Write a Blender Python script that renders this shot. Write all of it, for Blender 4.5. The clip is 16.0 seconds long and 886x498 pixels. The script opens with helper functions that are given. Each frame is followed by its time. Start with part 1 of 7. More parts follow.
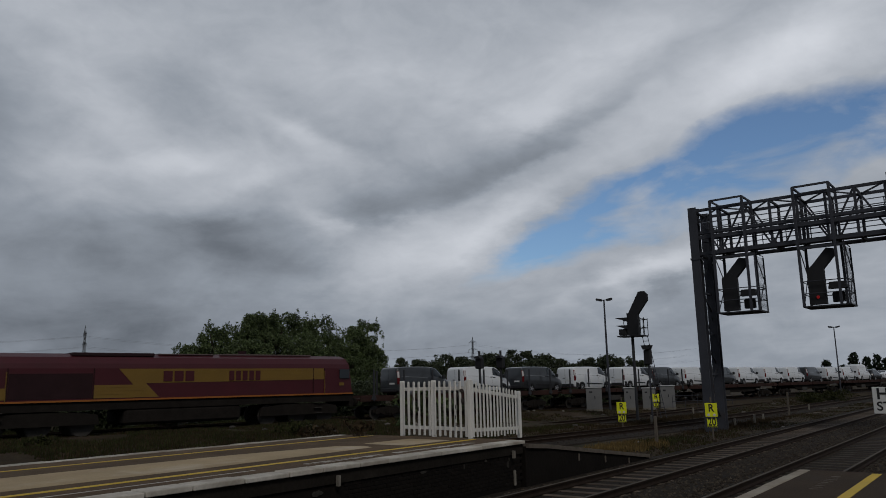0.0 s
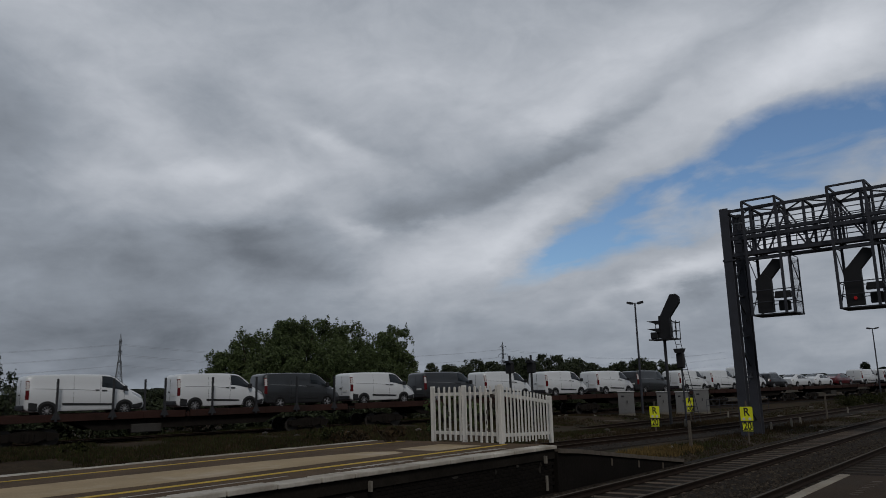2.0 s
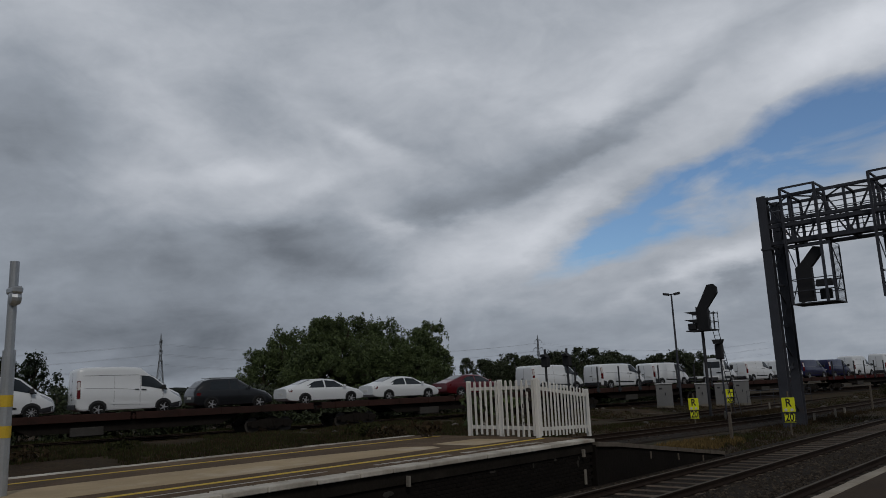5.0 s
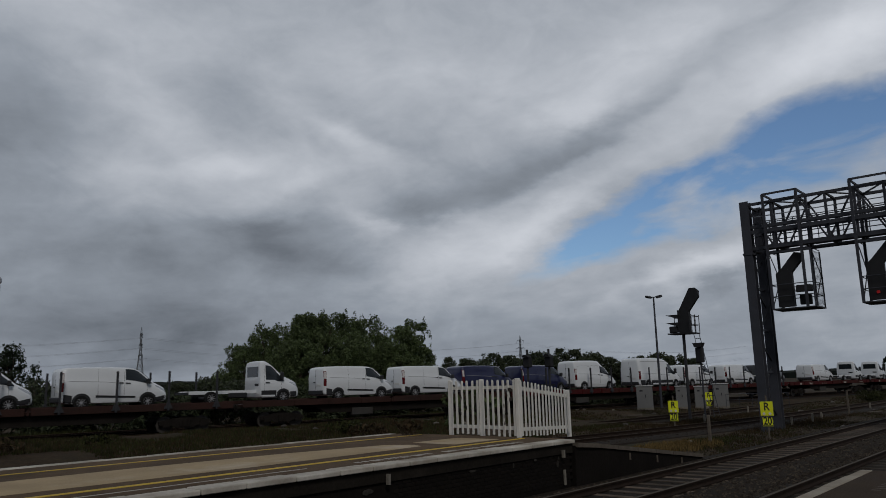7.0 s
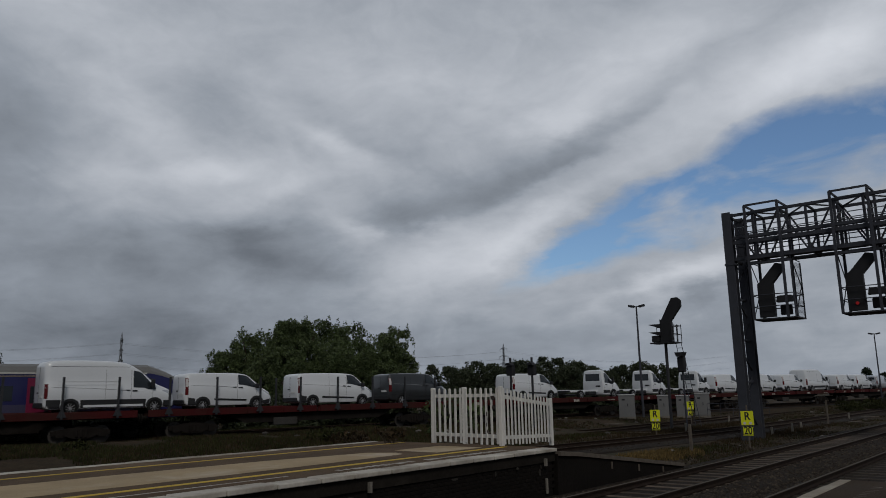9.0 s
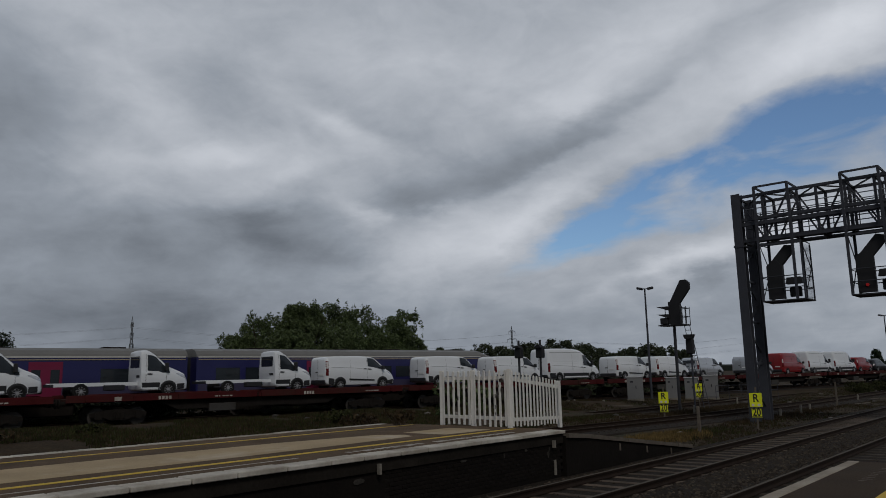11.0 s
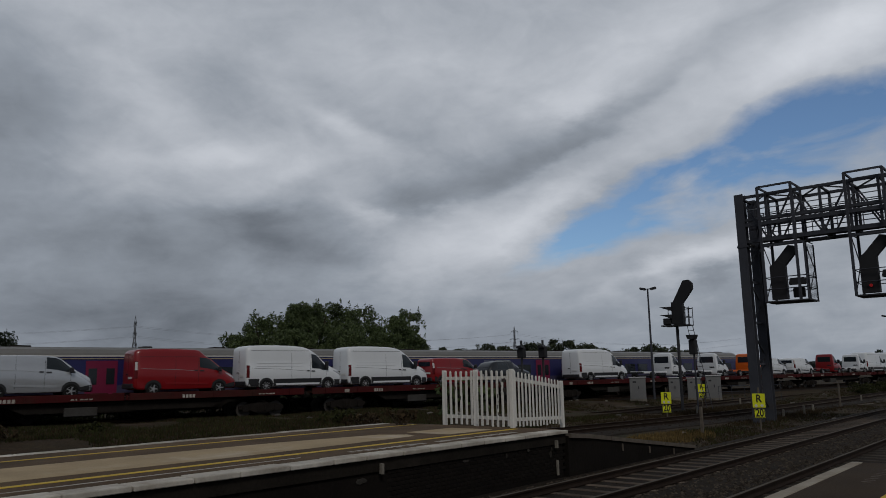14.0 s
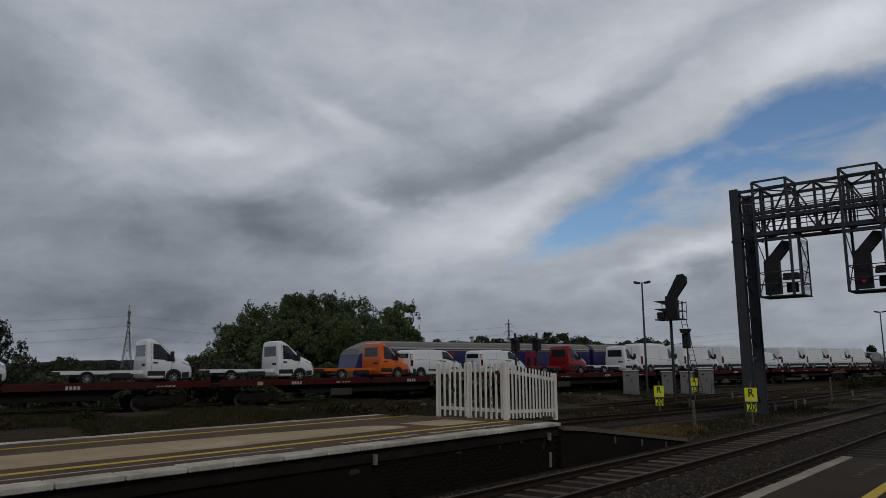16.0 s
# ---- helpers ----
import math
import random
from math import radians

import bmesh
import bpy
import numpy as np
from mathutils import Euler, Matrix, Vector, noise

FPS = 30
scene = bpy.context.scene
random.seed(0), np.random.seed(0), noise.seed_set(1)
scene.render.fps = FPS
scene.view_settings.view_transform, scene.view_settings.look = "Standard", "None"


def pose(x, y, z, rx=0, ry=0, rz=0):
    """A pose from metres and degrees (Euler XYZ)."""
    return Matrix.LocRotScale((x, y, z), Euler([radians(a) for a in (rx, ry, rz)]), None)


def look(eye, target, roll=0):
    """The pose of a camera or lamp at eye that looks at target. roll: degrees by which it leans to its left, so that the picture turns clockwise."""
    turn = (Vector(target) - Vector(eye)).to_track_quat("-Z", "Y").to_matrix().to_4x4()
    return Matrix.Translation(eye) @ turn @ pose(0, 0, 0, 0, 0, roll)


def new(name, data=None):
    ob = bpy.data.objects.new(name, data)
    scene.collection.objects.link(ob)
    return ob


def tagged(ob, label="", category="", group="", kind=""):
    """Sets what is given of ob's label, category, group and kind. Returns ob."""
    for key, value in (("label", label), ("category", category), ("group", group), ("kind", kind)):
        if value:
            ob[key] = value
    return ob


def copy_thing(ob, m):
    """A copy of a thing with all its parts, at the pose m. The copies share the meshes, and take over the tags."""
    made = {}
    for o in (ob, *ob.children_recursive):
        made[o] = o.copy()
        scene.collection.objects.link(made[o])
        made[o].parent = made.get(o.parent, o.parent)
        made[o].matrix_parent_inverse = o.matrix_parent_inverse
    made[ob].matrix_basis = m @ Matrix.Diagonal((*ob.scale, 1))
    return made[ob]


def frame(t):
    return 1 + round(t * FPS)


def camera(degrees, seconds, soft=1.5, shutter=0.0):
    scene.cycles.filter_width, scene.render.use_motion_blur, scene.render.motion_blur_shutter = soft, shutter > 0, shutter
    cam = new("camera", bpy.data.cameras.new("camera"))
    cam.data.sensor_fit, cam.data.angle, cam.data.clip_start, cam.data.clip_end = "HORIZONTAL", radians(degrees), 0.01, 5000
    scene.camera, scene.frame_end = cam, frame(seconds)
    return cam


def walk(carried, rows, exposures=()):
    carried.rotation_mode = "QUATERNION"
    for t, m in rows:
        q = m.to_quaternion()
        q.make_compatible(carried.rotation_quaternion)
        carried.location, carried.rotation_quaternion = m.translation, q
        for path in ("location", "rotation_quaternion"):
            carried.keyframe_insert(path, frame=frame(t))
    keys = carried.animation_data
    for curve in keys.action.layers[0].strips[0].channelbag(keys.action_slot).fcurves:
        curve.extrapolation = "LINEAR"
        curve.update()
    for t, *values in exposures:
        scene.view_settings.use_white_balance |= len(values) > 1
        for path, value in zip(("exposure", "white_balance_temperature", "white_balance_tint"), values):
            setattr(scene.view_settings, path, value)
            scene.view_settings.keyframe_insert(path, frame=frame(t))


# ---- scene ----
# Metres; the opposite platform's top is z = 0; the main lines run along y, away from the camera.
cam = camera(61.5, 16.0, soft=0.9, shutter=0.06)
EYE = 1.37
ROWS = [
    (0.0, 37.49, 10.32, 1.21),
    (0.5, 37.98, 9.91, 1.23),
    (1.0, 38.28, 9.78, 1.11),
    (1.5, 39.55, 10.68, 1.95),
    (2.0, 39.79, 10.76, 1.55),
    (2.5, 40.35, 10.23, 2.20),
    (3.0, 40.99, 12.18, 4.53),
    (3.5, 42.00, 10.46, 3.68),
    (6.0, 41.68, 10.49, 1.41),
    (6.5, 40.83, 10.12, 1.17),
    (7.0, 41.12, 10.33, 1.39),
    (7.5, 40.69, 10.54, 1.32),
    (8.0, 40.60, 10.55, 1.01),
    (8.5, 40.53, 10.30, 1.22),
    (9.0, 39.83, 10.88, 1.05),
    (9.5, 40.10, 10.75, 1.06),
    (10.0, 40.42, 10.20, 1.10),
    (12.5, 40.45, 9.42, 1.17),
    (13.0, 40.49, 9.52, 1.20),
    (13.5, 40.29, 9.65, 1.07),
    (14.0, 40.67, 9.59, 1.05),
    (14.5, 40.66, 9.83, 0.97),
    (15.0, 40.54, 8.97, 0.80),
    (15.5, 40.34, 8.67, 0.88),
    (16.0, 40.21, 8.97, 0.58),
]
walk(cam, [(t, pose(0, 0, EYE, 90 + pitch, roll, yaw)) for t, yaw, pitch, roll in ROWS])

# ---- light: broken overcast, a veiled sun behind the viewer ----
SUN_AZ, SUN_EL = 232.0, 42.0


def make_world():
    w = bpy.data.worlds.new("sky")
    scene.world = w
    w.use_nodes = True
    nt = w.node_tree
    nt.nodes.clear()
    L = nt.links.new

    def n(kind, **kw):
        node = nt.nodes.new(kind)
        for k, v in kw.items():
            if k == "op":
                node.operation = v
            elif k == "clamp":
                node.use_clamp = v
        return node

    def math_(op, a, b=None, c=None, clamp=False):
        m = n("ShaderNodeMath", op=op, clamp=clamp)
        for i, v in enumerate((a, b, c)):
            if v is None:
                continue
            if isinstance(v, (int, float)):
                m.inputs[i].default_value = v
            else:
                L(v, m.inputs[i])
        return m.outputs[0]

    tc = n("ShaderNodeTexCoord").outputs["Generated"]
    sep = n("ShaderNodeSeparateXYZ")
    L(tc, sep.inputs[0])
    dx, dy, dz = sep.outputs
    az = math_("MULTIPLY", math_("ARCTAN2", math_("MULTIPLY", dx, -1.0), dy), 57.2958)
    el = math_("MULTIPLY", math_("ARCSINE", dz), 57.2958)
    # the cloud layer as a flat sheet overhead
    low = math_("ADD", math_("MAXIMUM", dz, 0.0), 0.24)
    px, py = math_("DIVIDE", dx, low), math_("DIVIDE", dy, low)
    sheet = n("ShaderNodeCombineXYZ")
    L(px, sheet.inputs[0]), L(py, sheet.inputs[1])

    def noise_(scale, detail, rough, vec, stretch=(1, 1, 1), turn=0.0, distort=0.0):
        mp = n("ShaderNodeMapping")
        mp.inputs["Scale"].default_value = stretch
        mp.inputs["Rotation"].default_value = (0, 0, radians(turn))
        L(vec, mp.inputs["Vector"])
        t = n("ShaderNodeTexNoise")
        t.inputs["Scale"].default_value, t.inputs["Detail"].default_value = scale, detail
        t.inputs["Roughness"].default_value, t.inputs["Distortion"].default_value = rough, distort
        L(mp.outputs[0], t.inputs["Vector"])
        return t.outputs["Fac"]

    big = noise_(0.9, 4, 0.5, sheet.outputs[0], (1.0, 1.25, 1), 25, 0.3)
    fine = noise_(3.0, 8, 0.55, sheet.outputs[0], (1.0, 1.3, 1), 25, 0.4)
    # ragged edges: shift the angles a little by noise
    wob = noise_(2.2, 6, 0.6, sheet.outputs[0])
    wob2 = noise_(2.0, 6, 0.6, sheet.outputs[0], (1, 1, 1), 70)
    azw = math_("MULTIPLY_ADD", math_("SUBTRACT", wob, 0.5), 8.0, az)
    elw = math_("MULTIPLY_ADD", math_("SUBTRACT", wob2, 0.5), 5.0, el)

    def bank(a, e, ra, re, tilt, gain, edge=1.0):
        """A soft elliptic cloud bank at azimuth a, elevation e (degrees), its long side leaning by tilt; edge sharpens its underside."""
        c, s = math.cos(radians(tilt)), math.sin(radians(tilt))
        da, de = math_("SUBTRACT", azw, a), math_("SUBTRACT", elw, e)
        u = math_("DIVIDE", math_("ADD", math_("MULTIPLY", da, c), math_("MULTIPLY", de, s)), ra)
        v = math_("DIVIDE", math_("SUBTRACT", math_("MULTIPLY", de, c), math_("MULTIPLY", da, s)), re)
        if edge > 1:
            v = math_("MINIMUM", v, math_("MULTIPLY", v, edge))
        elif edge < 1:
            v = math_("MAXIMUM", v, math_("DIVIDE", v, edge))
        r2 = math_("ADD", math_("MULTIPLY", u, u), math_("MULTIPLY", v, v))
        return math_("MULTIPLY", math_("EXPONENT", math_("MULTIPLY", r2, -1.0)), gain * 0.86)

    tone = math_("MULTIPLY_ADD", math_("SUBTRACT", big, 0.5), 0.14, 0.352)
    tone = math_("MULTIPLY_ADD", math_("SUBTRACT", fine, 0.5), 0.13, tone)
    puff = noise_(7.0, 10, 0.56, tc, (1, 1, 2.0), 0, 0.5)
    tone = math_("MULTIPLY_ADD", math_("SUBTRACT", puff, 0.5), 0.22, tone)
    curl = noise_(22.0, 6, 0.55, tc, (1, 1, 1.7), 40, 0.8)
    tone = math_("MULTIPLY_ADD", math_("SUBTRACT", curl, 0.5), 0.07, tone)
    # torn billows: light tops and darker hollows between them
    billow = noise_(1.4, 6, 0.5, sheet.outputs[0], (1.0, 1.15, 1), 60, 0.4)
    ridge = math_("SUBTRACT", 0.16, math_("ABSOLUTE", math_("SUBTRACT", billow, 0.5)))
    tone = math_("MULTIPLY_ADD", ridge, 0.16, tone)
    for b in BANKS:
        tone = math_("ADD", tone, bank(*b))
    tone = math_("MINIMUM", math_("MAXIMUM", tone, 0.10), 0.78)
    # heavier cloud overhead and behind the viewer
    front = math_("COSINE", math_("MULTIPLY", math_("SUBTRACT", az, 40.0), 0.0174533))
    heavy = math_("MULTIPLY_ADD", front, -0.8, 0.62, clamp=True)
    high = math_("MULTIPLY", math_("SUBTRACT", el, 31.0), 0.05, clamp=True)
    tone = math_("MULTIPLY", tone, math_("SUBTRACT", 1.0, math_("MULTIPLY", math_("MAXIMUM", heavy, high), 0.78)))
    ramp = n("ShaderNodeValToRGB")
    L(tone, ramp.inputs[0])
    cr = ramp.color_ramp
    cr.elements[0].position, cr.elements[0].color = 0.0, (0.05, 0.06, 0.075, 1)
    cr.elements[1].position, cr.elements[1].color = 0.8, (0.805, 0.83, 0.885, 1)
    mid = cr.elements.new(0.3)
    mid.color = (0.270, 0.301, 0.347, 1)
    # the blue gap: a wedge that opens towards the low azimuths
    x = math_("SUBTRACT", 35.0, azw)
    upper = math_("ADD", math_("MULTIPLY_ADD", math_("MULTIPLY", x, x), -0.0137, 8.0), math_("MULTIPLY", x, 0.78))
    lower = math_("MULTIPLY_ADD", x, 0.24, 7.6)
    inside = math_("MINIMUM", math_("SUBTRACT", upper, elw), math_("SUBTRACT", elw, lower))
    gap = math_("MULTIPLY_ADD", inside, 0.75, 0.62, clamp=True)
    gap = math_("MULTIPLY", gap, math_("MULTIPLY", math_("ADD", x, 1.0), 0.2, clamp=True))
    wisps = math_("MULTIPLY_ADD", math_("SUBTRACT", fine, 0.56), -3.6, 0.62, clamp=True)
    gap = math_("MULTIPLY", gap, wisps, clamp=True)
    sky = n("ShaderNodeTexSky")
    sky.sky_type, sky.sun_disc = "NISHITA", False
    sky.sun_elevation, sky.sun_rotation = radians(SUN_EL), radians(-SUN_AZ)
    dim = n("ShaderNodeMix")
    dim.data_type, dim.blend_type = "RGBA", "MULTIPLY"
    dim.inputs["Factor"].default_value = 1.0
    L(sky.outputs[0], dim.inputs["A"])
    dim.inputs["B"].default_value = (0.060, 0.072, 0.085, 1)
    mix = n("ShaderNodeMix")
    mix.data_type = "RGBA"
    L(gap, mix.inputs["Factor"]), L(ramp.outputs[0], mix.inputs["A"]), L(dim.outputs["Result"], mix.inputs["B"])
    bg = n("ShaderNodeBackground")
    L(mix.outputs["Result"], bg.inputs["Color"])
    bg.inputs["Strength"].default_value = 1.0
    out = n("ShaderNodeOutputWorld")
    L(bg.outputs[0], out.inputs["Surface"])


# azimuth, elevation, long and short radius, lean, brightness, sharpness of the underside
BANKS = [
    (54.5, 12.0, 5.5, 2.2, -4.0, -0.20, 0.5),
    (51.0, 9.6, 5.5, 1.5, 10.0, -0.13),
    (64.0, 9.5, 8.0, 2.4, 8.0, -0.17),
    (42.2, 13.2, 3.6, 2.2, -6.0, -0.17, 2.6),
    (36.0, 14.9, 4.2, 2.0, -21.0, -0.16, 2.6),
    (29.5, 17.6, 4.6, 1.6, -27.0, -0.15, 2.6),
    (23.5, 20.6, 3.5, 1.3, -32.0, -0.09, 2.0),
    (38.5, 20.5, 5.0, 5.0, -15.0, -0.03),
    (72.0, 16.0, 5.0, 6.0, 20.0, -0.13),
    (58.5, 23.0, 4.0, 2.6, 15.0, -0.06),
    (50.0, 21.5, 4.0, 1.0, 30.0, -0.05),
    (42.0, 24.0, 12.0, 4.0, 0.0, 0.07),
    (48.0, 18.6, 3.6, 1.3, 22.0, 0.15, 0.6),
    (57.5, 16.6, 6.5, 1.2, -4.0, 0.15),
    (52.5, 15.2, 4.0, 0.9, -14.0, 0.10),
    (63.0, 20.0, 6.0, 1.4, 24.0, 0.11),
    (67.0, 25.5, 7.0, 2.0, 14.0, 0.12),
    (46.3, 12.4, 1.8, 0.7, 25.0, 0.14),
    (40.0, 9.6, 8.0, 2.0, -16.0, 0.15),
    (31.5, 13.0, 6.0, 1.1, -30.0, 0.14),
    (18.0, 9.0, 8.0, 1.3, -18.0, 0.17),
    (24.0, 7.4, 4.5, 0.6, -14.0, 0.10),
    (20.0, 6.6, 4.0, 0.5, -16.0, -0.10),
    (30.0, 20.0, 3.2, 1.6, -10.0, 0.16, 2.0),
    (24.0, 24.0, 8.0, 3.0, -18.0, 0.20),
    (12.0, 21.5, 9.0, 2.6, -15.0, 0.30),
    (60.0, 3.5, 18.0, 4.0, 0.0, -0.15),
    (30.0, 2.0, 30.0, 4.0, 0.0, -0.09),
    (68.0, 5.0, 12.0, 3.0, 0.0, -0.12),
]
make_world()
sun_data = bpy.data.lights.new("sun", "SUN")
sun_data.energy, sun_data.angle, sun_data.color = 0.8, radians(14), (1.0, 0.96, 0.91)
sun = new("sun", sun_data)
a_, e_ = radians(SUN_AZ), radians(SUN_EL)
sun.matrix_world = look((0, 0, 60), Vector((0, 0, 60)) - Vector((-math.sin(a_) * math.cos(e_), math.cos(a_) * math.cos(e_), math.sin(e_))))


# ---- materials ----
def mat(name, color, rough=0.6, metal=0.0, vary=0.25, scale=3.0, fine=40.0, bump=0.2, dirt=None, dirt_amount=0.45, spec=0.5, stretch=(1, 1, 1), per_piece=0.0, coat=0.0, per_island=0.0):
    m = bpy.data.materials.new(name)
    m.use_nodes = True
    nt = m.node_tree
    L = nt.links.new
    b = nt.nodes["Principled BSDF"]
    b.inputs["Roughness"].default_value, b.inputs["Metallic"].default_value = rough, metal
    b.inputs["Specular IOR Level"].default_value = spec
    b.inputs["Coat Weight"].default_value = coat
    if rough >= 0.75:
        b.inputs["Specular IOR Level"].default_value = 0.15
    co = nt.nodes.new("ShaderNodeTexCoord")
    mp = nt.nodes.new("ShaderNodeMapping")
    mp.inputs["Scale"].default_value = stretch
    L(co.outputs["Object"], mp.inputs["Vector"])

    def tex(s, d=5):
        t = nt.nodes.new("ShaderNodeTexNoise")
        t.inputs["Scale"].default_value, t.inputs["Detail"].default_value, t.inputs["Roughness"].default_value = s, d, 0.6
        L(mp.outputs[0], t.inputs["Vector"])
        return t.outputs["Fac"]

    a, f = tex(scale), tex(fine)
    ramp = nt.nodes.new("ShaderNodeValToRGB")
    dark = [c * (1 - vary) for c in color]
    light = [min(1, c * (1 + vary)) for c in color]
    ramp.color_ramp.elements[0].position, ramp.color_ramp.elements[0].color = 0.3, (*dark, 1)
    ramp.color_ramp.elements[1].position, ramp.color_ramp.elements[1].color = 0.7, (*light, 1)
    mixf = nt.nodes.new("ShaderNodeMath")
    mixf.operation = "MULTIPLY_ADD"
    L(f, mixf.inputs[0])
    mixf.inputs[1].default_value = 0.4
    sub = nt.nodes.new("ShaderNodeMath")
    sub.operation = "MULTIPLY"
    L(a, sub.inputs[0])
    sub.inputs[1].default_value = 0.6
    L(sub.outputs[0], mixf.inputs[2])
    L(mixf.outputs[0], ramp.inputs[0])
    col = ramp.outputs[0]
    if dirt:
        d = tex(scale * 0.6, 8)
        dr = nt.nodes.new("ShaderNodeValToRGB")
        dr.color_ramp.elements[0].position, dr.color_ramp.elements[1].position = 1 - dirt_amount - 0.12, 1 - dirt_amount + 0.18
        L(d, dr.inputs[0])
        mx = nt.nodes.new("ShaderNodeMix")
        mx.data_type = "RGBA"
        L(dr.outputs[0], mx.inputs["Factor"]), L(col, mx.inputs["A"])
        mx.inputs["B"].default_value = (*dirt, 1)
        col = mx.outputs["Result"]
    if per_piece:
        oi = nt.nodes.new("ShaderNodeObjectInfo")
        hv = nt.nodes.new("ShaderNodeHueSaturation")
        mr = nt.nodes.new("ShaderNodeMapRange")
        mr.inputs["To Min"].default_value, mr.inputs["To Max"].default_value = 1 - per_piece, 1 + per_piece
        L(oi.outputs["Random"], mr.inputs["Value"]), L(mr.outputs[0], hv.inputs["Value"])
        L(col, hv.inputs["Color"])
        col = hv.outputs[0]
    if per_island:
        gi = nt.nodes.new("ShaderNodeNewGeometry")
        hv = nt.nodes.new("ShaderNodeHueSaturation")
        mr = nt.nodes.new("ShaderNodeMapRange")
        mr.inputs["To Min"].default_value, mr.inputs["To Max"].default_value = 1 - per_island, 1 + 1.6 * per_island
        L(gi.outputs["Random Per Island"], mr.inputs["Value"]), L(mr.outputs[0], hv.inputs["Value"])
        L(col, hv.inputs["Color"])
        col = hv.outputs[0]
    L(col, b.inputs["Base Color"])
    if bump:
        bp = nt.nodes.new("ShaderNodeBump")
        bp.inputs["Strength"].default_value, bp.inputs["Distance"].default_value = bump, 0.02
        L(f, bp.inputs["Height"])
        L(bp.outputs[0], b.inputs["Normal"])
    return m


def glass(name, color=(0.02, 0.025, 0.03), rough=0.05):
    m = mat(name, color, rough, 0.0, 0.1, 1.0, 5.0, 0.0)
    m.node_tree.nodes["Principled BSDF"].inputs["Specular IOR Level"].default_value = 0.6
    return m


def glow(name, color, strength):
    m = mat(name, color, 0.4, bump=0)
    b = m.node_tree.nodes["Principled BSDF"]
    b.inputs["Emission Color"].default_value, b.inputs["Emission Strength"].default_value = (*color, 1), strength
    return m


M = {}
M["ground"] = mat("earth_and_gravel", (0.042, 0.027, 0.014), 0.95, 0, 0.75, 0.5, 7.0, 1.0, (0.027, 0.029, 0.010), 0.42)
M["ballast"] = mat("ballast", (0.021, 0.0155, 0.011), 0.95, 0, 0.7, 0.8, 14.0, 1.0, (0.022, 0.017, 0.012), 0.5)
# darker copy of the ballast, with the shade under the wagons in its colour
M["ballast_dark"] = mat("under_train_shade_ballast", (0.016, 0.013, 0.011), 0.95, 0, 0.5, 0.8, 14.0, 1.0)
M["stone"] = mat("ballast_stone", (0.10, 0.09, 0.08), 0.9, 0, 0.4, 2, 20, 0.4, per_piece=0.4)
M["pebble"] = mat("loose_ballast_chips", (0.045, 0.036, 0.028), 0.95, 0, 0.5, 3.0, 9.0, 0.3, (0.03, 0.024, 0.018), 0.35, per_island=0.55)
M["rail"] = mat("rusty_rail_side", (0.022, 0.014, 0.010), 0.9, 0.0, 0.3, 2.0, 30)
M["rail_head"] = mat("polished_rail_head", (0.10, 0.085, 0.07), 0.85, 0.1, 0.15, 1.0, 20, 0.05)
M["rail_dull"] = mat("dull_rail_head", (0.07, 0.053, 0.04), 0.85, 0.1, 0.25, 1.0, 20, 0.05)
M["sleeper"] = mat("concrete_sleeper", (0.19, 0.15, 0.118), 0.9, 0, 0.45, 2.0, 25, 0.4, (0.055, 0.04, 0.03), 0.5, per_piece=0.35)
M["wood_sleeper"] = mat("wooden_sleeper", (0.06, 0.048, 0.038), 0.9, 0, 0.4, 3, 30, 0.5, per_piece=0.2)
M["tarmac"] = mat("brown_platform_asphalt", (0.105, 0.069, 0.040), 0.9, 0, 0.45, 0.9, 30, 0.45, (0.17, 0.118, 0.075), 0.36)
M["tarmac_dark"] = mat("dark_platform_asphalt", (0.046, 0.030, 0.0175), 0.9, 0, 0.3, 0.8, 30, 0.35, (0.05, 0.036, 0.026), 0.4)
M["tan"] = mat("worn_tan_surfacing", (0.40, 0.305, 0.185), 0.9, 0, 0.25, 0.9, 25, 0.3, (0.60, 0.52, 0.42), 0.36)
M["coping"] = mat("painted_coping_stone", (0.62, 0.58, 0.51), 0.8, 0, 0.25, 1.2, 20, 0.3, (0.20, 0.16, 0.115), 0.5, per_piece=0.12)
M["coping_own"] = mat("grubby_coping_stone", (0.36, 0.32, 0.26), 0.85, 0, 0.25, 1.2, 20, 0.3, (0.2, 0.16, 0.12), 0.45, per_piece=0.12)
# near-black: the shade on the platform faces is put into the brick colour
M["brick_wall"] = mat("shade_dark_brick", (0.009, 0.007, 0.0056), 0.95, 0, 0.5, 1.0, 12, 0.6, (0.022, 0.018, 0.014), 0.25, per_piece=0.2)
# concrete darkened in its colour for the shade under the coping
M["shaded_concrete"] = mat("shaded_concrete", (0.017, 0.014, 0.011), 0.95, 0, 0.5, 1.2, 15, 0.5, (0.05, 0.042, 0.034), 0.3)
M["lime"] = mat("flaking_limewash", (0.06, 0.055, 0.048), 0.95, 0, 0.6, 4.0, 25, 0.4, (0.02, 0.017, 0.014), 0.5)
M["yellow"] = mat("yellow_line_paint", (0.62, 0.42, 0.03), 0.7, 0, 0.15, 1.5, 30, 0.15, (0.35, 0.24, 0.07), 0.3)
M["white_line"] = mat("worn_white_line_paint", (0.5, 0.47, 0.42), 0.75, 0, 0.2, 1.5, 30, 0.15, (0.2, 0.16, 0.12), 0.45)
M["fence"] = mat("cream_fence_paint", (0.77, 0.745, 0.695), 0.6, 0, 0.12, 3.0, 30, 0.15, (0.34, 0.30, 0.25), 0.28, per_piece=0.08)
M["fence_chip"] = mat("dark_chipped_paint", (0.06, 0.05, 0.045), 0.8)
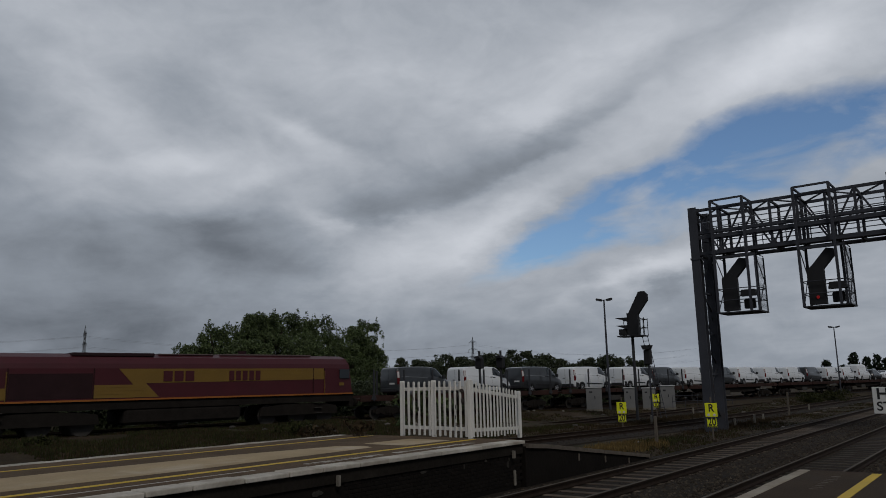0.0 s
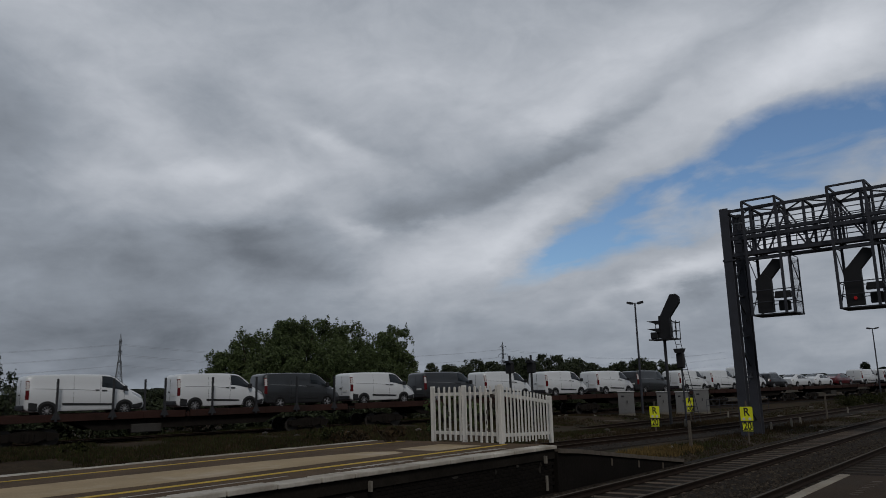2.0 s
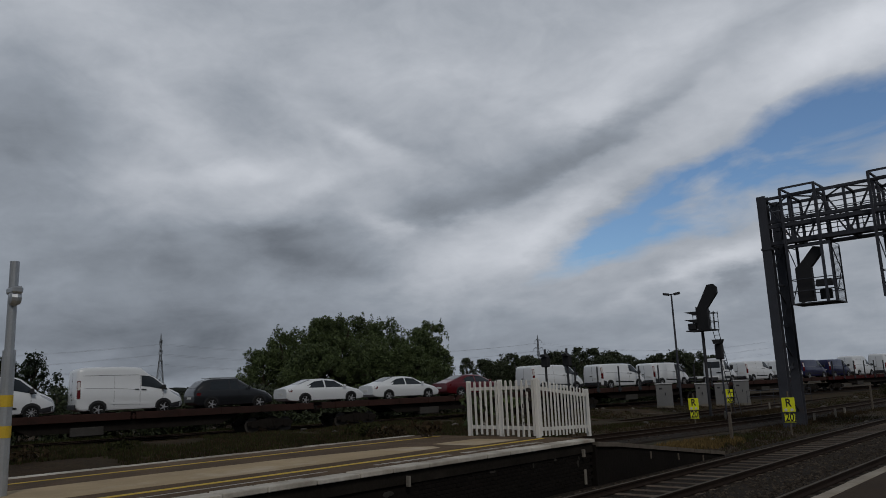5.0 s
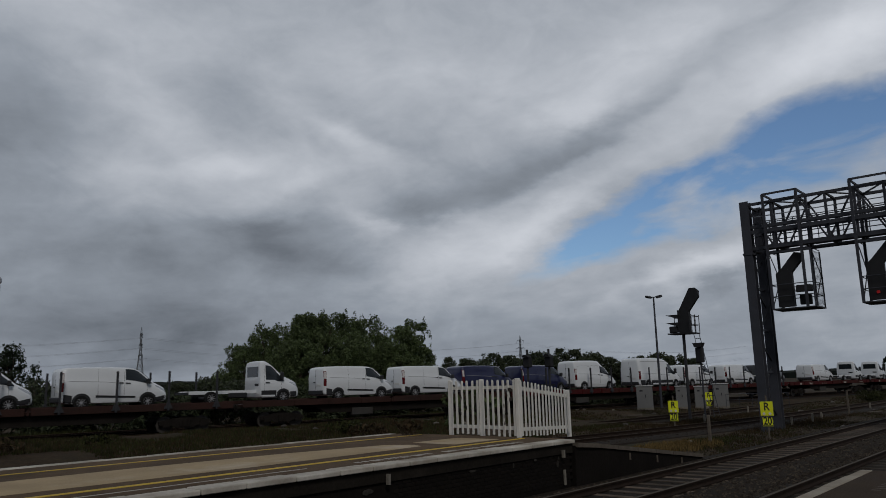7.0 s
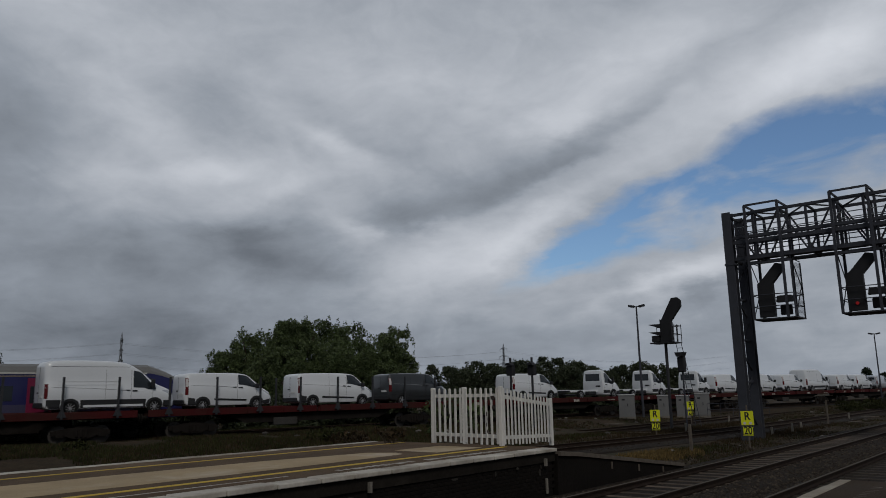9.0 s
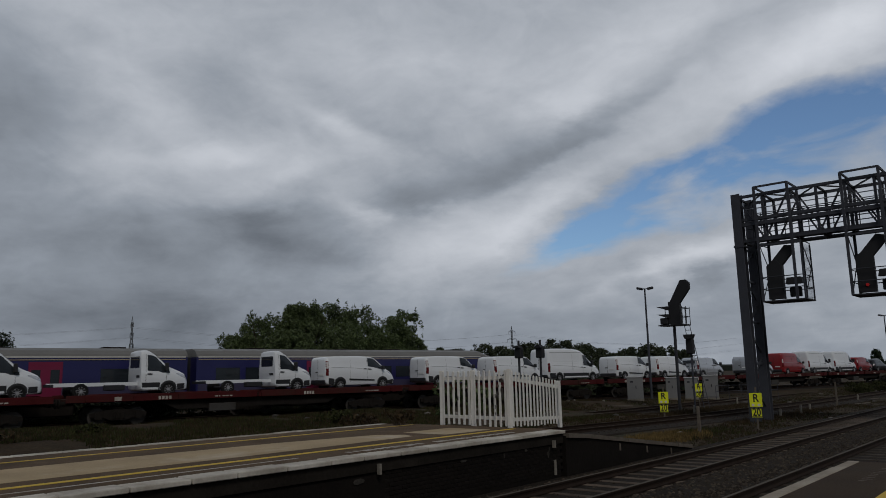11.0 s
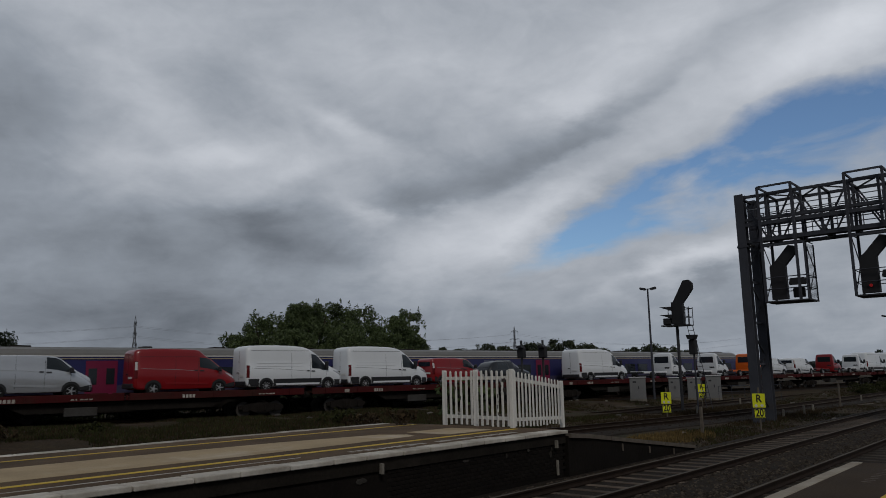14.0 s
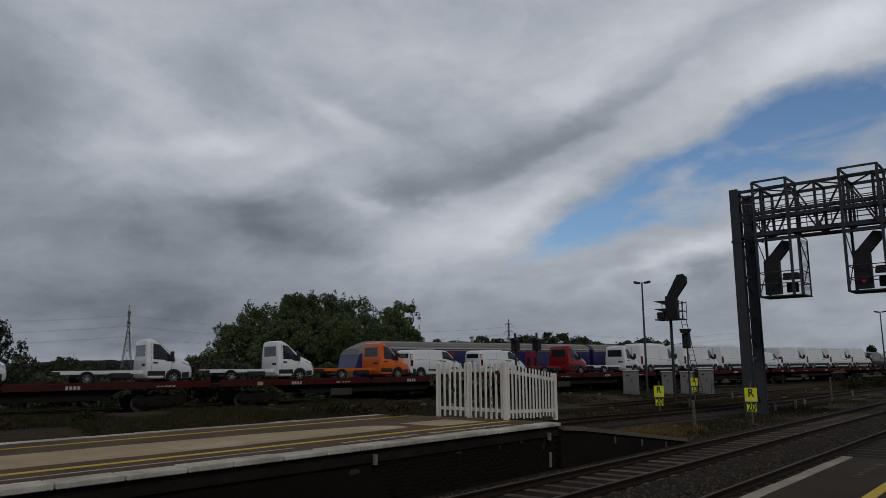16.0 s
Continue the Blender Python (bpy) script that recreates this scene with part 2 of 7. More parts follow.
M["grey_steel"] = mat("weathered_grey_steel", (0.050, 0.053, 0.066), 0.7, 0.2, 0.25, 1.5, 20, 0.15, (0.09, 0.065, 0.05), 0.25)
M["dark_steel"] = mat("dark_grey_steel", (0.036, 0.037, 0.042), 0.7, 0.2, 0.25, 2, 20, 0.15)
M["black"] = mat("matt_black_paint", (0.012, 0.012, 0.014), 0.7, 0, 0.2, 3, 20, 0.1)
M["galv"] = mat("galvanised_steel", (0.42, 0.44, 0.46), 0.45, 0.6, 0.15, 4, 30, 0.1)
M["cabinet"] = mat("grey_cabinet_paint", (0.19, 0.19, 0.19), 0.6, 0, 0.12, 1.5, 20, 0.1, (0.17, 0.15, 0.13), 0.3)
M["cabinet_top"] = mat("pale_cabinet_roof", (0.55, 0.55, 0.55), 0.5, 0, 0.1, 2, 20, 0.1)
M["sign_yellow"] = mat("fluorescent_yellow_sign", (0.86, 0.88, 0.02), 0.5, 0, 0.06, 2, 20, 0.0)
M["sign_white"] = mat("white_sign_face", (0.7, 0.7, 0.68), 0.5, 0, 0.06, 2, 20, 0.0)
M["sign_black"] = mat("black_sign_lettering", (0.015, 0.015, 0.015), 0.6, 0, 0.1, 2, 20, 0.0)
M["concrete"] = mat("old_concrete", (0.22, 0.20, 0.17), 0.9, 0, 0.25, 3, 25, 0.4)
M["wood"] = mat("weathered_timber", (0.13, 0.11, 0.09), 0.9, 0, 0.35, 4, 25, 0.4)
M["red_lamp"] = glow("red_signal_lamp", (0.35, 0.01, 0.01), 0.25)
M["white_paint"] = mat("white_van_paint", (0.77, 0.79, 0.81), 0.3, 0, 0.03, 1.0, 8, 0.0, coat=0.4)
M["silver_paint"] = mat("silver_van_paint", (0.60, 0.62, 0.65), 0.25, 0.5, 0.04, 1.0, 8, 0.0, coat=0.4)
M["grey_paint"] = mat("dark_grey_van_paint", (0.045, 0.048, 0.052), 0.3, 0.2, 0.06, 1.0, 8, 0.0, coat=0.5)
M["black_paint"] = mat("near_black_car_paint", (0.016, 0.017, 0.02), 0.3, 0.1, 0.06, 1.0, 8, 0.0, coat=0.5)
M["faint_paint"] = mat("nearly_worn_away_paint", (0.16, 0.135, 0.11), 0.85, 0, 0.4, 3.0, 40, 0.2, (0.05, 0.036, 0.026), 0.5)
M["blue_paint"] = mat("deep_blue_van_paint", (0.011, 0.013, 0.062), 0.3, 0.1, 0.06, 1.0, 8, 0.0, coat=0.5)
M["red_paint"] = mat("bright_red_van_paint", (0.25, 0.008, 0.011), 0.32, 0, 0.05, 1.0, 8, 0.0, coat=0.4)
M["wine_paint"] = mat("wine_red_car_paint", (0.12, 0.008, 0.014), 0.3, 0.2, 0.05, 1.0, 8, 0.0, coat=0.5)
M["orange_paint"] = mat("orange_truck_paint", (0.70, 0.13, 0.008), 0.35, 0, 0.05, 1.0, 8, 0.0, coat=0.4)
M["plastic"] = mat("black_trim_plastic", (0.018, 0.018, 0.02), 0.6, 0, 0.2, 3, 30, 0.1)
M["tyre"] = mat("tyre_rubber", (0.015, 0.015, 0.015), 0.85, 0, 0.2, 5, 40, 0.2)
M["rim"] = mat("silver_wheel", (0.5, 0.5, 0.52), 0.4, 0.5, 0.1, 5, 30, 0.0)
M["headlight"] = mat("clear_headlamp", (0.55, 0.57, 0.6), 0.12, 0.3, 0.1, 8, 40, 0.0)
M["taillight"] = mat("red_tail_lamp", (0.12, 0.008, 0.010), 0.25, 0, 0.1, 8, 40, 0.0)
M["pale_tail"] = mat("pale_tail_lens", (0.62, 0.58, 0.57), 0.2, 0, 0.1, 8, 40, 0.0)
# grey for door seams on white, and for the painted shade of the fold
M["shut_line"] = mat("seam_and_fold_shade", (0.22, 0.225, 0.235), 0.5, 0, 0.1, 3, 20, 0.0)
M["glass"] = glass("tinted_glass")
M["wagon_red"] = mat("faded_red_wagon_paint", (0.066, 0.008, 0.009), 0.8, 0, 0.35, 0.8, 18, 0.2, (0.042, 0.021, 0.016), 0.45)
M["wagon_dark"] = mat("sooty_brown_wagon_paint", (0.045, 0.022, 0.018), 0.85, 0, 0.35, 0.8, 18, 0.2, (0.02, 0.016, 0.014), 0.4)
M["bogie"] = mat("oily_bogie_steel", (0.017, 0.014, 0.012), 0.95, 0.0, 0.4, 2.0, 18, 0.3)
M["wheel_steel"] = mat("worn_wheel_steel", (0.07, 0.062, 0.055), 0.7, 0.3, 0.2, 3, 20, 0.1)
M["tank"] = mat("grey_underframe_box", (0.07, 0.067, 0.063), 0.8, 0.1, 0.3, 2, 20, 0.1, (0.05, 0.045, 0.04), 0.5)
M["maroon"] = mat("maroon_locomotive_paint", (0.068, 0.009, 0.014), 0.45, 0, 0.15, 0.8, 15, 0.05, (0.055, 0.014, 0.016), 0.35)
M["loco_yellow"] = mat("dull_gold_locomotive_paint", (0.21, 0.122, 0.02), 0.5, 0, 0.12, 0.8, 15, 0.05, (0.22, 0.13, 0.03), 0.35)
M["loco_roof"] = mat("dusty_locomotive_roof", (0.09, 0.055, 0.055), 0.7, 0, 0.2, 0.8, 15, 0.1)
M["stripe"] = mat("orange_stripe", (0.34, 0.11, 0.015), 0.6, 0, 0.12, 2, 20, 0.0)
M["loco_grille"] = mat("dark_grille", (0.03, 0.014, 0.016), 0.8, 0, 0.2, 2, 20, 0.2)
M["train_blue"] = mat("violet_blue_train_paint", (0.017, 0.017, 0.095), 0.35, 0, 0.1, 0.6, 10, 0.0, coat=0.4)
M["train_low"] = mat("grey_violet_lower_panel", (0.055, 0.05, 0.10), 0.4, 0, 0.15, 0.6, 10, 0.0, coat=0.3)
M["train_door"] = mat("magenta_train_door", (0.19, 0.012, 0.05), 0.4, 0, 0.1, 1, 15, 0.0)
M["train_roof"] = mat("pale_grey_train_roof", (0.17, 0.165, 0.155), 0.55, 0, 0.15, 0.6, 10, 0.05, (0.11, 0.105, 0.10), 0.35)
M["train_line"] = mat("pale_cantrail_band", (0.52, 0.50, 0.46), 0.5, 0, 0.08, 1, 10, 0.0)
M["cantrail"] = mat("cream_cantrail_line", (0.42, 0.33, 0.22), 0.5, 0, 0.08, 1, 10, 0.0)
M["leaf"] = mat("willow_leaves", (0.058, 0.082, 0.025), 0.7, 0, 0.45, 0.5, 3.0, 0.0, per_island=0.35)
M["leaf_dark"] = mat("dark_hedge_leaves", (0.028, 0.038, 0.014), 0.7, 0, 0.45, 0.4, 3.0, 0.0, per_island=0.35)
M["conifer"] = mat("conifer_needles", (0.022, 0.032, 0.018), 0.8, 0, 0.4, 0.6, 3.0, 0.0, per_island=0.35)
M["bark"] = mat("tree_bark", (0.07, 0.055, 0.042), 0.9, 0, 0.35, 4, 20, 0.5)
M["grass"] = mat("rough_green_grass", (0.028, 0.031, 0.010), 0.85, 0, 0.5, 0.5, 4, 0.0, per_island=0.35)
M["dry_grass"] = mat("dry_straw_grass", (0.125, 0.085, 0.033), 0.9, 0, 0.4, 0.6, 4, 0.0, per_island=0.35)
M["weed_brown"] = mat("brown_dead_weeds", (0.040, 0.028, 0.015), 0.9, 0, 0.4, 1, 4, 0.0, per_island=0.35)
M["far_hill"] = mat("distant_woods", (0.018, 0.022, 0.017), 0.95, 0, 0.3, 0.01, 0.08, 0.0)
M["lattice"] = mat("pylon_steel", (0.16, 0.17, 0.185), 0.6, 0.3, 0.1, 1, 5, 0.0)


# ---- mesh helpers ----
def part(name, bm, material, parent=None, label="", smooth=False):
    me = bpy.data.meshes.new(name)
    bmesh.ops.recalc_face_normals(bm, faces=bm.faces)
    bm.to_mesh(me)
    bm.free()
    for mm in (material if isinstance(material, (list, tuple)) else [material]):
        me.materials.append(mm)
    if smooth:
        for p in me.polygons:
            p.use_smooth = True
    ob = new(name, me)
    ob.parent = parent
    if label:
        ob["label"] = label
    return ob


def empty(name, label, category, group="", m=None):
    ob = new(name)
    if m is not None:
        ob.matrix_basis = m
    return tagged(ob, label, category, group)


def box(bm, x0, x1, y0, y1, z0, z1, bevel=0.0):
    vs = [bm.verts.new(c) for c in ((x0, y0, z0), (x1, y0, z0), (x1, y1, z0), (x0, y1, z0), (x0, y0, z1), (x1, y0, z1), (x1, y1, z1), (x0, y1, z1))]
    fs = [bm.faces.new([vs[i] for i in f]) for f in ((3, 2, 1, 0), (4, 5, 6, 7), (0, 1, 5, 4), (1, 2, 6, 5), (2, 3, 7, 6), (3, 0, 4, 7))]
    if bevel:
        es = {e for f in fs for e in f.edges}
        bmesh.ops.bevel(bm, geom=list(es), offset=bevel, segments=1, affect="EDGES")
    return bm


def bx(*a, **k):
    return box(bmesh.new(), *a, **k)


def bar(bm, p, q, r, r2=None, n=6):
    """A rod from p to q."""
    p, q = Vector(p), Vector(q)
    d = (q - p).normalized()
    u = d.orthogonal().normalized()
    v = d.cross(u)
    r2 = r if r2 is None else r2
    rings = []
    for c, rr in ((p, r), (q, r2)):
        rings.append([bm.verts.new(c + rr * (math.cos(6.2832 * i / n) * u + math.sin(6.2832 * i / n) * v)) for i in range(n)])
    for i in range(n):
        bm.faces.new((rings[0][i], rings[0][(i + 1) % n], rings[1][(i + 1) % n], rings[1][i]))
    bm.faces.new(rings[0][::-1])
    bm.faces.new(rings[1])
    return bm


def beam(bm, p, q, w, h):
    """A square-cut bar from p to q, w across and h high."""
    p, q = Vector(p), Vector(q)
    d = (q - p).normalized()
    side = d.cross(Vector((0, 0, 1)))
    side = side.normalized() if side.length > 1e-3 else Vector((1, 0, 0))
    up = side.cross(d).normalized()
    c = [s * side * w / 2 + t * up * h / 2 for s, t in ((-1, -1), (1, -1), (1, 1), (-1, 1))]
    a, b = [bm.verts.new(p + o) for o in c], [bm.verts.new(q + o) for o in c]
    for i in range(4):
        bm.faces.new((a[i], a[(i + 1) % 4], b[(i + 1) % 4], b[i]))
    bm.faces.new(a[::-1])
    bm.faces.new(b)
    return bm


def prism(bm, pts, y0, y1):
    """The outline pts (x, z), drawn out from y0 to y1."""
    a, b = [bm.verts.new((x, y0, z)) for x, z in pts], [bm.verts.new((x, y1, z)) for x, z in pts]
    n = len(pts)
    for i in range(n):
        bm.faces.new((a[i], a[(i + 1) % n], b[(i + 1) % n], b[i]))
    bm.faces.new(a[::-1])
    bm.faces.new(b)
    return bm


def lathe(bm, profile, axis_at, n=18, caps=True):
    """Turns (radius, y) pairs round an axis along y through axis_at."""
    x, y, z = axis_at
    rings = [[bm.verts.new((x + r * math.cos(6.28319 * i / n), y + o, z + r * math.sin(6.28319 * i / n))) for i in range(n)] for r, o in profile]
    for a, b in zip(rings, rings[1:]):
        for i in range(n):
            bm.faces.new((a[i], a[(i + 1) % n], b[(i + 1) % n], b[i]))
    if caps:
        bm.faces.new(rings[0][::-1])
        bm.faces.new(rings[-1])
    return bm


def words(name, body, size, material, parent, m, label=""):
    """Raised lettering as a mesh."""
    cu = bpy.data.curves.new(name, "FONT")
    cu.body, cu.size, cu.align_x, cu.align_y, cu.extrude, cu.offset = body, size, "CENTER", "CENTER", 0.003, size * 0.022
    tmp = bpy.data.objects.new(name, cu)
    me = bpy.data.meshes.new_from_object(tmp)
    bpy.data.objects.remove(tmp)
    me.materials.clear()
    me.materials.append(material)
    ob = new(name, me)
    ob.parent = parent
    ob.matrix_basis = m
    if label:
        ob["label"] = label
    return ob


def smooth01(a, b, x):
    t = min(1, max(0, (x - a) / (b - a)))
    return t * t * (3 - 2 * t)


# ---- the goods line runs ten degrees off the main lines ----
TRACK_TURN = 80.0
NRM = Vector((-math.sin(radians(80)), math.cos(radians(80)), 0))
ALONG = Vector((math.sin(radians(10)), math.cos(radians(10)), 0))
GOODS, PASSENGER, GOODS_RAIL = 37.9, 41.5, -0.6


def on_line(offset, s, z=0.0):
    v = NRM * offset + ALONG * s
    return (v.x, v.y, z)


# ---- ground ----
def ground_z(x, y):
    p = x * NRM.x + y * NRM.y
    z = -1.16 + 0.62 * smooth01(22.5, 29, p) * smooth01(35.6, 32.5, p) * smooth01(42, 28, y) + 0.36 * smooth01(30, 36, p)
    z += 0.42 * math.exp(-((x + 25.5) / 2.6) ** 2 - ((y - 43) / 6.5) ** 2)
    near = smooth01(60, 20, math.hypot(x, y - 15))
    return z + 0.10 * noise.noise((x * 0.16, y * 0.16, 3)) * (0.4 + 0.6 * near) * smooth01(9.2, 12.5, -x)


def make_ground():
    bm = bmesh.new()
    xs = [-2500, -1200, -600, -300, -180, -120] + [-90 + 2.5 * i for i in range(17)] + [-48 + 1.0 * i for i in range(60)] + [14, 20, 40, 90, 250, 800, 2500]
    ys = [-2500, -900, -300, -120, -60, -30, -15] + [-6 + 1.3 * i for i in range(70)] + [88 + 6 * i for i in range(22)] + [240, 320, 500, 900, 1600, 3000]
    g = [[bm.verts.new((x, y, ground_z(x, y))) for y in ys] for x in xs]
    for i in range(len(xs) - 1):
        for j in range(len(ys) - 1):
            bm.faces.new((g[i][j], g[i + 1][j], g[i + 1][j + 1], g[i][j + 1]))
    ob = part("ground", bm, M["ground"], smooth=True)
    tagged(ob, "brown gravelly railway ground with sparse weeds", "ground", kind="structure")


make_ground()


# ---- tracks ----
def spline(points, step):
    """Points along a polyline, evenly apart, with the way at each."""
    out = []
    carry = 0.0
    for (x0, y0, z0), (x1, y1, z1) in zip(points, points[1:]):
        d = Vector((x1 - x0, y1 - y0, z1 - z0))
        ln = d.length
        u = d / ln
        t = carry
        while t < ln:
            out.append((Vector((x0, y0, z0)) + u * t, u))
            t += step
        carry = t - ln
    return out


def sweep(bm, line, shape):
    """Draws a closed outline (across, up) along a polyline."""
    rings = []
    for i, c in enumerate(line):
        a, b = Vector(line[max(0, i - 1)]), Vector(line[min(len(line) - 1, i + 1)])
        d = (b - a).normalized()
        side = Vector((d.y, -d.x, 0)).normalized()
        rings.append([bm.verts.new(Vector(c) + side * o + Vector((0, 0, h))) for o, h in shape])
    n = len(shape)
    for r, q in zip(rings, rings[1:]):
        for k in range(n):
            bm.faces.new((r[k], r[(k + 1) % n], q[(k + 1) % n], q[k]))
    bm.faces.new(rings[0][::-1])
    bm.faces.new(rings[-1])
    return bm


RAIL_SIDE = [(-0.07, -0.15), (0.07, -0.15), (0.07, -0.13), (0.012, -0.10), (0.012, -0.045), (0.036, -0.035), (0.036, -0.004), (-0.036, -0.004), (-0.036, -0.035), (-0.012, -0.045), (-0.012, -0.10), (-0.07, -0.13)]
RAIL_TOP = [(-0.033, -0.004), (0.033, -0.004), (0.03, 0.002), (-0.03, 0.002)]


def curve_points(pts, n=6):
    """Smooths a polyline by Catmull-Rom."""
    out = []
    p = [Vector(v) for v in pts]
    for i in range(len(p) - 1):
        a, b, c, d = p[max(0, i - 1)], p[i], p[i + 1], p[min(len(p) - 1, i + 2)]
        for k in range(n):
            t = k / n
            out.append(0.5 * ((2 * b) + (c - a) * t + (2 * a - 5 * b + 4 * c - d) * t * t + (3 * b - a - 3 * c + d) * t ** 3))
    return out + [p[-1]]


def railway(name, centre, head, label, bed_h=0.16, sleeper=None, near=None, width=1.9, bed="ballast"):
    """A track on its ballast: two rails and sleepers; centre is the line of the rail tops."""
    top = empty(name, label, "railway track")
    top["kind"] = "structure"
    for s in (-0.755, 0.755):
        side = []
        for i, c in enumerate(centre):
            d = (Vector(centre[min(len(centre) - 1, i + 1)]) - Vector(centre[max(0, i - 1)])).normalized()
            side.append(Vector(c) + Vector((d.y, -d.x, 0)) * s)
        r = part("rail", sweep(bmesh.new(), side, RAIL_SIDE), M["rail"], top)
        part("rail_head", sweep(bmesh.new(), side, RAIL_TOP), head, r, "worn shiny running surface")
    part("ballast_bed", sweep(bmesh.new(), centre, [(-width - 0.6, -0.55), (width + 0.6, -0.55), (width, -bed_h - 0.03), (1.02, -bed_h + 0.035), (0.90, -bed_h - 0.006), (-0.90, -bed_h - 0.006), (-1.02, -bed_h + 0.035), (-width, -bed_h - 0.03)]), M[bed], top)["kind"] = "stuff"
    if sleeper:
        me = bpy.data.meshes.new("sleeper")
        b = bmesh.new()
        box(b, -1.25, 1.25, -0.095, 0.095, -0.30, -0.152, bevel=0.015)
        b.to_mesh(me)
        b.free()
        me.materials.append(sleeper)
        rest = bmesh.new()
        for c, u in spline([tuple(v) for v in centre], 0.70):
            a = math.atan2(-u.x, u.y) + random.uniform(-0.01, 0.01)
            m = Matrix.Translation(c) @ Matrix.Rotation(a, 4, "Z")
            if near and near[0] < c.y < near[1]:
                o = new("sleeper", me)
                o.parent = top
                o.matrix_basis = m
            else:
                vs = [rest.verts.new(m @ Vector(v)) for v in ((-1.25, -0.13, -0.152), (1.25, -0.13, -0.152), (1.25, 0.13, -0.152), (-1.25, 0.13, -0.152), (-1.25, -0.13, -0.25), (1.25, -0.13, -0.25))]
                rest.faces.new(vs[:4])
                rest.faces.new((vs[0], vs[4], vs[5], vs[1]))
        part("distant_sleepers", rest, sleeper, top)["kind"] = "stuff"
    return top


railway("main_line_track", [(-7.98, -60 + 6 * i, -0.9) for i in range(80)], M["rail_head"], "straight main line track with concrete sleepers in ballast", sleeper=M["sleeper"], near=(8, 62))
railway("platform_line_track", [(-4.47, -60 + 6 * i, -0.9) for i in range(80)], M["rail_head"], "straight track beside the dark platform", sleeper=M["wood_sleeper"], near=(8, 50), width=1.45)
LOOP = curve_points([(-18.1, -40, -0.92), (-18.0, 12, -0.92), (-17.65, 20, -0.92), (-16.75, 28, -0.92), (-15.65, 36, -0.92), (-14.7, 48, -0.92), (-14.25, 68, -0.92), (-13.9, 110, -0.92), (-13.6, 300, -0.92)])
railway("loop_line_track", LOOP, M["rail_dull"], "gently curving loop track behind the island platform", sleeper=M["wood_sleeper"], near=(18, 60))
SIDING = curve_points([(-22.15, 29.5, -0.95), (-21.9, 35, -0.95), (-21.45, 47, -0.95), (-21.0, 71, -0.95), (-19.3, 95, -0.9), (-17.4, 120, -0.85)])
railway("siding_track", SIDING, M["rail_dull"], "rusty siding track beside the relay cabinets", sleeper=M["wood_sleeper"], near=(22, 70))
# both beds take the ballast coloured for the shade below the trains
railway("goods_line_track", [on_line(GOODS, s, GOODS_RAIL) for s in range(-60, 420, 8)], M["rail_dull"], "goods line on a low ballast bank", 0.16, M["wood_sleeper"], near=(0, 70), bed="ballast_dark")
railway("passenger_line_track", [on_line(PASSENGER, s, GOODS_RAIL) for s in range(-60, 420, 8)], M["rail_dull"], "second line beyond the goods line", 0.16, M["wood_sleeper"], near=(0, 40), bed="ballast_dark")


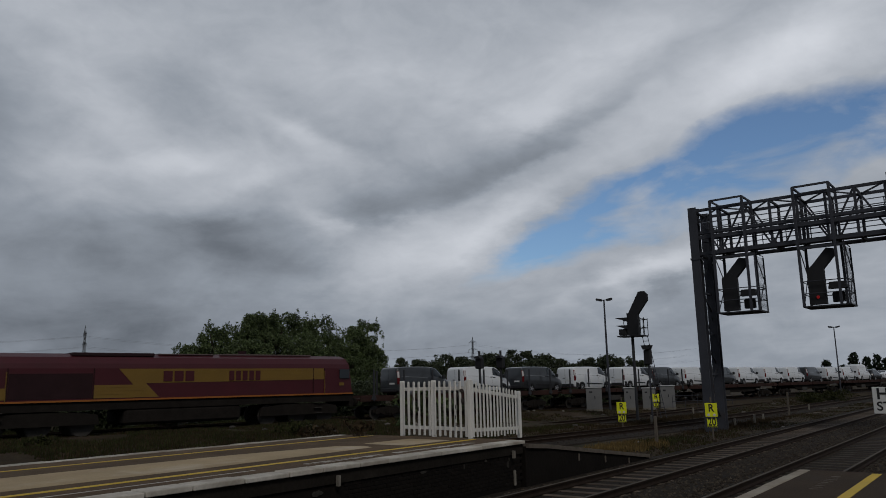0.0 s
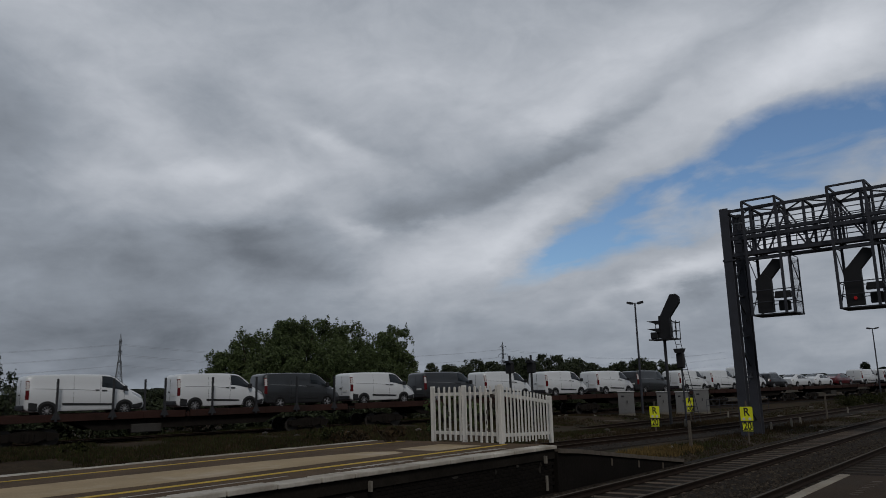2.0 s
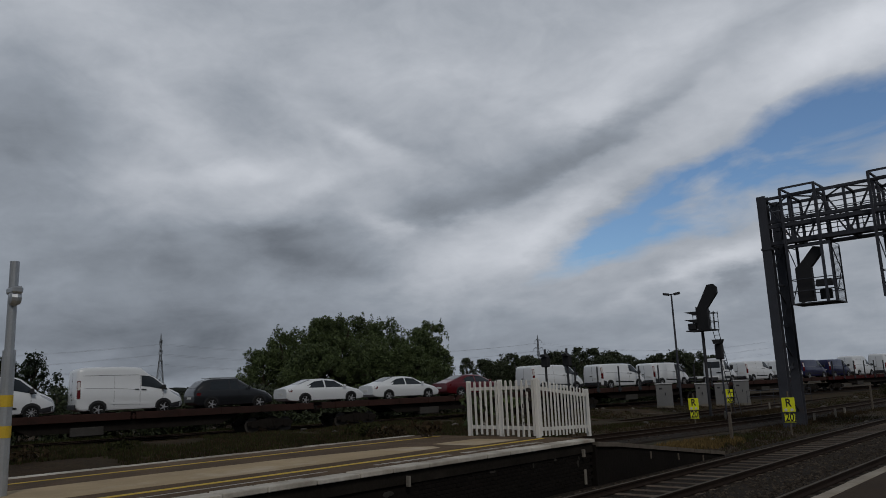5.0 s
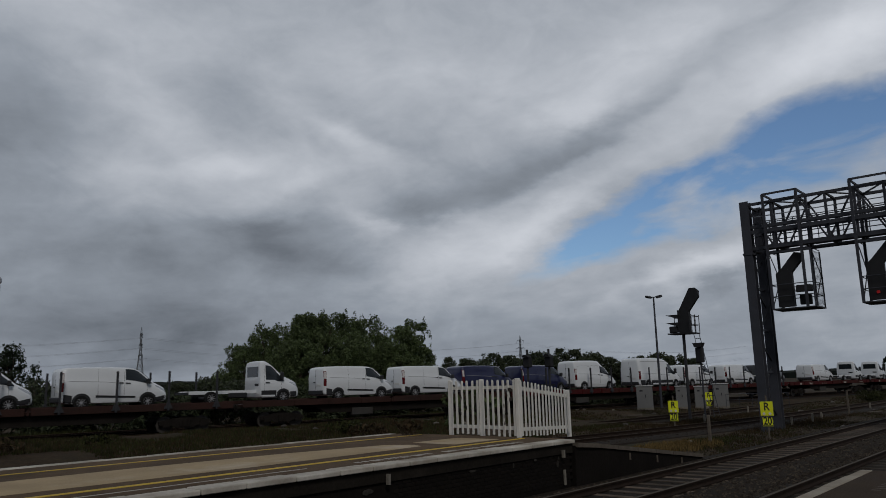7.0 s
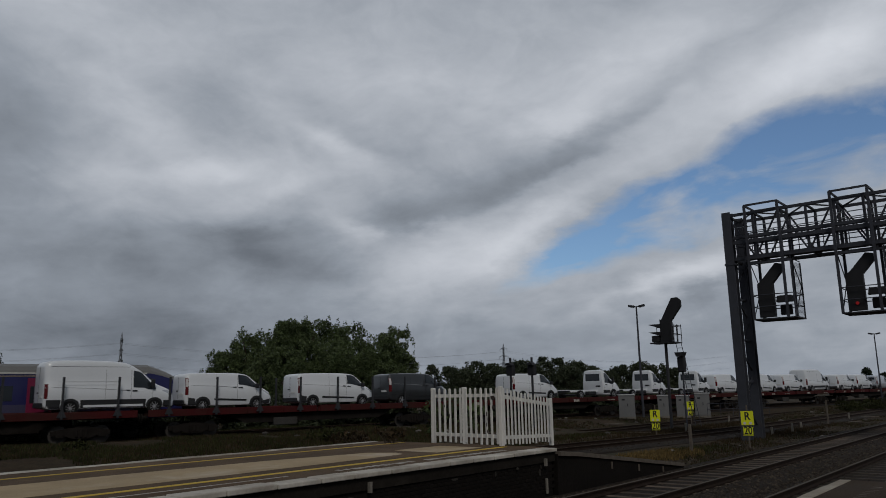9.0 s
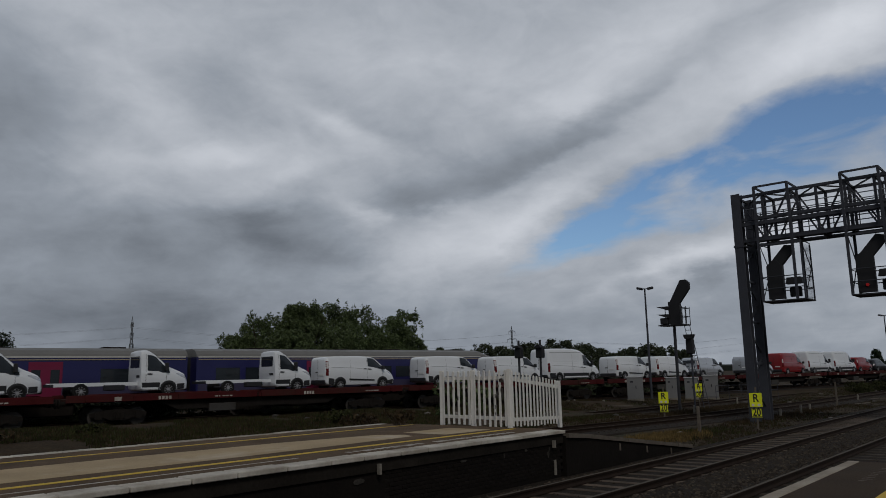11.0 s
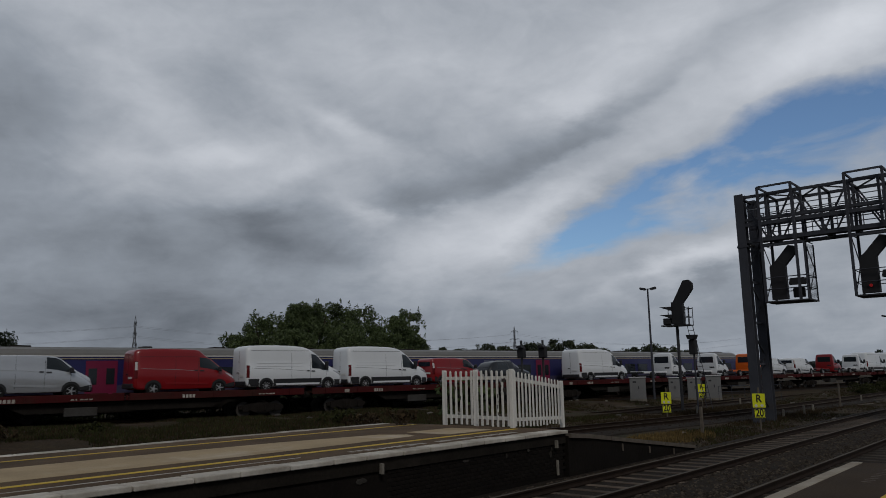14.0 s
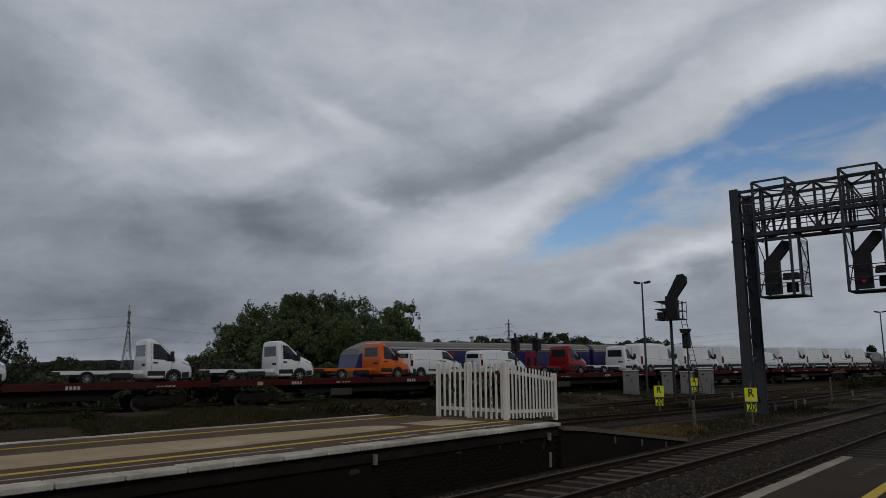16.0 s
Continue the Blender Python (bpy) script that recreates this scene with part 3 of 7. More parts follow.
# ---- platforms ----
def island_platform():
    top = empty("island_platform", "island platform of brown asphalt with pale coping and yellow lines", "platform")
    top["kind"] = "structure"
    Y0, Y1, XF, XB = -30.0, 15.9, -9.72, -16.0
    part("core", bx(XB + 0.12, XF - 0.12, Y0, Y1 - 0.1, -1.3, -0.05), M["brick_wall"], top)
    surf = part("surface", bx(XB + 0.3, XF - 0.43, Y0, Y1 + 0.25, -0.05, -0.004), M["tarmac"], top)
    # a worn pale strip down the middle, lines
    bm = bmesh.new()
    pts = [(-11.75, Y0), (-11.78, 2), (-11.72, 8), (-11.85, 11.2), (-11.98, 12.9), (-12.4, 13.1), (-13.0, 12.75), (-13.45, 10.2), (-13.6, 7.0), (-13.55, Y0)]
    bm.faces.new([bm.verts.new((x, y, 0.0)) for x, y in pts])
    bmesh.ops.extrude_face_region(bm, geom=bm.faces[:])
    for v in bm.verts[:len(pts)]:
        v.co.z -= 0.03
    part("worn_strip", bm, M["tan"], surf, "worn tan surfacing")
    part("surface_patch", bx(-12.9, -11.55, 13.6, 15.3, -0.03, 0.0), M["tan"], surf, "pale repaired patch")
    part("yellow_line", bx(-11.22, -11.07, Y0, 15.75, -0.02, 0.002), M["yellow"], top, "yellow safety line")
    part("yellow_line", bx(-14.80, -14.70, Y0, 15.9, -0.02, 0.002), M["yellow"], top, "yellow safety line")
    part("white_line", bx(-10.62, -10.58, Y0, 8.5, -0.02, 0.001), M["white_line"], top)
    for k in range(26):
        y = 9.6 + 0.19 * k + (0.35 if k > 10 else 0)
        w = random.uniform(0.07, 0.15)
        part("worn_letter", bx(-10.62, -10.62 + random.uniform(0.12, 0.2), y, y + w, -0.02, 0.001), M["white_line"], top)
    # coping stones, front and back
    y = Y0
    for edge, sgn in ((XF, 1), (XB, -1)):
        y = Y0
        while y < Y1 - 0.2:
            ln = min(random.choice((0.75, 0.9, 0.92)), Y1 - y)
            x0, x1 = (edge - 0.42, edge) if sgn > 0 else (edge, edge + 0.28)
            dz = random.uniform(-0.006, 0.008)
            part("coping_stone", bx(x0, x1, y + 0.013, y + ln - 0.013, -0.075, 0.006 + dz, bevel=0.012), M["coping"], top)
            y += ln
    # brick courses of the face, its shade below the coping kept in the colour
    me = bpy.data.meshes.new("brick")
    b = bmesh.new()
    box(b, -0.05, 0.05, -0.108, 0.108, -0.034, 0.034, bevel=0.006)
    b.to_mesh(me)
    b.free()
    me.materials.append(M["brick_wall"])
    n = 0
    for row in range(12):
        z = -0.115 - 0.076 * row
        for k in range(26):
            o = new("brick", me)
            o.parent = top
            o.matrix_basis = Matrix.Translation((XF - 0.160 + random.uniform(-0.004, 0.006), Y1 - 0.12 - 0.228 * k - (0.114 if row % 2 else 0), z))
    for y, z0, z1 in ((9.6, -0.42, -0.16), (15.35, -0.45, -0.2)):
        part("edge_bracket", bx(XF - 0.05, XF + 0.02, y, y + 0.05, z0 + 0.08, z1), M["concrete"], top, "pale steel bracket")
    # beam below the coping; its dark colour carries the shade there
    part("edge_beam", bx(XF - 0.115, XF - 0.075, Y0, Y1 - 0.02, -0.30, -0.08), M["shaded_concrete"], top, "concrete edge beam, coloured dark for the shade under the coping")
    rng = np.random.default_rng(77)
    for y, z, w, h in ((13.5, -0.38, 0.05, 0.12), (15.25, -0.50, 0.10, 0.16), (15.30, -0.40, 0.05, 0.10), (12.1, -0.36, 0.20, 0.05), (14.3, -0.34, 0.10, 0.06), (9.2, -0.42, 0.25, 0.10)):
        bm = bmesh.new()
        ring = [bm.verts.new((XF - 0.098 if z < -0.35 else XF - 0.072, y + w / 2 * math.cos(6.2832 * i / 11) * (0.7 + 0.5 * rng.random()), z + h / 2 * math.sin(6.2832 * i / 11) * (0.7 + 0.5 * rng.random()))) for i in range(11)]
        face = bm.faces.new(ring)
        for g in bmesh.ops.extrude_face_region(bm, geom=[face])["geom"]:
            if isinstance(g, bmesh.types.BMVert):
                g.co.x -= 0.02
        part("lime_stain", bm, M["lime"], top, "flaking pale limewash")
    part("depth_marker", bx(XF - 0.09, XF - 0.06, 15.45, 15.52, -1.0, -0.66), M["concrete"], top, "peeling pale marker board")
    # the ramp end: a low wall that falls away beyond the platform
    pts = [(15.9, -0.14), (16.8, -0.20), (23.4, -1.0), (23.4, -1.35), (15.9, -1.35)]
    bm = bmesh.new()
    a, c = [bm.verts.new((XF - 0.02, yy, zz)) for yy, zz in pts], [bm.verts.new((XF - 0.4, yy, zz)) for yy, zz in pts]
    for i in range(5):
        bm.faces.new((a[i], a[(i + 1) % 5], c[(i + 1) % 5], c[i]))
    bm.faces.new(a), bm.faces.new(c[::-1])
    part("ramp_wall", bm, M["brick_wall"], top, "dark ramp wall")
    bm = bmesh.new()
    beam(bm, (XF - 0.2, 15.95, -0.13), (XF - 0.2, 16.9, -0.21), 0.5, 0.1)
    for i in range(6):
        y0, y1 = 16.9 + 1.08 * i, 16.9 + 1.08 * (i + 1) - 0.03
        f = lambda q: -0.21 - 0.79 * (q - 16.9) / 6.5
        beam(bm, (XF - 0.2, y0, f(y0)), (XF - 0.2, y1, f(y1)), 0.46, 0.1)
    part("ramp_coping", bm, M["wood"], top, "sloping dark coping")
    bm = bmesh.new()
    pts = [(15.9, -0.20), (16.5, -0.30), (22.0, -1.2), (22.0, -1.4), (15.9, -1.4)]
    a, c = [bm.verts.new((XF - 0.4, yy, zz)) for yy, zz in pts], [bm.verts.new((XB + 0.3, yy, zz)) for yy, zz in pts]
    for i in range(5):
        bm.faces.new((a[i], a[(i + 1) % 5], c[(i + 1) % 5], c[i]))
    bm.faces.new(a), bm.faces.new(c[::-1])
    part("ramp_slope", bm, M["ground"], top, "earthy ramp slope")
    for y in (18.6, 20.2, 21.8):
        part("ramp_bracket", bx(XF - 0.03, XF + 0.01, y, y + 0.04, -0.64 - (y - 18) * 0.12, -0.46 - (y - 18) * 0.12), M["wood"], top)


island_platform()


def own_platform():
    top = empty("near_platform", "dark asphalt platform with grubby white edge and yellow line", "platform")
    top["kind"] = "structure"
    Y0, Y1, X0, X1 = -40.0, 12.52, -2.85, 9.0
    part("core", bx(X0 + 0.12, X1, Y0, Y1 - 0.05, -1.3, -0.06), M["brick_wall"], top)
    part("surface", bx(X0 + 0.165, X1, Y0, Y1, -0.06, -0.004), M["tarmac_dark"], top)
    part("yellow_line", bx(-1.86, -1.74, Y0, Y1 - 0.15, -0.03, 0.002), M["yellow"], top, "yellow safety line")
    y = Y0
    while y < Y1 - 0.1:
        ln = min(1.2, Y1 - y)
        part("coping_stone", bx(X0, X0 + 0.16, y + 0.006, y + ln - 0.006, -0.15, random.uniform(-0.002, 0.01), bevel=0.012), M["coping_own"], top)
        y += ln
    for k in range(9):
        y = 10.4 + 0.17 * k
        part("worn_letter", bx(-2.28, -2.28 + random.uniform(0.08, 0.17), y, y + random.uniform(0.03, 0.07), -0.03, 0.001), M["faint_paint"], top)
    part("end_slope", prism(bmesh.new(), [(0, -0.06), (0, -1.3), (0.1, -1.3)], 0, 0.1), M["ground"], top)


own_platform()


# ---- road vehicles, built facing +x, wheels standing on z = 0 ----
class Shell:
    """A body lofted through stations (x, bottom, waist, roof, half widths at bottom, waist, roof)."""

    def __init__(self, stations):
        self.st = stations

    def at(self, x):
        s = self.st
        if x <= s[0][0]:
            return s[0][1:]
        for a, b in zip(s, s[1:]):
            if x <= b[0]:
                t = (x - a[0]) / (b[0] - a[0])
                return tuple(p + (q - p) * t for p, q in zip(a[1:], b[1:]))
        return s[-1][1:]

    def half(self, x):
        """The half outline at x, from the sill up to the roof's middle."""
        b, w, r, wb, ww, wr = self.at(x)
        h = r - w
        return [(wb * 0.86, b), (wb * 0.97, b + 0.03), (wb, b + 0.10), (wb + (ww - wb) * 0.7, b + (w - b) * 0.6), (ww, w - 0.03), (ww - 0.016, w), (ww + (wr - ww) * 0.42, w + h * 0.45),
                (ww + (wr - ww) * 0.80, w + h * 0.78), (wr, w + h * 0.90), (wr - 0.045, w + h * 0.955), (wr - 0.13, w + h * 0.985), (wr * 0.5, r)]

    def side(self, x, z):
        pts = self.half(x)
        for (y0, z0), (y1, z1) in zip(pts, pts[1:]):
            if z <= z1:
                return y0 + (y1 - y0) * max(0.0, min(1.0, (z - z0) / max(1e-4, z1 - z0)))
        return pts[-1][0]

    def ring(self, x):
        half = self.half(x)
        return [(-y, z) for y, z in half] + [(y, z) for y, z in half[::-1]]

    def skin(self, lo, hi, sgn, proud=0.008, deep=0.03, step=0.12, rows=5):
        """A plate that follows the side between two lines (x, z), lo below and hi above."""
        def line(pts, x):
            for (x0, z0), (x1, z1) in zip(pts, pts[1:]):
                if x <= x1:
                    return z0 + (z1 - z0) * max(0.0, (x - x0) / max(1e-5, x1 - x0))
            return pts[-1][1]
        x0, x1 = lo[0][0], lo[-1][0]
        n = max(2, int((x1 - x0) / step) + 1)
        xs = sorted({round(x0 + (x1 - x0) * i / n, 4) for i in range(n + 1)} | {round(p[0], 4) for p in lo + hi if x0 < p[0] < x1})
        bm = bmesh.new()
        grid = []
        for off in (proud, -deep):
            g = []
            for x in xs:
                z0, z1 = line(lo, x), line(hi, x)
                z1 = max(z1, z0 + 0.004)
                g.append([bm.verts.new((x, sgn * (self.side(x, z0 + (z1 - z0) * k / rows) + off), z0 + (z1 - z0) * k / rows)) for k in range(rows + 1)])
            grid.append(g)
        o, q = grid
        m = len(xs)
        for g in grid:
            for i in range(m - 1):
                for k in range(rows):
                    bm.faces.new((g[i][k], g[i + 1][k], g[i + 1][k + 1], g[i][k + 1]))
        for i in range(m - 1):
            bm.faces.new((o[i][0], o[i + 1][0], q[i + 1][0], q[i][0])), bm.faces.new((o[i][rows], o[i + 1][rows], q[i + 1][rows], q[i][rows]))
        for k in range(rows):
            bm.faces.new((o[0][k], o[0][k + 1], q[0][k + 1], q[0][k])), bm.faces.new((o[-1][k], o[-1][k + 1], q[-1][k + 1], q[-1][k]))
        return bm

    def screen(self, x0, x1, first=9, proud=0.010):
        """Glass laid over the sloping front between x0 and x1."""
        bm = bmesh.new()
        rows = []
        for i in range(7):
            x = x0 + (x1 - x0) * i / 6
            up = self.half(x)[first:]
            rows.append([bm.verts.new((x + proud * 0.5, y, z + proud)) for y, z in [(-y, z) for y, z in up] + [(y, z) for y, z in up[::-1]]])
        for p, q in zip(rows, rows[1:]):
            for k in range(len(p) - 1):
                bm.faces.new((p[k], q[k], q[k + 1], p[k + 1]))
        return bm

    def mesh(self, xs=None):
        bm = bmesh.new()
        xs = xs or [s[0] for s in self.st]
        rings = [[bm.verts.new((x, y, z)) for y, z in self.ring(x)] for x in xs]
        n = len(rings[0])
        for a, b in zip(rings, rings[1:]):
            for i in range(n):
                bm.faces.new((a[i], a[(i + 1) % n], b[(i + 1) % n], b[i]))
        bm.faces.new(rings[0][::-1])
        bm.faces.new(rings[-1])
        return bm

    def panel(self, pts, sgn, proud=0.008, deep=0.03, bm=None):
        """A thin plate on the side, its outline (x, z); sgn -1 is the near side."""
        bm = bm or bmesh.new()
        o = [bm.verts.new((x, sgn * (self.side(x, z) + proud), z)) for x, z in pts]
        i = [bm.verts.new((x, sgn * (self.side(x, z) - deep), z)) for x, z in pts]
        n = len(pts)
        for k in range(n):
            bm.faces.new((o[k], o[(k + 1) % n], i[(k + 1) % n], i[k]))
        bm.faces.new(o)
        bm.faces.new(i[::-1])
        return bm


def rect(x0, x1, z0, z1, c=0.03):
    return [(x0 + c, z0), (x1 - c, z0), (x1, z0 + c), (x1, z1 - c), (x1 - c, z1), (x0 + c, z1), (x0, z1 - c), (x0, z0 + c)]


def add_wheel(parent, x, sgn, r, half, alloy):
    tyre = part("wheel", lathe(bmesh.new(), [(r * 0.62, -0.11), (r * 0.93, -0.105), (r, -0.07), (r, 0.07), (r * 0.93, 0.105), (r * 0.62, 0.11)], (x, sgn * (half - 0.10), r), 20), M["tyre"], parent, smooth=False)
    bm = bmesh.new()
    lathe(bm, [(r * 0.66, -0.01), (r * 0.66, 0.012), (r * 0.57, 0.012), (r * 0.55, -0.02)], (x, sgn * (half + 0.008), r), 20, False)
    spokes = 5 if alloy else 9
    for k in range(spokes):
        a = 6.2832 * k / spokes
        w = 0.034 if alloy else 0.017
        bar(bm, (x + 0.05 * math.cos(a), sgn * (half + 0.012), r + 0.05 * math.sin(a)), (x + r * 0.6 * math.cos(a), sgn * (half + 0.010), r + r * 0.6 * math.sin(a)), w, w * 0.8, 4)
    lathe(bm, [(0.06, -0.02), (0.06, 0.02)], (x, sgn * (half + 0.01), r), 10)
    part("rim", bm, M["rim"], tyre, "silver wheel")


# Outline of the black plate that stands in for a shaded wheel opening.
def arch_lines(x, r, z0):
    top_line = [(x - r + 2 * r * k / 12, max(z0 + 0.01, 0.33 + math.sqrt(max(0.0, r * r - (-r + 2 * r * k / 12) ** 2)))) for k in range(13)]
    return [(x - r, z0), (x + r, z0)], top_line


def crisp(ob, degrees=32):
    """Smooth shading that keeps the folds."""
    for p in ob.data.polygons:
        p.use_smooth = True
    ob.data.set_sharp_from_angle(angle=radians(degrees))
    return ob


# noses: distance behind the nose, then sill, waist, top, half widths at sill, waist and top
NOSE_MID = ((0.0, 0.42, 0.55, 0.66, 0.66, 0.70, 0.50), (0.05, 0.34, 0.62, 0.83, 0.80, 0.82, 0.60), (0.15, 0.30, 0.70, 0.95, 0.88, 0.89, 0.70), (0.40, 0.28, 0.85, 1.08, 0.945, 0.945, 0.78), (0.72, 0.28, 1.00, 1.24, 0.97, 0.975, 0.81),
            (1.0, 0.28, 1.08, 1.50, 0.975, 0.99, 0.80), (1.38, 0.28, 1.15, 1.80, 0.98, 1.0, 0.81), (1.56, 0.28, 1.17, 1.87, 0.98, 1.0, 0.83), (1.85, 0.28, 1.19, 1.915, 0.985, 1.0, 0.855), (2.4, 0.28, 1.22, 1.936, 0.985, 1.0, 0.875))
NOSE_LARGE = ((0.0, 0.44, 0.60, 0.76, 0.66, 0.70, 0.50), (0.05, 0.34, 0.70, 0.96, 0.80, 0.82, 0.62), (0.18, 0.30, 0.80, 1.10, 0.89, 0.90, 0.72), (0.45, 0.28, 0.95, 1.23, 0.95, 0.95, 0.79), (0.85, 0.28, 1.06, 1.39, 0.975, 0.98, 0.82),
              (1.15, 0.28, 1.12, 1.60, 0.98, 0.99, 0.81), (1.65, 0.28, 1.18, 2.05, 0.985, 1.0, 0.82), (1.85, 0.28, 1.20, 2.17, 0.985, 1.0, 0.835))


def front_details(sh, top, paint, nose, wb, large, sg):
    """Headlamp, bumper corner, mirror and arch that vans and cabs share."""
    if large:
        lamp = ([(nose - 0.62, 1.07), (nose - 0.30, 0.92), (nose - 0.10, 0.84)], [(nose - 0.62, 1.12), (nose - 0.30, 1.08), (nose - 0.10, 0.97)])
        mz, mx = 1.22, nose - 1.12
    else:
        lamp = ([(nose - 0.62, 1.04), (nose - 0.30, 0.84), (nose - 0.08, 0.73)], [(nose - 0.62, 1.09), (nose - 0.30, 0.965), (nose - 0.08, 0.83)])
        mz, mx = 1.14, nose - 0.98
    part("headlamp", sh.skin(*lamp, sg, 0.010, step=0.08, rows=2), M["headlight"], top, "clear headlamp")
    bm = bmesh.new()
    box(bm, mx - 0.10, mx + 0.06, sg * 1.07 - 0.11, sg * 1.07 + 0.11, mz, mz + (0.40 if large else 0.24), bevel=0.035)
    bar(bm, (mx, sg * 0.90, mz + 0.06), (mx, sg * 1.0, mz + 0.06), 0.03)
    part("door_mirror", bm, M["plastic"], top, "black door mirror")


def van(kind, paint, label, windows=False, high=False, pale=True):
    """A panel van: kind gives its size."""
    L_, H, wb, r = {"mid": (4.80, 1.94, 2.93, 0.335), "mid_long": (5.17, 1.94, 3.30, 0.335), "large": (5.86, 2.50, 3.75, 0.345), "small": (4.42, 1.83, 2.78, 0.32)}[kind]
    W = {"mid": 0.97, "mid_long": 0.97, "large": 1.0, "small": 0.90}[kind]
    large = kind == "large"
    k = 0.93 if kind == "small" else 1.0
    nose = wb / 2 + {"mid": 0.96, "mid_long": 0.96, "large": 1.0, "small": 0.88}[kind]
    back = nose - L_
    top = empty("van", label, "van")
    front = [(nose - d * k, zb * k, zw * k, zr * k, wb_ * W, ww * W, wr * W) for d, zb, zw, zr, wb_, ww, wr in (NOSE_LARGE if large else NOSE_MID)]
    b0 = 0.28 * k
    if large:
        front += [(nose - d, b0, 1.24, z, 0.985, 1.0, wr) for d, z, wr in ((2.15, 2.33, 0.86), (2.5, 2.425, 0.875), (3.0, 2.475, 0.885))]
    roof, sw = H, (1.30 if large else 1.33 * k)
    if high:
        roof = H + 0.34
        front = front[:-2] + [(nose - d, b0, 1.2, z, W * 0.985, W, W * wr) for d, z, wr in ((1.75, 2.02, 0.84), (2.0, 2.22, 0.85), (2.25, roof * 0.985, 0.86))]
    rear = [(back, 0.55, sw, roof * 0.885, W * 0.77, W * 0.785, W * 0.71), (back + 0.02, 0.44, sw, roof * 0.92, W * 0.85, W * 0.865, W * 0.765), (back + 0.07, 0.38, sw, roof * 0.95, W * 0.925, W * 0.94, W * 0.81), (back + 0.16, 0.32, sw, roof * 0.972, W * 0.965, W * 0.98, W * 0.845),
            (back + 0.34, b0, sw, roof * 0.986, W * 0.985, W, W * 0.868), (back + 1.0, b0, sw - 0.02, roof * 0.997, W * 0.985, W, W * 0.88), (back + 2.0, b0, sw - 0.06, roof, W * 0.985, W, W * 0.885)]
    sh = Shell(rear + front[::-1])
    crisp(part("body", sh.mesh(), paint, top))
    door = nose - (2.12 if large else 2.06) * k      # rear edge of the cab door
    belt = 1.21 if large else 1.30 * k
    for sg in (-1, 1):
        if large:
            lo = [(nose - 2.02, 1.24), (nose - 1.50, 1.22), (nose - 1.32, 1.14), (nose - 0.95, 1.13)]
            hi = [(nose - 2.02, 2.03), (nose - 1.72, 1.98), (nose - 1.60, 1.90), (nose - 0.95, 1.22)]
        else:
            lo = [(nose - d * k, z * k) for d, z in ((2.00, 1.34), (1.60, 1.29), (1.28, 1.22), (0.78, 1.13))]
            hi = [(nose - d * k, z * k) for d, z in ((2.00, 1.84), (1.62, 1.81), (1.42, 1.73), (0.78, 1.19))]
        part("side_window", sh.skin(lo, hi, sg, 0.006), M["glass"], top, "dark side window with a falling sill")
        if windows:
            for x0, x1 in ((back + 0.42, back + 1.35), (back + 1.48, door - 0.10)):
                part("side_window", sh.skin([(x0, sw + 0.06), (x1, sw + 0.05)], [(x0, roof * 0.90), (x1, roof * 0.905)], sg, 0.006), M["glass"], top, "dark side window")
        if large:
            for x0, x1, z1 in ((back + 0.12, -wb / 2 - 0.42, 0.72), (-wb / 2 + 0.42, wb / 2 - 0.42, 0.70), (wb / 2 + 0.42, nose - 0.20, 0.62)):
                part("lower_cladding", sh.skin([(x0, 0.33), (x1, 0.33)], [(x0, z1), (x1, z1)], sg, 0.014), M["plastic"], top, "black lower cladding")
            part("sill_panel", sh.skin([(-wb / 2 + 0.55, 0.36), (wb / 2 - 0.55, 0.36)], [(-wb / 2 + 0.55, 0.47), (wb / 2 - 0.55, 0.47)], sg, 0.026), paint, top)
            for z in (1.36, 1.52):
                part("pressed_rib", sh.skin([(back + 0.55, z), (door - 0.5, z)], [(back + 0.55, z + 0.03), (door - 0.5, z + 0.03)], sg, 0.012, rows=1), paint, top)
        else:
            x0, x1 = -wb / 2 + 0.60, wb / 2 - 0.58
            part("rub_strip", sh.skin([(x0, 0.56 * k), (x1, 0.50 * k)], [(x0, 0.66 * k), (x1, 0.585 * k)], sg, 0.018, rows=2), M["plastic"] if not (paint is M["silver_paint"] or high) else paint, top, "rubbing strip along the doors")
            x0, x1 = back + 0.16, -wb / 2 - 0.40
            part("bumper_corner", sh.skin([(x0, 0.36), (x1, 0.30)], [(x0, 0.72 * k), (x1, 0.66 * k)], sg, 0.012), M["plastic"] if not high else paint, top, "dark wrap-round bumper end")
            part("bumper_corner", sh.skin([(wb / 2 + 0.38, 0.30), (nose - 0.10, 0.36)], [(wb / 2 + 0.38, 0.50), (nose - 0.10, 0.60)], sg, 0.012), M["plastic"], top, "dark wrap-round bumper end")
        # shut lines
        zt = (2.06 if large else 1.86 * k)
        for x0, z1 in ((door, zt), (nose - (1.12 if large else 1.0) * k, belt - 0.16), (door - 1.15 * k, zt)):
            part("door_seam", sh.skin([(x0, 0.36), (x0 + 0.014, 0.36)], [(x0, z1), (x0 + 0.014, z1)], sg, 0.003, 0.012, rows=8), M["shut_line"] if paint is M["white_paint"] else M["plastic"], top)
        if large or high:
            z = roof * 0.875 if large else 1.86
            part("roof_seam", sh.skin([(back + 0.25, z), (door - 0.05, z)], [(back + 0.25, z + 0.016), (door - 0.05, z + 0.016)], sg, 0.004, 0.012, rows=1), M["plastic"], top)
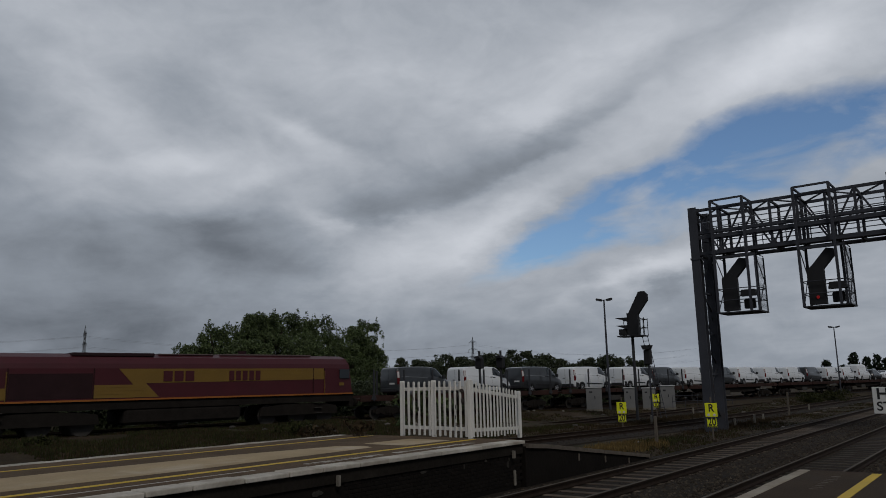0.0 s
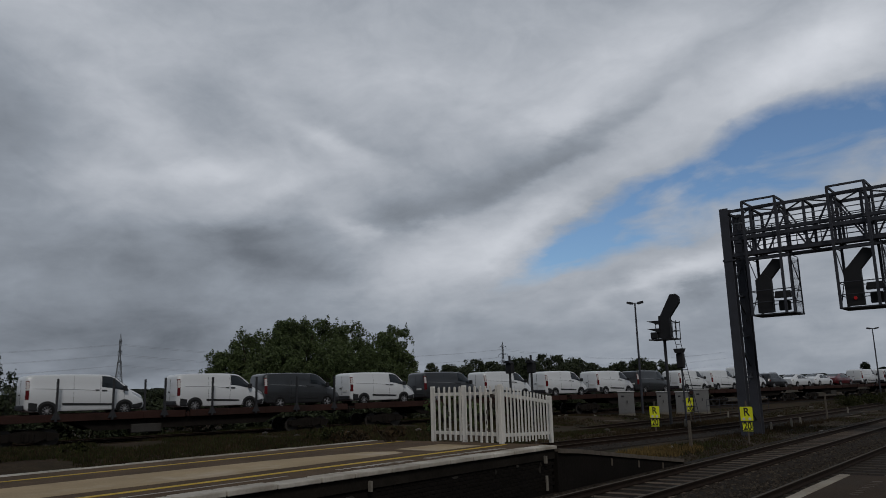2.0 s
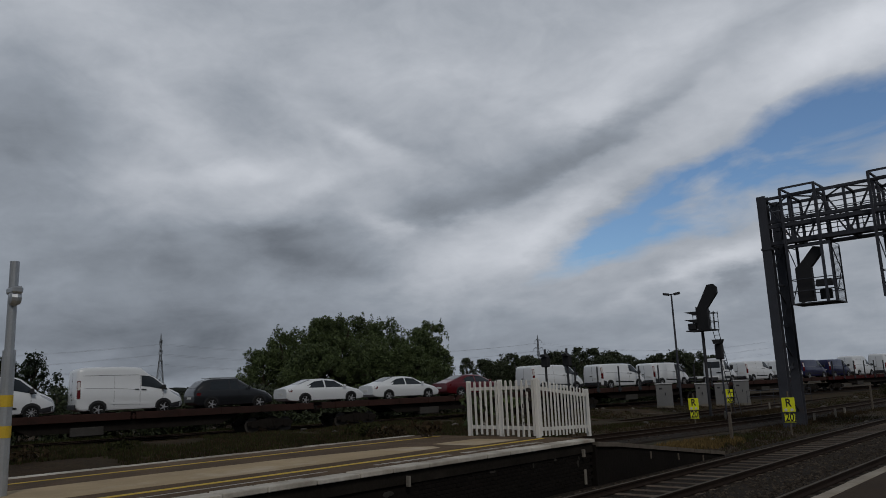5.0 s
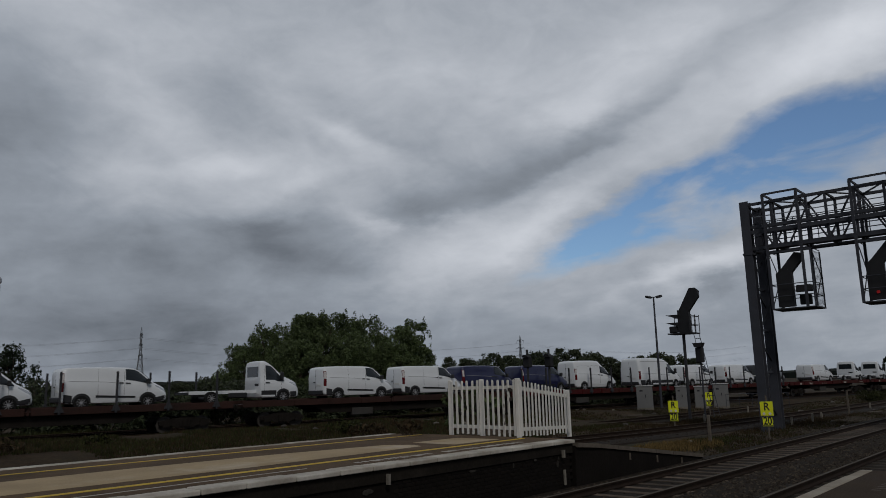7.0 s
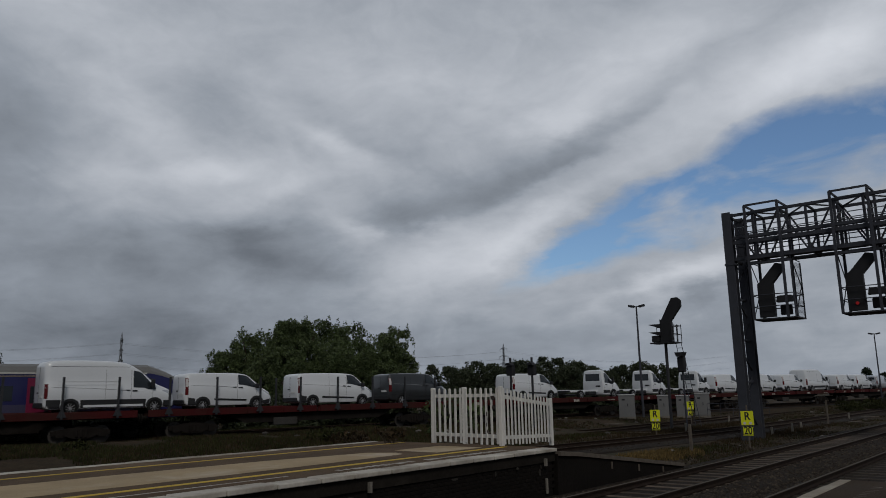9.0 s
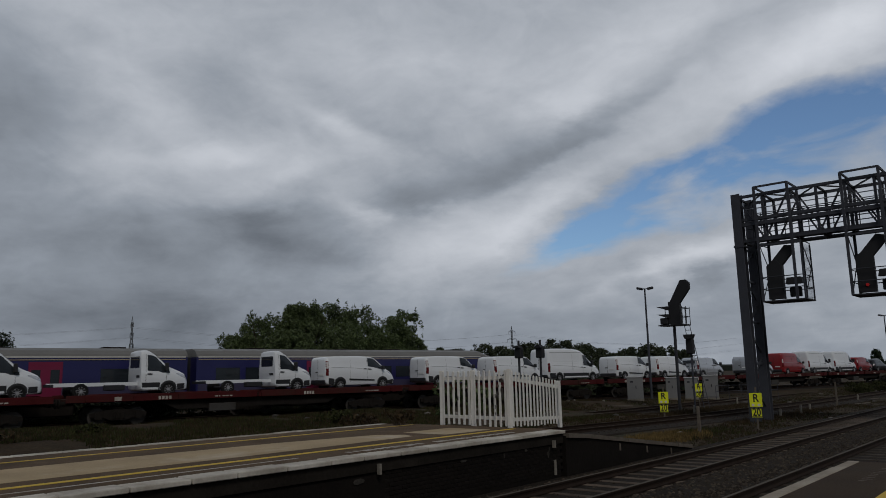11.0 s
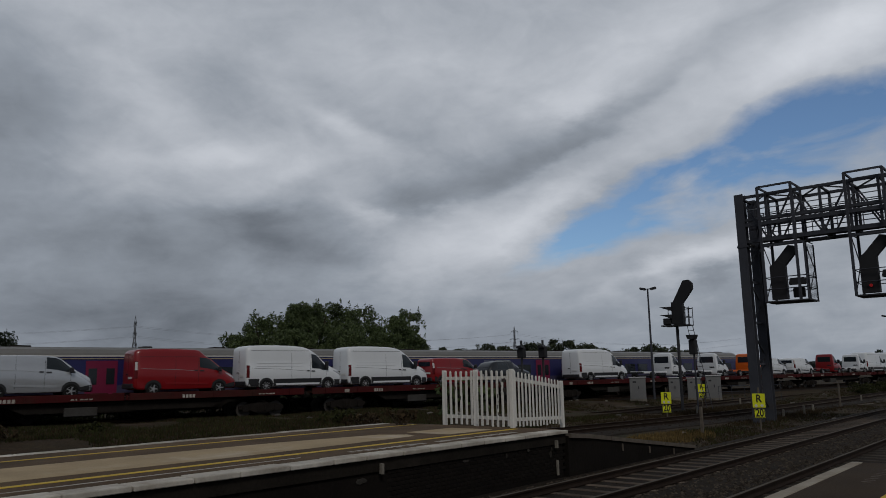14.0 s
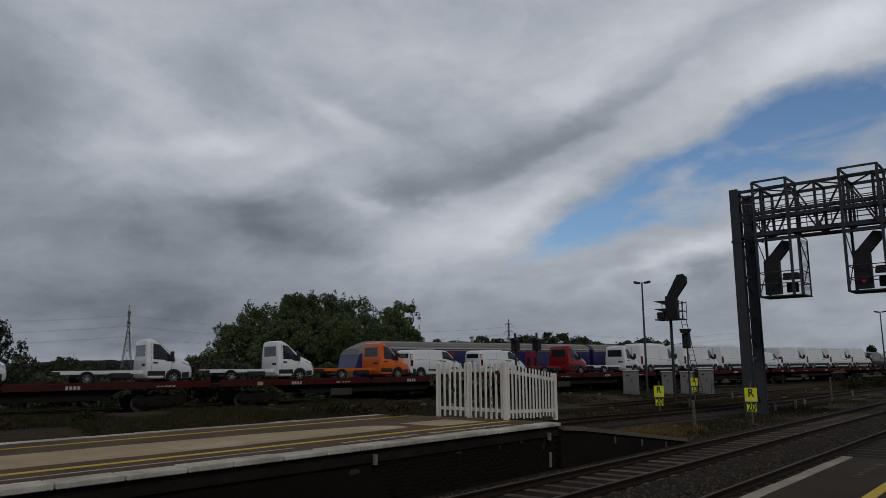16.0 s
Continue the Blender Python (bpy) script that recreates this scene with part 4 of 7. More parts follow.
        # thin grey strip: the fold's shade is painted on, whatever the body colour
        part("swage_line", sh.skin([(back + 0.30, sw - 0.035), (back + 2.0, sw - 0.095), (door - 0.1, belt - 0.13)], [(back + 0.30, sw - 0.015), (back + 2.0, sw - 0.075), (door - 0.1, belt - 0.11)], sg, 0.003, 0.012, rows=1), M["shut_line"], top, "grey strip painted as the shade of the side fold")
        part("door_handle", sh.skin([(door + 0.06, belt - 0.14), (door + 0.28, belt - 0.15)], [(door + 0.06, belt - 0.085), (door + 0.28, belt - 0.095)], sg, 0.03, rows=1), M["plastic"], top)
        part("door_handle", sh.skin([(door - 0.22, belt - 0.12), (door - 0.05, belt - 0.125)], [(door - 0.22, belt - 0.07), (door - 0.05, belt - 0.075)], sg, 0.03, rows=1), M["plastic"], top)
        # openings are not cut: black plates give their shade behind the wheels
        for xw in (-wb / 2, wb / 2):
            part("wheel_arch", sh.skin(*arch_lines(xw, r * 1.27, b0), sg, 0.009, step=0.06), M["plastic"], top, "black plate standing in for the shaded wheel opening")
            add_wheel(top, xw, sg, r, W, paint is M["grey_paint"] or paint is M["silver_paint"] or high)
        z0, z1 = (0.78, 1.42) if large else (0.84 * k, 1.66 * k)
        lamp = part("tail_lamp", sh.skin([(back + 0.03, z0), (back + 0.16, z0)], [(back + 0.03, z1), (back + 0.16, z1)], sg, 0.012, step=0.04), M["taillight"], top, "upright red tail lamp")
        if pale:
            part("reversing_lens", sh.skin([(back + 0.045, z0 + 0.40), (back + 0.145, z0 + 0.40)], [(back + 0.045, z1 - 0.04), (back + 0.145, z1 - 0.04)], sg, 0.018, step=0.04), M["pale_tail"], lamp, "pale upper lens")
        front_details(sh, top, paint, nose, wb, large, sg)
    part("windscreen", sh.screen(nose - (1.80 if large else 1.52) * k, nose - (0.98 if large else 0.80) * k), M["glass"], top, "dark raked windscreen", smooth=True)
    part("front_bumper", bx(nose - 0.32, nose + 0.025, -W * 0.72, W * 0.72, 0.27, 0.58, bevel=0.06), M["plastic"], top)
    part("grille", bx(nose - 0.12, nose + 0.012, -W * 0.50, W * 0.50, 0.60, 0.72 * k, bevel=0.02), M["plastic"], top)
    part("rear_bumper", bx(back - 0.04, back + 0.10, -W * 0.82, W * 0.82, 0.36, 0.60, bevel=0.03), M["plastic"], top)
    part("rear_door_seam", bx(back - 0.006, back + 0.02, -0.008, 0.008, 0.62, roof * 0.89), M["plastic"], top)
    part("rear_door_handle", bx(back - 0.03, back + 0.01, 0.03, 0.22, 1.02, 1.07), M["plastic"], top)
    part("number_plate", bx(back - 0.02, back + 0.005, -0.62, -0.12, 0.82, 0.93), M["sign_white"], top)
    if windows or kind == "small":
        part("rear_window", bx(back - 0.008, back + 0.06, -W * 0.66, W * 0.66, sw + 0.06, roof * 0.86), M["glass"], top, "dark rear window")
    return top


def cab_truck(paint, label, wb=3.95):
    """A large van's cab on a bare ladder chassis."""
    W, H, r = 1.0, 2.24, 0.345
    nose = wb / 2 + 1.0
    top = empty("chassis_cab_truck", label, "truck")
    b = nose - 2.32
    sh = Shell([(b, 0.46, 1.24, H * 0.94, 0.93, 0.945, 0.81), (b + 0.03, 0.36, 1.24, H * 0.972, 0.975, 0.985, 0.84), (b + 0.14, 0.28, 1.22, H * 0.995, 0.985, 1.0, 0.86), (nose - 2.02, 0.28, 1.20, H, 0.985, 1.0, 0.85)]
               + [(nose - s_[0], *s_[1:]) for s_ in NOSE_LARGE[::-1]])
    crisp(part("cab", sh.mesh(), paint, top))
    for sg in (-1, 1):
        lo = [(nose - 2.02, 1.24), (nose - 1.50, 1.22), (nose - 1.32, 1.14), (nose - 0.95, 1.13)]
        hi = [(nose - 2.02, 2.00), (nose - 1.72, 1.96), (nose - 1.60, 1.89), (nose - 0.95, 1.22)]
        part("side_window", sh.skin(lo, hi, sg, 0.006), M["glass"], top, "dark side window with a falling sill")
        part("lower_cladding", sh.skin([(b + 0.06, 0.33), (wb / 2 - 0.42, 0.33)], [(b + 0.06, 0.68), (wb / 2 - 0.42, 0.68)], sg, 0.014), M["plastic"], top, "black lower cladding")
        part("lower_cladding", sh.skin([(wb / 2 + 0.42, 0.33), (nose - 0.20, 0.36)], [(wb / 2 + 0.42, 0.60), (nose - 0.20, 0.62)], sg, 0.014), M["plastic"], top, "black lower cladding")
        part("sill_panel", sh.skin([(b + 0.05, 0.34), (wb / 2 - 0.5, 0.34)], [(b + 0.05, 0.45), (wb / 2 - 0.5, 0.45)], sg, 0.026), paint, top)
        for x0, z1 in ((nose - 2.10, 2.03), (nose - 1.12, 1.05)):
            part("door_seam", sh.skin([(x0, 0.36), (x0 + 0.014, 0.36)], [(x0, z1), (x0 + 0.014, z1)], sg, 0.003, 0.012, rows=8), M["plastic"], top)
        part("door_handle", sh.skin([(nose - 2.03, 1.06), (nose - 1.80, 1.05)], [(nose - 2.03, 1.12), (nose - 1.80, 1.11)], sg, 0.03, rows=1), M["plastic"], top)
        part("wheel_arch", sh.skin(*arch_lines(wb / 2, r * 1.27, 0.28), sg, 0.009, step=0.06), M["plastic"], top, "black plate standing in for the shaded wheel opening")
        for xw in (-wb / 2, wb / 2):
            add_wheel(top, xw, sg, r, W if xw > 0 else 0.98, False)
        part("chassis_rail", bx(-wb / 2 - 1.15, b + 0.3, sg * 0.42 - 0.06, sg * 0.42 + 0.06, 0.55, 0.72, bevel=0.008), paint, top, "painted chassis rail")
        front_details(sh, top, paint, nose, wb, True, sg)
        part("rear_mudguard", sh.skin([(b + 0.10, 0.30), (b + 0.16, 0.30)], [(b + 0.10, 0.62), (b + 0.16, 0.62)], sg, 0.02, rows=2), M["plastic"], top)
    for x in (-wb / 2 - 1.1, -wb / 2 - 0.45, -wb / 2 + 0.5, -wb / 2 + 1.2):
        part("cross_member", bx(x - 0.04, x + 0.04, -0.36, 0.36, 0.58, 0.68), paint, top)
    part("rear_axle", bar(bmesh.new(), (-wb / 2, -0.8, 0.345), (-wb / 2, 0.8, 0.345), 0.07, n=8), M["plastic"], top)
    part("rear_lamp_bar", bx(-wb / 2 - 1.2, -wb / 2 - 1.12, -0.85, 0.85, 0.55, 0.68), M["plastic"], top)
    part("fuel_tank", bx(-0.9, 0.0, -0.85, -0.45, 0.34, 0.60, bevel=0.04), M["plastic"], top)
    part("rear_window", bx(b - 0.008, b + 0.05, -0.70, 0.70, 1.38, 1.95, bevel=0.02), M["glass"], top, "wide dark rear cab window")
    part("cab_vent", bx(b - 0.012, b + 0.02, -0.75, -0.30, 0.92, 1.04), M["plastic"], top)
    part("front_bumper", bx(nose - 0.32, nose + 0.025, -0.72, 0.72, 0.27, 0.58, bevel=0.06), M["plastic"], top)
    part("windscreen", sh.screen(nose - 1.80, nose - 0.98), M["glass"], top, "dark raked windscreen", smooth=True)
    return top


def car(paint, label, suv=False):
    L_, H, wb, W, r = (4.2, 1.62, 2.52, 0.88, 0.34) if suv else (4.85, 1.46, 2.85, 0.92, 0.33)
    nose = wb / 2 + (0.84 if suv else 0.95)
    back = nose - L_
    top = empty("car", label, "car")
    waist = 1.0 if suv else 0.92
    sh = Shell([
        (back, 0.45, 0.75, 0.95, W * 0.85, W * 0.88, W * 0.75), (back + 0.15, 0.32, waist, waist + 0.06 if not suv else 1.2, W * 0.93, W * 0.95, W * 0.72),
        (back + (0.5 if suv else 0.75), 0.26, waist, H * 0.93 if suv else 1.16, W * 0.97, W, W * 0.70), (back + (0.9 if suv else 1.55), 0.26, waist, H * 0.985, W * 0.98, W, W * 0.68),
        (back + 2.3, 0.26, waist, H, W * 0.98, W, W * 0.68), (nose - 1.95, 0.26, waist, H * 0.965, W * 0.98, W, W * 0.68), (nose - 1.15, 0.26, waist * 0.98, waist + 0.10, W * 0.97, W * 0.98, W * 0.80),
        (nose - 0.4, 0.28, waist * 0.82, waist * 0.90, W * 0.94, W * 0.94, W * 0.74), (nose - 0.08, 0.32, 0.58, 0.70, W * 0.82, W * 0.84, W * 0.6), (nose, 0.36, 0.5, 0.6, W * 0.66, W * 0.68, W * 0.5)])
    crisp(part("body", sh.mesh(), paint, top))
    zt = H * 0.93
    for sg in (-1, 1):
        x0 = back + (0.75 if suv else 1.05)
        mid = (x0 + nose - 1.35) / 2
        part("side_window", sh.skin([(x0, waist + 0.06), (mid - 0.05, waist + 0.05)], [(x0, waist + 0.10), (x0 + (0.12 if suv else 0.65), zt - 0.05), (mid - 0.05, zt)], sg, 0.006), M["glass"], top, "dark side window")
        part("side_window", sh.skin([(mid + 0.04, waist + 0.05), (nose - 1.42, waist + 0.05)], [(mid + 0.04, zt), (nose - 1.90, zt - 0.06), (nose - 1.42, waist + 0.08)], sg, 0.006), M["glass"], top, "dark side window")
        for xw in (-wb / 2, wb / 2):
            part("wheel_arch", sh.skin(*arch_lines(xw, r * 1.2, 0.27), sg, 0.006, step=0.06), M["plastic"], top)
            add_wheel(top, xw, sg, r, W, True)
        part("headlamp", sh.panel([(nose - 0.45, waist * 0.74), (nose - 0.10, 0.60), (nose - 0.12, 0.66), (nose - 0.50, waist * 0.80)], sg, 0.01), M["headlight"], top)
        part("tail_lamp", sh.panel(rect(back + 0.10, back + 0.30, 0.78, 0.92), sg, 0.01), M["taillight"], top, "red tail lamp")
        part("sill_trim", sh.panel(rect(-wb / 2 + 0.45, wb / 2 - 0.45, 0.27, 0.36 if suv else 0.31), sg, 0.01), M["plastic"], top)
        part("door_mirror", bx(nose - 1.5, nose - 1.36, sg * (W + 0.06) - 0.07, sg * (W + 0.06) + 0.07, waist + 0.04, waist + 0.18, bevel=0.02), paint, top)
        if suv:
            part("roof_rail", bar(bmesh.new(), (back + 0.8, sg * W * 0.62, H + 0.02), (nose - 2.0, sg * W * 0.62, H + 0.02), 0.02), M["galv"], top)
    part("windscreen", sh.screen(nose - 1.90, nose - 1.20), M["glass"], top, "dark windscreen", smooth=True)
    if not suv:
        bm = sh.screen(back + 0.80, back + 1.5)
    else:
        bm = bx(back + 0.12, back + 0.2, -W * 0.6, W * 0.6, 1.06, 1.18)
    part("rear_window", bm, M["glass"], top, "dark rear window")
    part("number_plate", bx(back - 0.02, back + 0.02, -0.26, 0.26, 0.62, 0.73), M["sign_white"], top)
    return top


TRAIN = []   # (thing, place along the train, height) keyed at the end
UNIT = []
DECK = 0.62
made = {}


def load(key, mid):
    """Sets a vehicle of the load on the train, built once for each kind."""
    maker, kw, colour, label = CATALOGUE[key]
    if key not in made:
        ob = made[key] = maker(**kw)
    else:
        ob = copy_thing(made[key], Matrix.Identity(4))
    tagged(ob, group="vehicles carried on the goods train")
    TRAIN.append((ob, mid, DECK))


CATALOGUE = {
    "w": (van, dict(kind="mid", paint=M["white_paint"], label="white medium panel van with black trim on a rail wagon"), "", ""),
    "wl": (van, dict(kind="mid_long", paint=M["white_paint"], label="white long medium panel van on a rail wagon"), "", ""),
    "wh": (van, dict(kind="mid", paint=M["white_paint"], high=True, label="white high-roofed medium panel van on a rail wagon"), "", ""),
    "g": (van, dict(kind="mid", paint=M["grey_paint"], label="dark grey panel van with alloy wheels on a rail wagon"), "", ""),
    "b": (van, dict(kind="mid", paint=M["blue_paint"], label="deep blue panel van on a rail wagon"), "", ""),
    "s": (van, dict(kind="mid", paint=M["silver_paint"], label="silver panel van on a rail wagon"), "", ""),
    "t": (van, dict(kind="large", paint=M["white_paint"], pale=False, label="large white high-roofed van with red tail lamps"), "", ""),
    "rt": (van, dict(kind="mid_long", paint=M["red_paint"], high=True, label="bright red high-roofed panel van on a red wagon"), "", ""),
    "c": (van, dict(kind="small", paint=M["white_paint"], label="small white van on a red rail wagon"), "", ""),
    "cs": (van, dict(kind="small", paint=M["silver_paint"], label="small silver panel van on a red wagon"), "", ""),
    "cr": (van, dict(kind="small", paint=M["red_paint"], label="small bright red van on a red rail wagon"), "", ""),
    "k": (cab_truck, dict(paint=M["white_paint"], label="white chassis cab truck with bare frame and no body"), "", ""),
    "ko": (cab_truck, dict(paint=M["orange_paint"], label="orange chassis cab truck with bare frame"), "", ""),
    "kr": (cab_truck, dict(paint=M["red_paint"], label="red chassis cab truck with bare frame"), "", ""),
    "suv": (car, dict(paint=M["black_paint"], suv=True, label="near-black small off-road car on a rail wagon"), "", ""),
    "car_w": (car, dict(paint=M["white_paint"], label="white saloon car with alloy wheels on a rail wagon"), "", ""),
    "car_r": (car, dict(paint=M["wine_paint"], label="wine red saloon car with alloy wheels on a rail wagon"), "", ""),
}
# what stands along the train, by the middle of its wheelbase in metres behind the start point
LOAD = ("g 32.4,w 38.25,g 44.2,wl 50.55,w 57.05,g 61.75,w 67.2,g 72.7,w 77.9,w 84.0,w 89.9,g 95.1,w 101.25,w 106.5,wh 112.1,suv 117.2,car_w 122.5,car_w 127.9,"
        "car_r 133.3,wl 140.75,wl 147.75,w 153.75,k 160.3,w 167.15,w 172.55,b 177.3,b 182.65,wh 188.15,t 196.35,w 202.1,wl 208.6,g 214.6,w 225.2,k 232.0,k 238.5,k 245.5,"
        "w 251.7,w 258.9,w 264.75,t 270.65,w 277.95,w 283.35,cs 289.25,s 298.3,rt 305.05,t 311.15,t 317.4,cr 322.8,suv 327.65,t 337.6,k 345.65,k 352.6,ko 359.3,c 364.5,"
        "c 370.4,kr 376.3,k 383.1,t 389.0,t 395.3,t 401.5,c 408.0,t 412.9,t 418.6,t 424.3,t 430.0,g 435.0,w 440.6,w 446.2,w 452.0,t 458.5")
for item in LOAD.split(","):
    key, at = item.split()
    load(key, float(at))


# ---- the goods train ----
def bogie(parent, x, near_label=""):
    """A three-piece bogie with its two axles, rail top at z = 0."""
    b = part("bogie_frame", bmesh_bogie(x), M["bogie"], parent, "oily cast bogie")
    for dx in (-0.9, 0.9):
        bm = bmesh.new()
        for sg in (-1, 1):
            lathe(bm, [(0.36, -0.065), (0.41, -0.06), (0.38, -0.03), (0.38, 0.06), (0.15, 0.07)], (x + dx, sg * 0.755, 0.38), 18)
        bar(bm, (x + dx, -0.9, 0.42), (x + dx, 0.9, 0.42), 0.07)
        part("wheelset", bm, M["wheel_steel"], b)
    return b


def bmesh_bogie(x):
    bm = bmesh.new()
    for sg in (-1, 1):
        y0, y1 = (sg * 1.0 - 0.06, sg * 1.0 + 0.06)
        prism(bm, [(x - 1.25, 0.38), (x - 0.65, 0.34), (x - 0.35, 0.22), (x + 0.35, 0.22), (x + 0.65, 0.34), (x + 1.25, 0.38), (x + 1.25, 0.56), (x + 0.5, 0.70), (x - 0.5, 0.70), (x - 1.25, 0.56)], y0, y1)
        for dx in (-0.9, 0.9):
            box(bm, x + dx - 0.16, x + dx + 0.16, sg * 1.06 - 0.05, sg * 1.06 + 0.05, 0.28, 0.58)
        for dx in (-0.2, 0, 0.2):
            bar(bm, (x + dx, sg * 1.08, 0.30), (x + dx, sg * 1.08, 0.60), 0.06)
    box(bm, x - 0.25, x + 0.25, -1.0, 1.0, 0.45, 0.75)
    return bm


def wagon(paint, stakes, label, marks):
    """A flat car carrier, 19 m over its couplings, rail top at z = 0."""
    top = empty("flat_wagon", label, "rail wagon", "wagons of the goods train")
    d = DECK - GOODS_RAIL
    part("deck", bx(-9.2, 9.2, -1.22, 1.22, d - 0.10, d), M["wagon_dark"], top, "dirty steel deck")
    for sg in (-1, 1):
        for x0, x1 in ((-9.25, -0.12), (0.12, 9.25)):
            part("side_beam", bx(x0, x1, sg * 1.30 - 0.05, sg * 1.30 + 0.05, d - 0.16, d + 0.17, bevel=0.015), paint, top)
        for k in range(9):
            x = -8.4 + 2.1 * k
            part("beam_rib", bx(x - 0.05, x + 0.05, sg * 1.36 - 0.03, sg * 1.36 + 0.03, d - 0.14, d + 0.10), paint, top)
        prism_pts = [(-5.2, d - 0.16), (5.2, d - 0.16), (4.2, d - 0.62), (-4.2, d - 0.62)]
        part("underframe_truss", prism(bmesh.new(), prism_pts, sg * 1.05 - 0.04, sg * 1.05 + 0.04), M["bogie"], top)
        if marks:
            for x, n, w, z in ((2.6, 1, 0.62, d - 0.02), (-5.2, 1, 0.62, d - 0.02), (6.6, 5, 0.14, d - 0.05), (-2.4, 5, 0.14, d - 0.05)):
                bm = bmesh.new()
                for k in range(n):
                    xx = x + k * 0.19
                    if n == 1:
                        for j in range(4):
                            box(bm, xx + j * 0.165, xx + j * 0.165 + 0.11, sg * 1.355, sg * 1.358, z - 0.10, z + 0.06)
                    else:
                        box(bm, xx, xx + w, sg * 1.355, sg * 1.358, z - 0.03, z + 0.03)
                part("wagon_mark", bm, M["white_line"], top, "worn white lettering bars")
            part("tie_down_plate", bx(-7.2, -6.9, sg * 1.36 - 0.01, sg * 1.36 + 0.02, d - 0.12, d + 0.06), M["white_line"], top)
    part("equipment_box", bx(-2.6, -1.2, -1.15, -0.5, 0.42, 0.82, bevel=0.03), M["tank"], top, "grey equipment box")
    part("brake_cylinder", bar(bmesh.new(), (1.0, -0.6, 0.75), (1.9, -0.6, 0.75), 0.18, n=12), M["bogie"], top)
    for x in (-6.9, 6.9):
        bogie(top, x)
    for sg in (-1, 1):
        for y in (-0.86, 0.86):
            bm = bar(bmesh.new(), (sg * 9.15, y, 1.03), (sg * 9.42, y, 1.03), 0.09, n=10)
            bar(bm, (sg * 9.40, y, 1.03), (sg * 9.46, y, 1.03), 0.2, n=12)
            part("buffer", bm, M["bogie"], top)
    if stakes:
        for k in range(8):
            x = -8.3 + 2.375 * k
            for sg in (-1, 1):
                bm = bmesh.new()
                box(bm, x - 0.045, x + 0.045, sg * 1.40 - 0.05, sg * 1.40 + 0.05, d - 0.15, d + 1.72, bevel=0.01)
                prism(bm, [(x - 0.2, d - 0.05), (x + 0.2, d - 0.05), (x + 0.05, d + 0.28), (x - 0.05, d + 0.28)], sg * 1.40 - 0.03, sg * 1.40 + 0.03)
                part("stake", bm, M["dark_steel"], top, "upright steel stake")
    return top


proto = {
    "plain": wagon(M["wagon_dark"], False, "sooty brown flat wagon loaded with vans", False),
    "staked": wagon(M["wagon_dark"], True, "sooty brown flat wagon with upright stakes", False),
    "red_staked": wagon(M["wagon_red"], True, "dull red flat wagon with upright stakes", False),
    "red": wagon(M["wagon_red"], False, "faded red flat wagon with worn white marks", True),
}
used = set()
for k in range(-13, 10):
    kind = "staked" if k in (-13, -12, -7) else "red_staked" if k in (-5, -4) else "plain" if k < -3 else "red"
    ob = proto[kind] if kind not in used else copy_thing(proto[kind], Matrix.Identity(4))
    used.add(kind)
    TRAIN.append((ob, 273.6 + 19.0 * k + 9.5, GOODS_RAIL))


def letter_bars(parent, shell_y, x0, x1, z0, z1, n, material):
    w = (x1 - x0) / n
    for i in range(n):
        part("letter_bar", bx(x0 + i * w + 0.05, x0 + (i + 1) * w - 0.05, shell_y - 0.012, shell_y, z0, z1), material, parent, "maroon lettering block")


